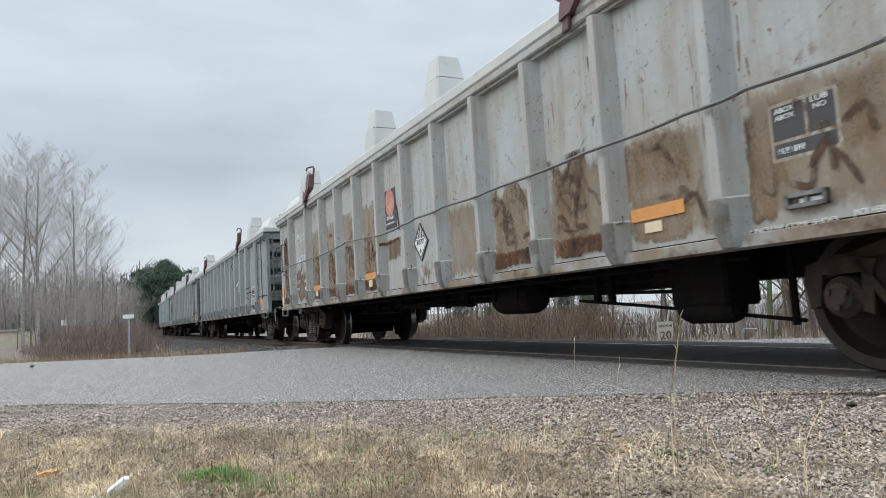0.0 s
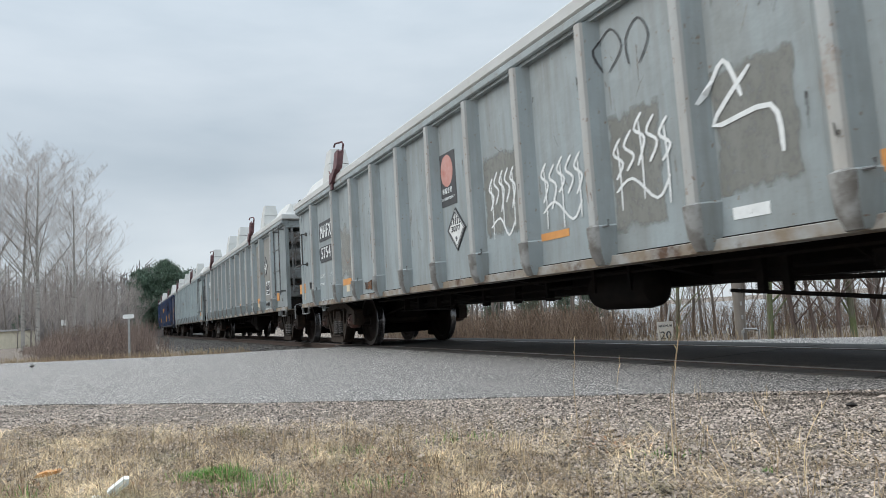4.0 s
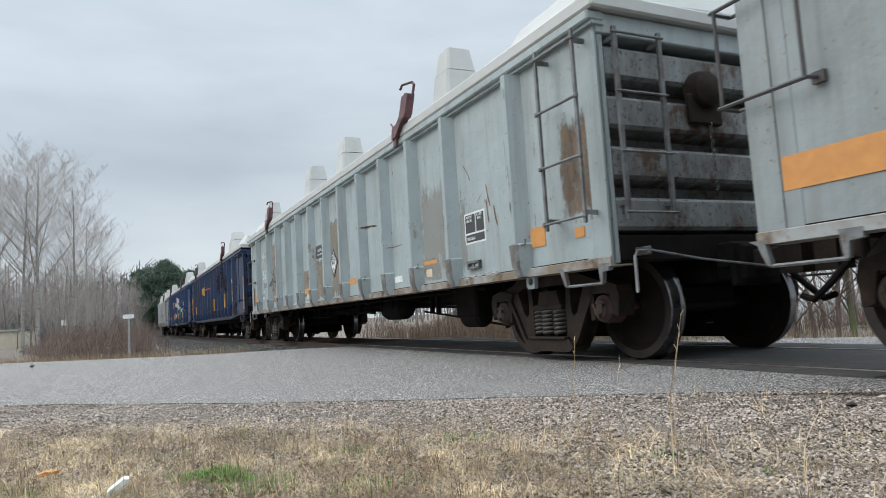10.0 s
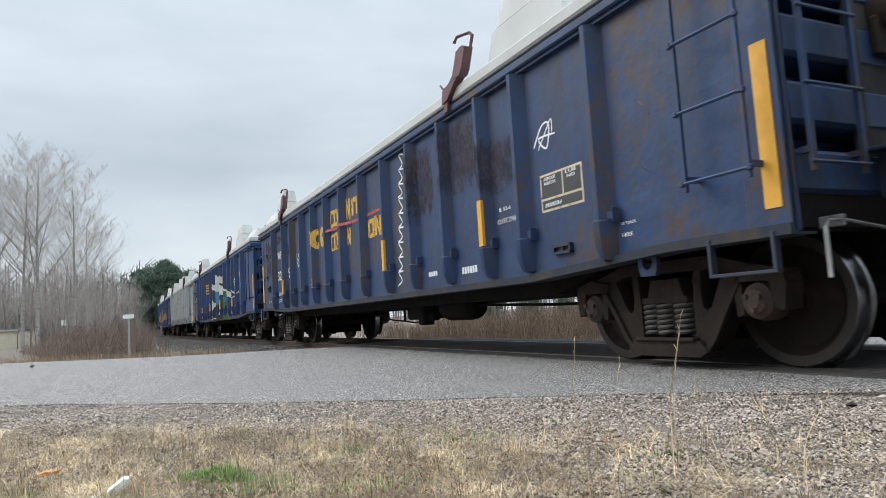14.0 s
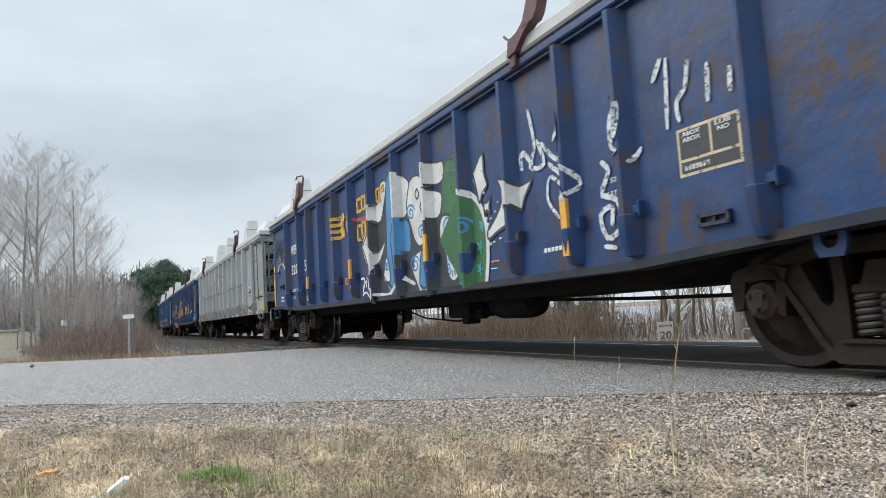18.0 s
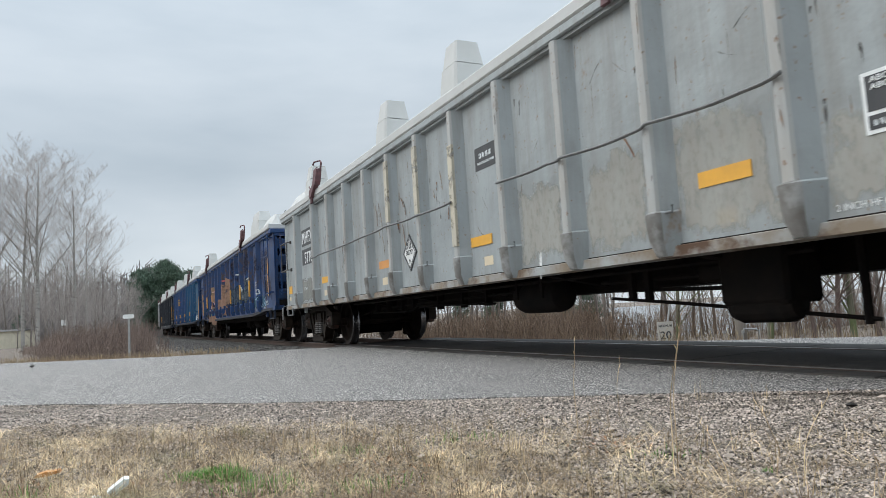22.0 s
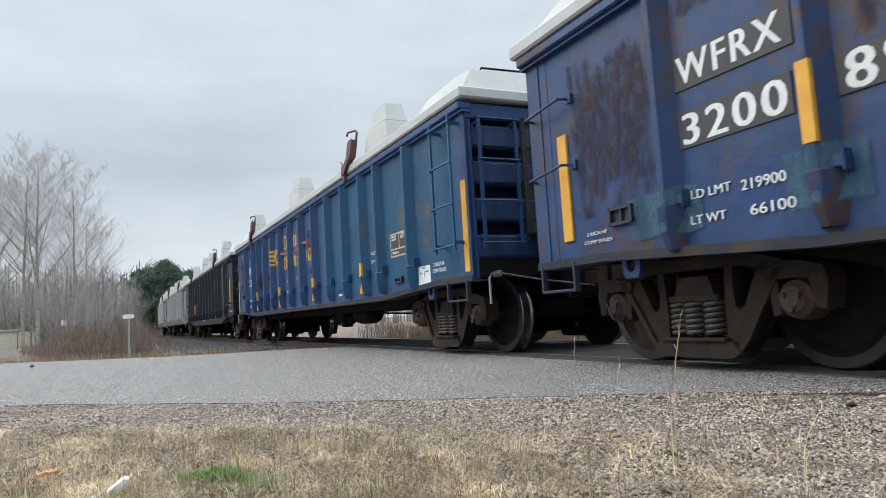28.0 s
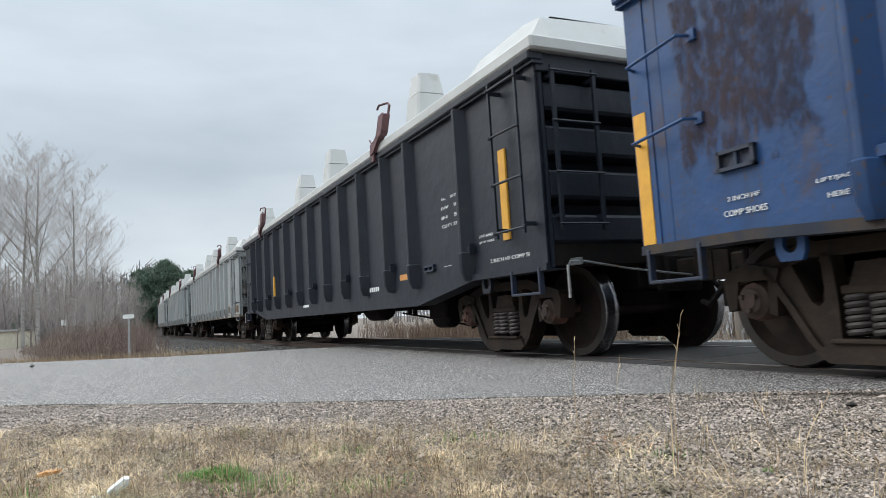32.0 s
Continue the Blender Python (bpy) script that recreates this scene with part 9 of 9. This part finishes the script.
    b.prism([(-0.05, 0), (-0.035, 0.02), (0.04, 0.022), (0.055, 0.008), (0.04, -0.006), (-0.04, -0.008)], -0.018, 0.018)
    b.box(-0.03, 0.035, -0.02, -0.018, 0.002, 0.014)
    t = thing("drink_carton", "flattened white carton lying in the grass", "litter", m=pose(-1.28, 2.6, ground_height(-1.28, 2.6) + 0.03, 10, -35, 20), data=b.mesh("carton", M["white_plastic"]))
    b = Build()
    b.prism([(-0.03, 0), (0, 0.014), (0.03, 0.003), (0, -0.006)], -0.012, 0.012)
    thing("paper_scrap", "small white paper scrap on the ground", "litter", m=pose(-1.33, 2.53, ground_height(-1.33, 2.53) + 0.012, 0, 0, 30), data=b.mesh("paper_scrap", M["white_plastic"]))
    b = Build()
    b.add([(0.07 * x, 0.06 * y, 0.045 * z) for x, y, z in STONE], STONE_F)
    thing("stone", "dark stone lying on the asphalt", "stone", m=pose(-8.59, 13.93, road_height(-8.59, 13.93) + 0.03), data=b.mesh("stone", M["ballast"]))


def ballast():
    """The stone bed under the track, left of the crossing and beyond it, with its sleepers."""
    def bed(s0, s1):
        v, f = [], []
        prof = [(-3.1, -0.32), (-2.3, -0.235), (-1.55, -0.15), (-1.1, -0.13), (0, -0.15), (1.1, -0.13), (1.55, -0.15), (2.4, -0.3), (3.4, -0.5)]
        n, ss = len(prof), [s0 + (s1 - s0) * i / 60 for i in range(61)]
        for s in ss:
            for a, z in prof:
                v.append(track(s, a, z + 0.02 * noise.noise((s * 2, a * 3, 1))))
        for i in range(len(ss) - 1):
            f += [(i * n + j, (i + 1) * n + j, (i + 1) * n + j + 1, i * n + j + 1) for j in range(n - 1)]
        me = bpy.data.meshes.new("ballast_bed")
        me.from_pydata(v, [], f)
        me.materials.append(M["ballast_bed"])
        return thing("ballast_bed", "grey crushed stone bed under the railway track", "track bed", kind="structure", data=me)

    left = bed(-280, -13.2)
    bed(6.5, 180)
    b = Build()
    b.box(-0.11, 0.11, -1.3, 1.3, -0.3, -0.165, 0.015)
    tie = b.mesh("sleeper", M["tie"])
    for i in range(110):
        s = -13.6 - 0.56 * i
        a = heading(s)
        part("sleeper", tie, left, m=Matrix.Translation(track(s, 0, 0.0)) @ pose(0, 0, 0, 0, 0, math.degrees(a)))
    rng = random.Random(3)
    pl = []
    for i in range(17000):
        s = -13.0 - 62 * rng.random() ** 1.5
        a = -0.9 - 2.4 * rng.random() if rng.random() < 0.85 else rng.uniform(-0.7, 0.7)
        z = -0.14 - 0.11 * smooth(-1.5, -3.0, a)
        p = track(s, a, z)
        if p.x * RN.x + p.y * RN.y < FAR_EDGE + 0.05:
            continue
        r = rng.uniform(0.018, 0.045)
        pl.append((p.x, p.y, p.z + rng.uniform(-0.01, 0.03), rng.uniform(0, 6.28), r * rng.uniform(0.8, 1.4), r, r * 0.8, rng.uniform(-0.6, 0.6)))
    thing("ballast_stones", "grey crushed ballast stones beside the rails", "ballast", kind="stuff", data=scatter_mesh("ballast_stones", STONE, STONE_F, pl, [M["ballast"]]))


cover_near()
ballast()

# ---- trees and brush ----


def bare_tree(rng, height, trunk, levels=4, start=0.18, rise=0.55, reach=0.42, counts=(22, 9, 7, 4), limbs=2, thin=0.004):
    """A leafless tree: trunk and limbs in one mesh, twigs in another; limbs rise steeply and fork."""
    wood, fine = Build(), Build()

    def grow(p, d, length, r, level):
        n = 5 if level == 0 else 3 if level < 3 else 2
        path, radii, q, dd = [p], [r], p.copy(), d.copy()
        for i in range(n):
            wob = 0.05 + 0.07 * level
            dd = (dd + Vector((rng.uniform(-1, 1), rng.uniform(-1, 1), rng.uniform(-0.2, 0.8) if level else 0.3)) * wob).normalized()
            q = q + dd * length / n
            path.append(q)
            radii.append(max(r * (1 - 0.85 * (i + 1) / n), 0.003))
        (fine if level >= limbs else wood).tube(path, radii, (7, 5, 3, 3, 3)[level], caps=False)
        if level >= levels:
            return
        count = counts[level]
        for i in range(count):
            f = start + (0.97 - start) * (i + rng.random()) / count if level == 0 else 0.15 + 0.83 * (i + rng.random()) / count
            k = min(int(f * n), n - 1)
            pp = path[k].lerp(path[k + 1], f * n - k)
            az = rng.uniform(0, 2 * math.pi)
            nd = (Vector((math.cos(az), math.sin(az), 0)) * (1 - rise) + d * 0.4 + Vector((0, 0, rise))).normalized()
            ln = length * reach * rng.uniform(0.75, 1.15) * ((1.25 - 0.85 * f) if level == 0 else (1.1 - 0.4 * f))
            grow(pp, nd, ln, max((radii[k] + radii[k + 1]) * (0.2 if level == 0 else 0.26), thin), level + 1)

    grow(Vector((0, 0, 0)), Vector((rng.uniform(-0.04, 0.04), rng.uniform(-0.04, 0.04), 1)).normalized(), height, trunk, 0)
    return wood, fine


def tree_kinds():
    out = []
    for seed, h, tr, bark in ((1, 12.0, 0.14, "birch"), (2, 11.0, 0.12, "birch"), (3, 10.0, 0.085, "bark"), (4, 9.0, 0.08, "bark")):
        big = seed < 3
        wood, fine = bare_tree(random.Random(seed), h, tr, start=0.3 if big else 0.18, counts=(22, 8, 7, 3) if big else (16, 6, 5, 2), reach=0.48 if big else 0.4, rise=0.36 if big else 0.45, thin=0.0045 if big else 0.004)
        out.append((wood.mesh("trunk", M[bark], smooth=True), fine.mesh("crown", M["twig"]), h))
    for seed, h, tr in ((5, 6.0, 0.055), (6, 7.5, 0.08)):
        wood, fine = bare_tree(random.Random(seed), h, tr, 4, 0.12, 0.4, 0.5, (12, 6, 5, 2), 1)
        out.append((wood.mesh("trunk", M["bark"], smooth=True), fine.mesh("crown", M["twig_brown"]), h))
    for seed, bark in ((7, "bark_moss"), (8, "bark_red")):
        wood, fine = bare_tree(random.Random(seed), 9.0, 0.085, 4, 0.05, 0.3, 0.4, (26, 7, 6, 2))
        out.append((wood.mesh("trunk", M[bark], smooth=True), fine.mesh("crown", M["twig_brown"]), 9.0))
    return out


KINDS = tree_kinds()


def plant_tree(kind, x, y, height, turn, name="bare_tree", label="leafless grey tree with fine bare twigs", group="bare trees"):
    wood, fine, h = KINDS[kind]
    t = thing(name, label, "tree", group, m=pose(x, y, ground_height(x, y) - 0.1, 0, 0, turn))
    f = height / h
    t.scale = (f, f, f)
    part("trunk", wood, t)
    part("crown", fine, t)
    return t


rng = random.Random(17)
for kind, sx, depth, h in ((0, -0.608, 40, 11.4), (1, -0.553, 42, 10.2), (1, -0.63, 41, 11.0), (1, -0.535, 50, 9.4), (0, -0.668, 40, 10.2)):
    plant_tree(kind, sx * depth, depth, h, rng.uniform(0, 360), "birch_tree", "tall leafless birch tree with pale trunk", "bare birches")
for i in range(44):
    depth = rng.uniform(44, 85)
    sx = rng.uniform(-0.7, -0.455)
    cap = (180 if sx < -0.53 else 180 - (sx + 0.53) * 1000) / 1188 * depth
    plant_tree((4, 5, 2, 4)[i % 4], sx * depth, depth, min(cap * rng.uniform(0.5, 0.95), 9), rng.uniform(0, 360))
for i in range(14):
    depth = rng.uniform(26, 40)
    sx = rng.uniform(-0.61, -0.435)
    plant_tree(4, sx * depth, depth, rng.uniform(1.8, 3.0), rng.uniform(0, 360), "sapling", "thin leafless sapling among brown shrubs", "saplings")
# behind the track: nothing rises over the train where it is far, taller to the right of it
for kind, x, y, h in ((6, 8.34, 17.6, 8.2), (7, 8.98, 17.5, 7.5), (7, 9.3, 17.2, 6), (7, 9.75, 17.0, 6.8), (6, 10.1, 16.9, 8.6), (7, 10.9, 17.2, 8), (7, 11.9, 16.6, 8), (6, 6.9, 20.4, 7)):
    plant_tree(kind, x, y, h, rng.uniform(0, 360), label="leafless roadside tree with a mossy trunk" if kind == 6 else "leafless roadside tree with reddish bark")
for i in range(44):
    sx = rng.uniform(-0.05, 0.85)
    depth = rng.uniform(21, 46) if sx < 0.37 else rng.uniform(19, 34)
    x, y = sx * depth, depth
    if off_track(x, y) < 7:
        continue
    cap = (100 + 440 * smooth(-0.15, 0.25, sx)) / 1188 * depth * 0.8
    plant_tree((4, 5, 2, 4)[i % 4], x, y, min(cap, rng.uniform(5, 9)), rng.uniform(0, 360))


def pine(rng, height, width):
    """A pine: a trunk, limbs in whorls, and needle clumps of many small blades."""
    wood, pl = Build(), []
    wood.tube([(0, 0, 0), (0.05, 0, height * 0.5), (0, 0.03, height * 0.98)], [0.16, 0.1, 0.03], 6)
    for i in range(int(height * 11)):
        z = height * (0.15 + 0.83 * rng.random())
        f = z / height
        r = width * (1.05 - f) ** 0.55 * rng.uniform(0.45, 1.0) * (1 if f > 0.25 else 0.75)
        az = rng.uniform(0, 6.28)
        tip = Vector((r * math.cos(az), r * math.sin(az), z + r * 0.25))
        wood.tube([(0, 0, z), tip], [0.03, 0.01], 3, caps=False)
        for k in range(5):
            c = Vector((0, 0, z)).lerp(tip, 0.45 + 0.14 * k)
            for j in range(34):
                pl.append((c.x + rng.gauss(0, 0.32), c.y + rng.gauss(0, 0.32), c.z + rng.gauss(0, 0.2), rng.uniform(0, 6.28), rng.uniform(0.05, 0.1), 0.14, rng.uniform(0.16, 0.34), rng.uniform(-1.3, 1.0)))
    return wood.mesh("trunk", M["bark"]), scatter_mesh("needles", [(-0.45, 0, 0), (0.45, 0, 0), (0.3, 0.4, 0.75), (0, 0.85, 1.0)], [(0, 1, 2, 3)], pl, [M["needles"]])


PINES = [pine(random.Random(31), 8.4, 2.7), pine(random.Random(32), 7.6, 2.4)]
for k, x, y, f in ((0, -31.4, 75, 1.0), (1, -34.4, 76, 1.0), (1, -29.3, 77, 0.95), (0, -32.9, 79, 0.98), (1, -28.0, 80, 0.86), (0, -36.3, 82, 0.8), (0, -30.2, 74, 0.92), (1, -33.0, 74, 0.9), (0, -27.0, 82, 0.8), (1, -35.6, 78, 0.7), (0, -43.2, 106, 1.3), (1, -41.0, 108, 1.35), (0, -45.5, 110, 1.4), (1, -39.0, 112, 1.2), (0, -47.5, 108, 1.3), (1, 3.2, 46, 0.42), (0, 5.4, 44, 0.4), (1, 7.4, 42, 0.45), (0, 9.6, 45, 0.45), (1, 1.0, 48, 0.36), (0, -58, 92, 0.5), (1, -54, 95, 0.5), (1, -60.5, 95, 0.55)):
    t = thing("pine_tree", "dark green pine with dense needles", "tree", "pines", m=pose(x, y, ground_height(x, y) - 0.1, 0, 0, k * 70 + x * 13))
    t.scale = (f, f, f)
    part("trunk", PINES[k][0], t)
    part("needles", PINES[k][1], t)


def brush(name, label, places, mat, tall, forks, rng, thick=0.006):
    """Leafless shrubs: thin stems that fork, all in one mesh."""
    b = Build()
    for x, y, f in places:
        z = ground_height(x, y) - 0.05
        for k in range(forks):
            h = tall * f * rng.uniform(0.55, 1.1)
            d = Vector((rng.gauss(0, 0.2), rng.gauss(0, 0.2), 1)).normalized()
            p0 = Vector((x + rng.gauss(0, 0.12), y + rng.gauss(0, 0.12), z))
            p1, p2 = p0 + d * h * 0.5, p0 + (d + Vector((rng.gauss(0, 0.12), rng.gauss(0, 0.12), 0))).normalized() * h
            b.tube([p0, p1, p2], [thick, thick * 0.75, thick * 0.35], 3, caps=False)
            for j in range(3):
                q = p0.lerp(p2, rng.uniform(0.35, 0.9))
                e = q + Vector((rng.gauss(0, 0.16), rng.gauss(0, 0.16), rng.uniform(0.1, 0.35))) * h * 0.5
                b.tube([q, e], [thick * 0.6, thick * 0.25], 3, caps=False)
    me = bpy.data.meshes.new(name)
    me.from_pydata(b.v, [], b.f)
    me.materials.append(M[mat])
    thing(name, label, "shrubs", kind="stuff", data=me)


def beyond(x, y, gap=0.5):
    return x * RN.x + y * RN.y > FAR_EDGE + gap


left_places, weeds = [], []
while len(left_places) < 1700:
    depth = rng.uniform(16, 44)
    sx = rng.uniform(-0.63, -0.395)
    x, y = sx * depth, depth
    edge = smooth(-0.63, -0.56, sx) * (1 - 0.75 * smooth(-0.45, -0.4, sx))
    if beyond(x, y, 2.2) and off_track(x, y) < -3.4 - rng.random() * 1.5 and rng.random() < 0.25 + edge:
        tall = max(0.2, 0.55 + 0.7 * noise.noise((x * 0.45, y * 0.45, 0)) + 0.014 * (depth - 16)) * (0.35 + 0.65 * edge) * smooth(1.6, 5.5, x * RN.x + y * RN.y - FAR_EDGE)
        left_places.append((x, y, max(tall, 0.12)))
brush("brown_shrubs", "dense leafless reddish-brown shrubs beside the track", left_places, "brush", 1.45, 5, rng)
right_places = []
while len(right_places) < 2100:
    depth = rng.uniform(19, 34)
    sx = rng.uniform(-0.3, 0.8)
    x, y = sx * depth, depth
    if off_track(x, y) > 5.5 and beyond(x, y, 2.5):
        if sx > 0.27 and rng.random() < 0.6:
            continue
        right_places.append((x, y, (0.8 + 0.45 * noise.noise((x * 0.4, y * 0.4, 4))) * (1 if sx < 0.3 else 1.2)))
brush("tan_shrubs", "dense leafless tan shrubs behind the railway", right_places, "brush_tan", 1.35, 5, rng)
pl = []
for i in range(14000):
    a = rng.uniform(-26, 24) if i < 9000 else rng.uniform(-24, -9)
    bb = FAR_EDGE + 0.1 + 2.4 * rng.random() ** 1.4
    x, y = RU.x * a + RN.x * bb, RU.y * a + RN.y * bb
    d = off_track(x, y)
    if -2.6 < d < 2.6 or y < 5:
        continue
    h = rng.uniform(0.12, 0.4) * (0.7 if d < 0 else 1.0)
    pl.append((x, y, ground_height(x, y) - 0.02, rng.uniform(0, 6.28), rng.uniform(0.006, 0.012), h * rng.uniform(0.1, 0.6), h, rng.uniform(-0.4, 0.3)))
thing("verge_weeds", "pale dry weeds along the far road edge", "weeds", kind="stuff", data=scatter_mesh("verge_weeds", BLADE, BLADE_F, pl, [M["reed"]]))
# far woods: thin trunks and haze of twigs, too many to count
far = Build()
for i in range(1700):
    a = rng.uniform(-1.25, 1.25) if i < 900 else rng.uniform(-0.68, -0.38)
    r = rng.uniform(110, 210) if i < 900 else rng.uniform(95, 150)
    x, y = r * math.sin(a), r * math.cos(a)
    if 0.2 < a < 0.9 and r < 190:
        continue
    h = rng.uniform(4.5, 10) if i >= 900 else rng.uniform(3.5, 8) if a < -0.4 else rng.uniform(2.5, 6)
    far.tube([(x, y, -1), (x + rng.uniform(-0.6, 0.6), y, h)], [0.16, 0.05], 3, caps=False)
    for k in range(7):
        z = rng.uniform(0.5, h)
        far.tube([(x, y, z), (x + rng.uniform(-1.6, 1.6), y + rng.uniform(-1, 1), z + rng.uniform(0.4, 1.6))], [0.07, 0.02], 3, caps=False)
me = bpy.data.meshes.new("far_woods")
me.from_pydata(far.v, [], far.f)
me.materials.append(M["far_twig"])
thing("far_woods", "distant grey leafless woods", "woods", kind="stuff", data=me)

# ---- signs, poles, shed, water ----


def post_sign():
    t = thing("marker_sign", "small white plate on a thin steel post", "sign", m=pose(-8.5, 18, ground_height(-8.5, 18)))
    b = Build()
    b.box(-0.025, 0.025, -0.015, 0.015, 0, 1.2)
    part("post", b.mesh("post", M["galvanised"]), t)
    b = Build()
    b.prism([(-0.15, 1.2), (-0.12, 1.17), (0.12, 1.17), (0.15, 1.2), (0.15, 1.25), (0.12, 1.28), (-0.12, 1.28), (-0.15, 1.25)], -0.03, -0.016)
    part("plate", b.mesh("plate", M["sign_white"]), t)


def speed_sign():
    x, y = 5.95, 18.6
    t = thing("speed_sign", "white speed sign reading 20 on a leaning post", "road sign", m=pose(x, y, -0.68, 0, 0, 0))
    b = Build()
    b.tube([(-0.06, 0, 0), (0.22, 0.02, 1.1)], 0.028, 6)
    part("post", b.mesh("post", M["galvanised"]), t)
    b = Build()
    b.box(-0.22, 0.22, -0.05, -0.035, 0.08, 0.62, 0.004)
    p = part("plate", b.mesh("plate", M["sign_faded"]), t)
    for text, w, h, z in (("20", 0.3, 0.22, 0.14), ("MAXIMUM", 0.36, 0.07, 0.47)):
        me = lettering(text, 1.0, M["black"], 0.015)
        xs, zs = [v.co.x for v in me.vertices], [v.co.z for v in me.vertices]
        me.transform(Matrix.Translation((-w / 2, -0.053, z)) @ Matrix.Diagonal((w / (max(xs) - min(xs)), 1, h / (max(zs) - min(zs)), 1)) @ Matrix.Translation((-min(xs), 0, -min(zs))))
        part("lettering", me, p)


def utility_pole(x, y, r, h):
    t = thing("utility_pole", "weathered grey wooden utility pole", "pole", m=pose(x, y, ground_height(x, y) - 0.2))
    b = Build()
    b.tube([(0, 0, 0), (0, 0, h * 0.5), (0, 0, h)], [r, r * 0.9, r * 0.75], 12)
    part("shaft", b.mesh("shaft", M["wood_pole"], smooth=True), t)
    b = Build()
    for k in range(8):
        b.box(-0.02, 0.02, -r - 0.03, -r + 0.02, 0.4 + k * 0.35, 0.5 + k * 0.35)
    part("conduit", b.mesh("conduit", M["galvanised"]), t)


def pipe_guard():
    t = thing("pipe_guard", "bent pale steel pipe guard beside a pole", "guard rail", m=pose(7.66, 17.3, ground_height(7.66, 17.3) - 0.05))
    b = Build()
    b.tube([(-0.16, 0, 0), (-0.16, 0, 0.3), (-0.12, 0, 0.35), (0.2, 0, 0.33), (0.26, 0, 0.28), (0.26, 0, 0)], 0.025, 8)
    part("pipe", b.mesh("pipe", M["galvanised"], smooth=True), t)
    b = Build()
    b.lathe([(0, -0.03), (0.045, -0.03), (0.045, 0.03), (0, 0.03)], 10, pose(-0.16, 0, 0.02, 90, 0, 0))
    part("base", b.mesh("base", M["wood_pole"]), t)


def marker_post():
    t = thing("marker_post", "thin post with a small white box", "post", m=pose(-18.2, 32, ground_height(-18.2, 32)))
    b = Build()
    b.tube([(0, 0, 0), (0, 0, 1.5)], 0.04, 6)
    part("post", b.mesh("post", M["wood_pole"]), t)
    b = Build()
    b.box(-0.09, 0.09, -0.1, 0.04, 1.3, 1.56, 0.01)
    part("box", b.mesh("box", M["sign_white"]), t)


def shed():
    t = thing("shed", "low cream-coloured shed with a dark roof", "shed", m=pose(-42.4, 60, -0.25))
    b = Build()
    b.box(-4.2, 4.2, 0, 3, 0, 1.5)
    part("wall", b.mesh("wall", M["cream"]), t)
    for x in [-4.0 + 0.5 * i for i in range(17)]:
        b = Build()
        b.box(x - 0.03, x + 0.03, -0.03, 0, 0.02, 1.48)
        part("batten", b.mesh("batten", M["cream"]), t)
    b = Build()
    b.prism([(-0.15, 1.5), (3.15, 1.5), (1.5, 1.68)], -4.3, 4.3, axis="x")
    part("roof", b.mesh("roof", M["roof"]), t)


post_sign()
speed_sign()
utility_pole(7.56, 17.5, 0.14, 7.5)
pipe_guard()
marker_post()
shed()
b = Build()
b.prism([(6.0, 31.0), (10, 28.5), (30, 27), (70, 30), (160, 60), (220, 260), (60, 300), (36, 140)], -1.62, -1.6, axis="z")
thing("water", "calm pale lake behind bare trees", "water", kind="structure", data=b.mesh("water", M["water"]))


# ---- what moves ----
def run(t):
    """Metres that the train has gone at t seconds, counted from its place at 16 s."""
    a = t - 16
    return -22.91 + 4.8 * a + RUN[0] + RUN[1] * a + RUN[2] * a * a + RUN[3] * a ** 3


RUN = (-0.0046, 0.0426, -0.003973, 0.00013353)


def wagon_pose(s):
    a, b = track(s - TRUCK), track(s + TRUCK)
    return Matrix.Translation((a + b) / 2) @ pose(0, 0, 0, 0, 0, math.degrees(math.atan2(b.y - a.y, b.x - a.x)))


def motions():
    for i, car in enumerate(CARS.values()):
        s0 = 87.3 + HB - PITCH * i + {0: 0.3, 7: -0.18, 8: -0.12}.get(i, 0.0)
        walk(car, [(t, wagon_pose(s0 + run(t))) for t in range(0, 33, 2)])
        for wheel in [o for o in car.children_recursive if o.name.startswith("wheelset")]:
            x = wheel.location.x
            rows, t = [], 0.0
            while t < 32.0:
                rows.append((t, pose(x, 0, RADIUS, 0, math.degrees(run(t) / RADIUS) % 360, 0)))
                t = round(t + 0.1, 3)
            rows.append((32.0, pose(x, 0, RADIUS, 0, math.degrees(run(32.0) / RADIUS) % 360, 0)))
            walk(wheel, rows)


motions()
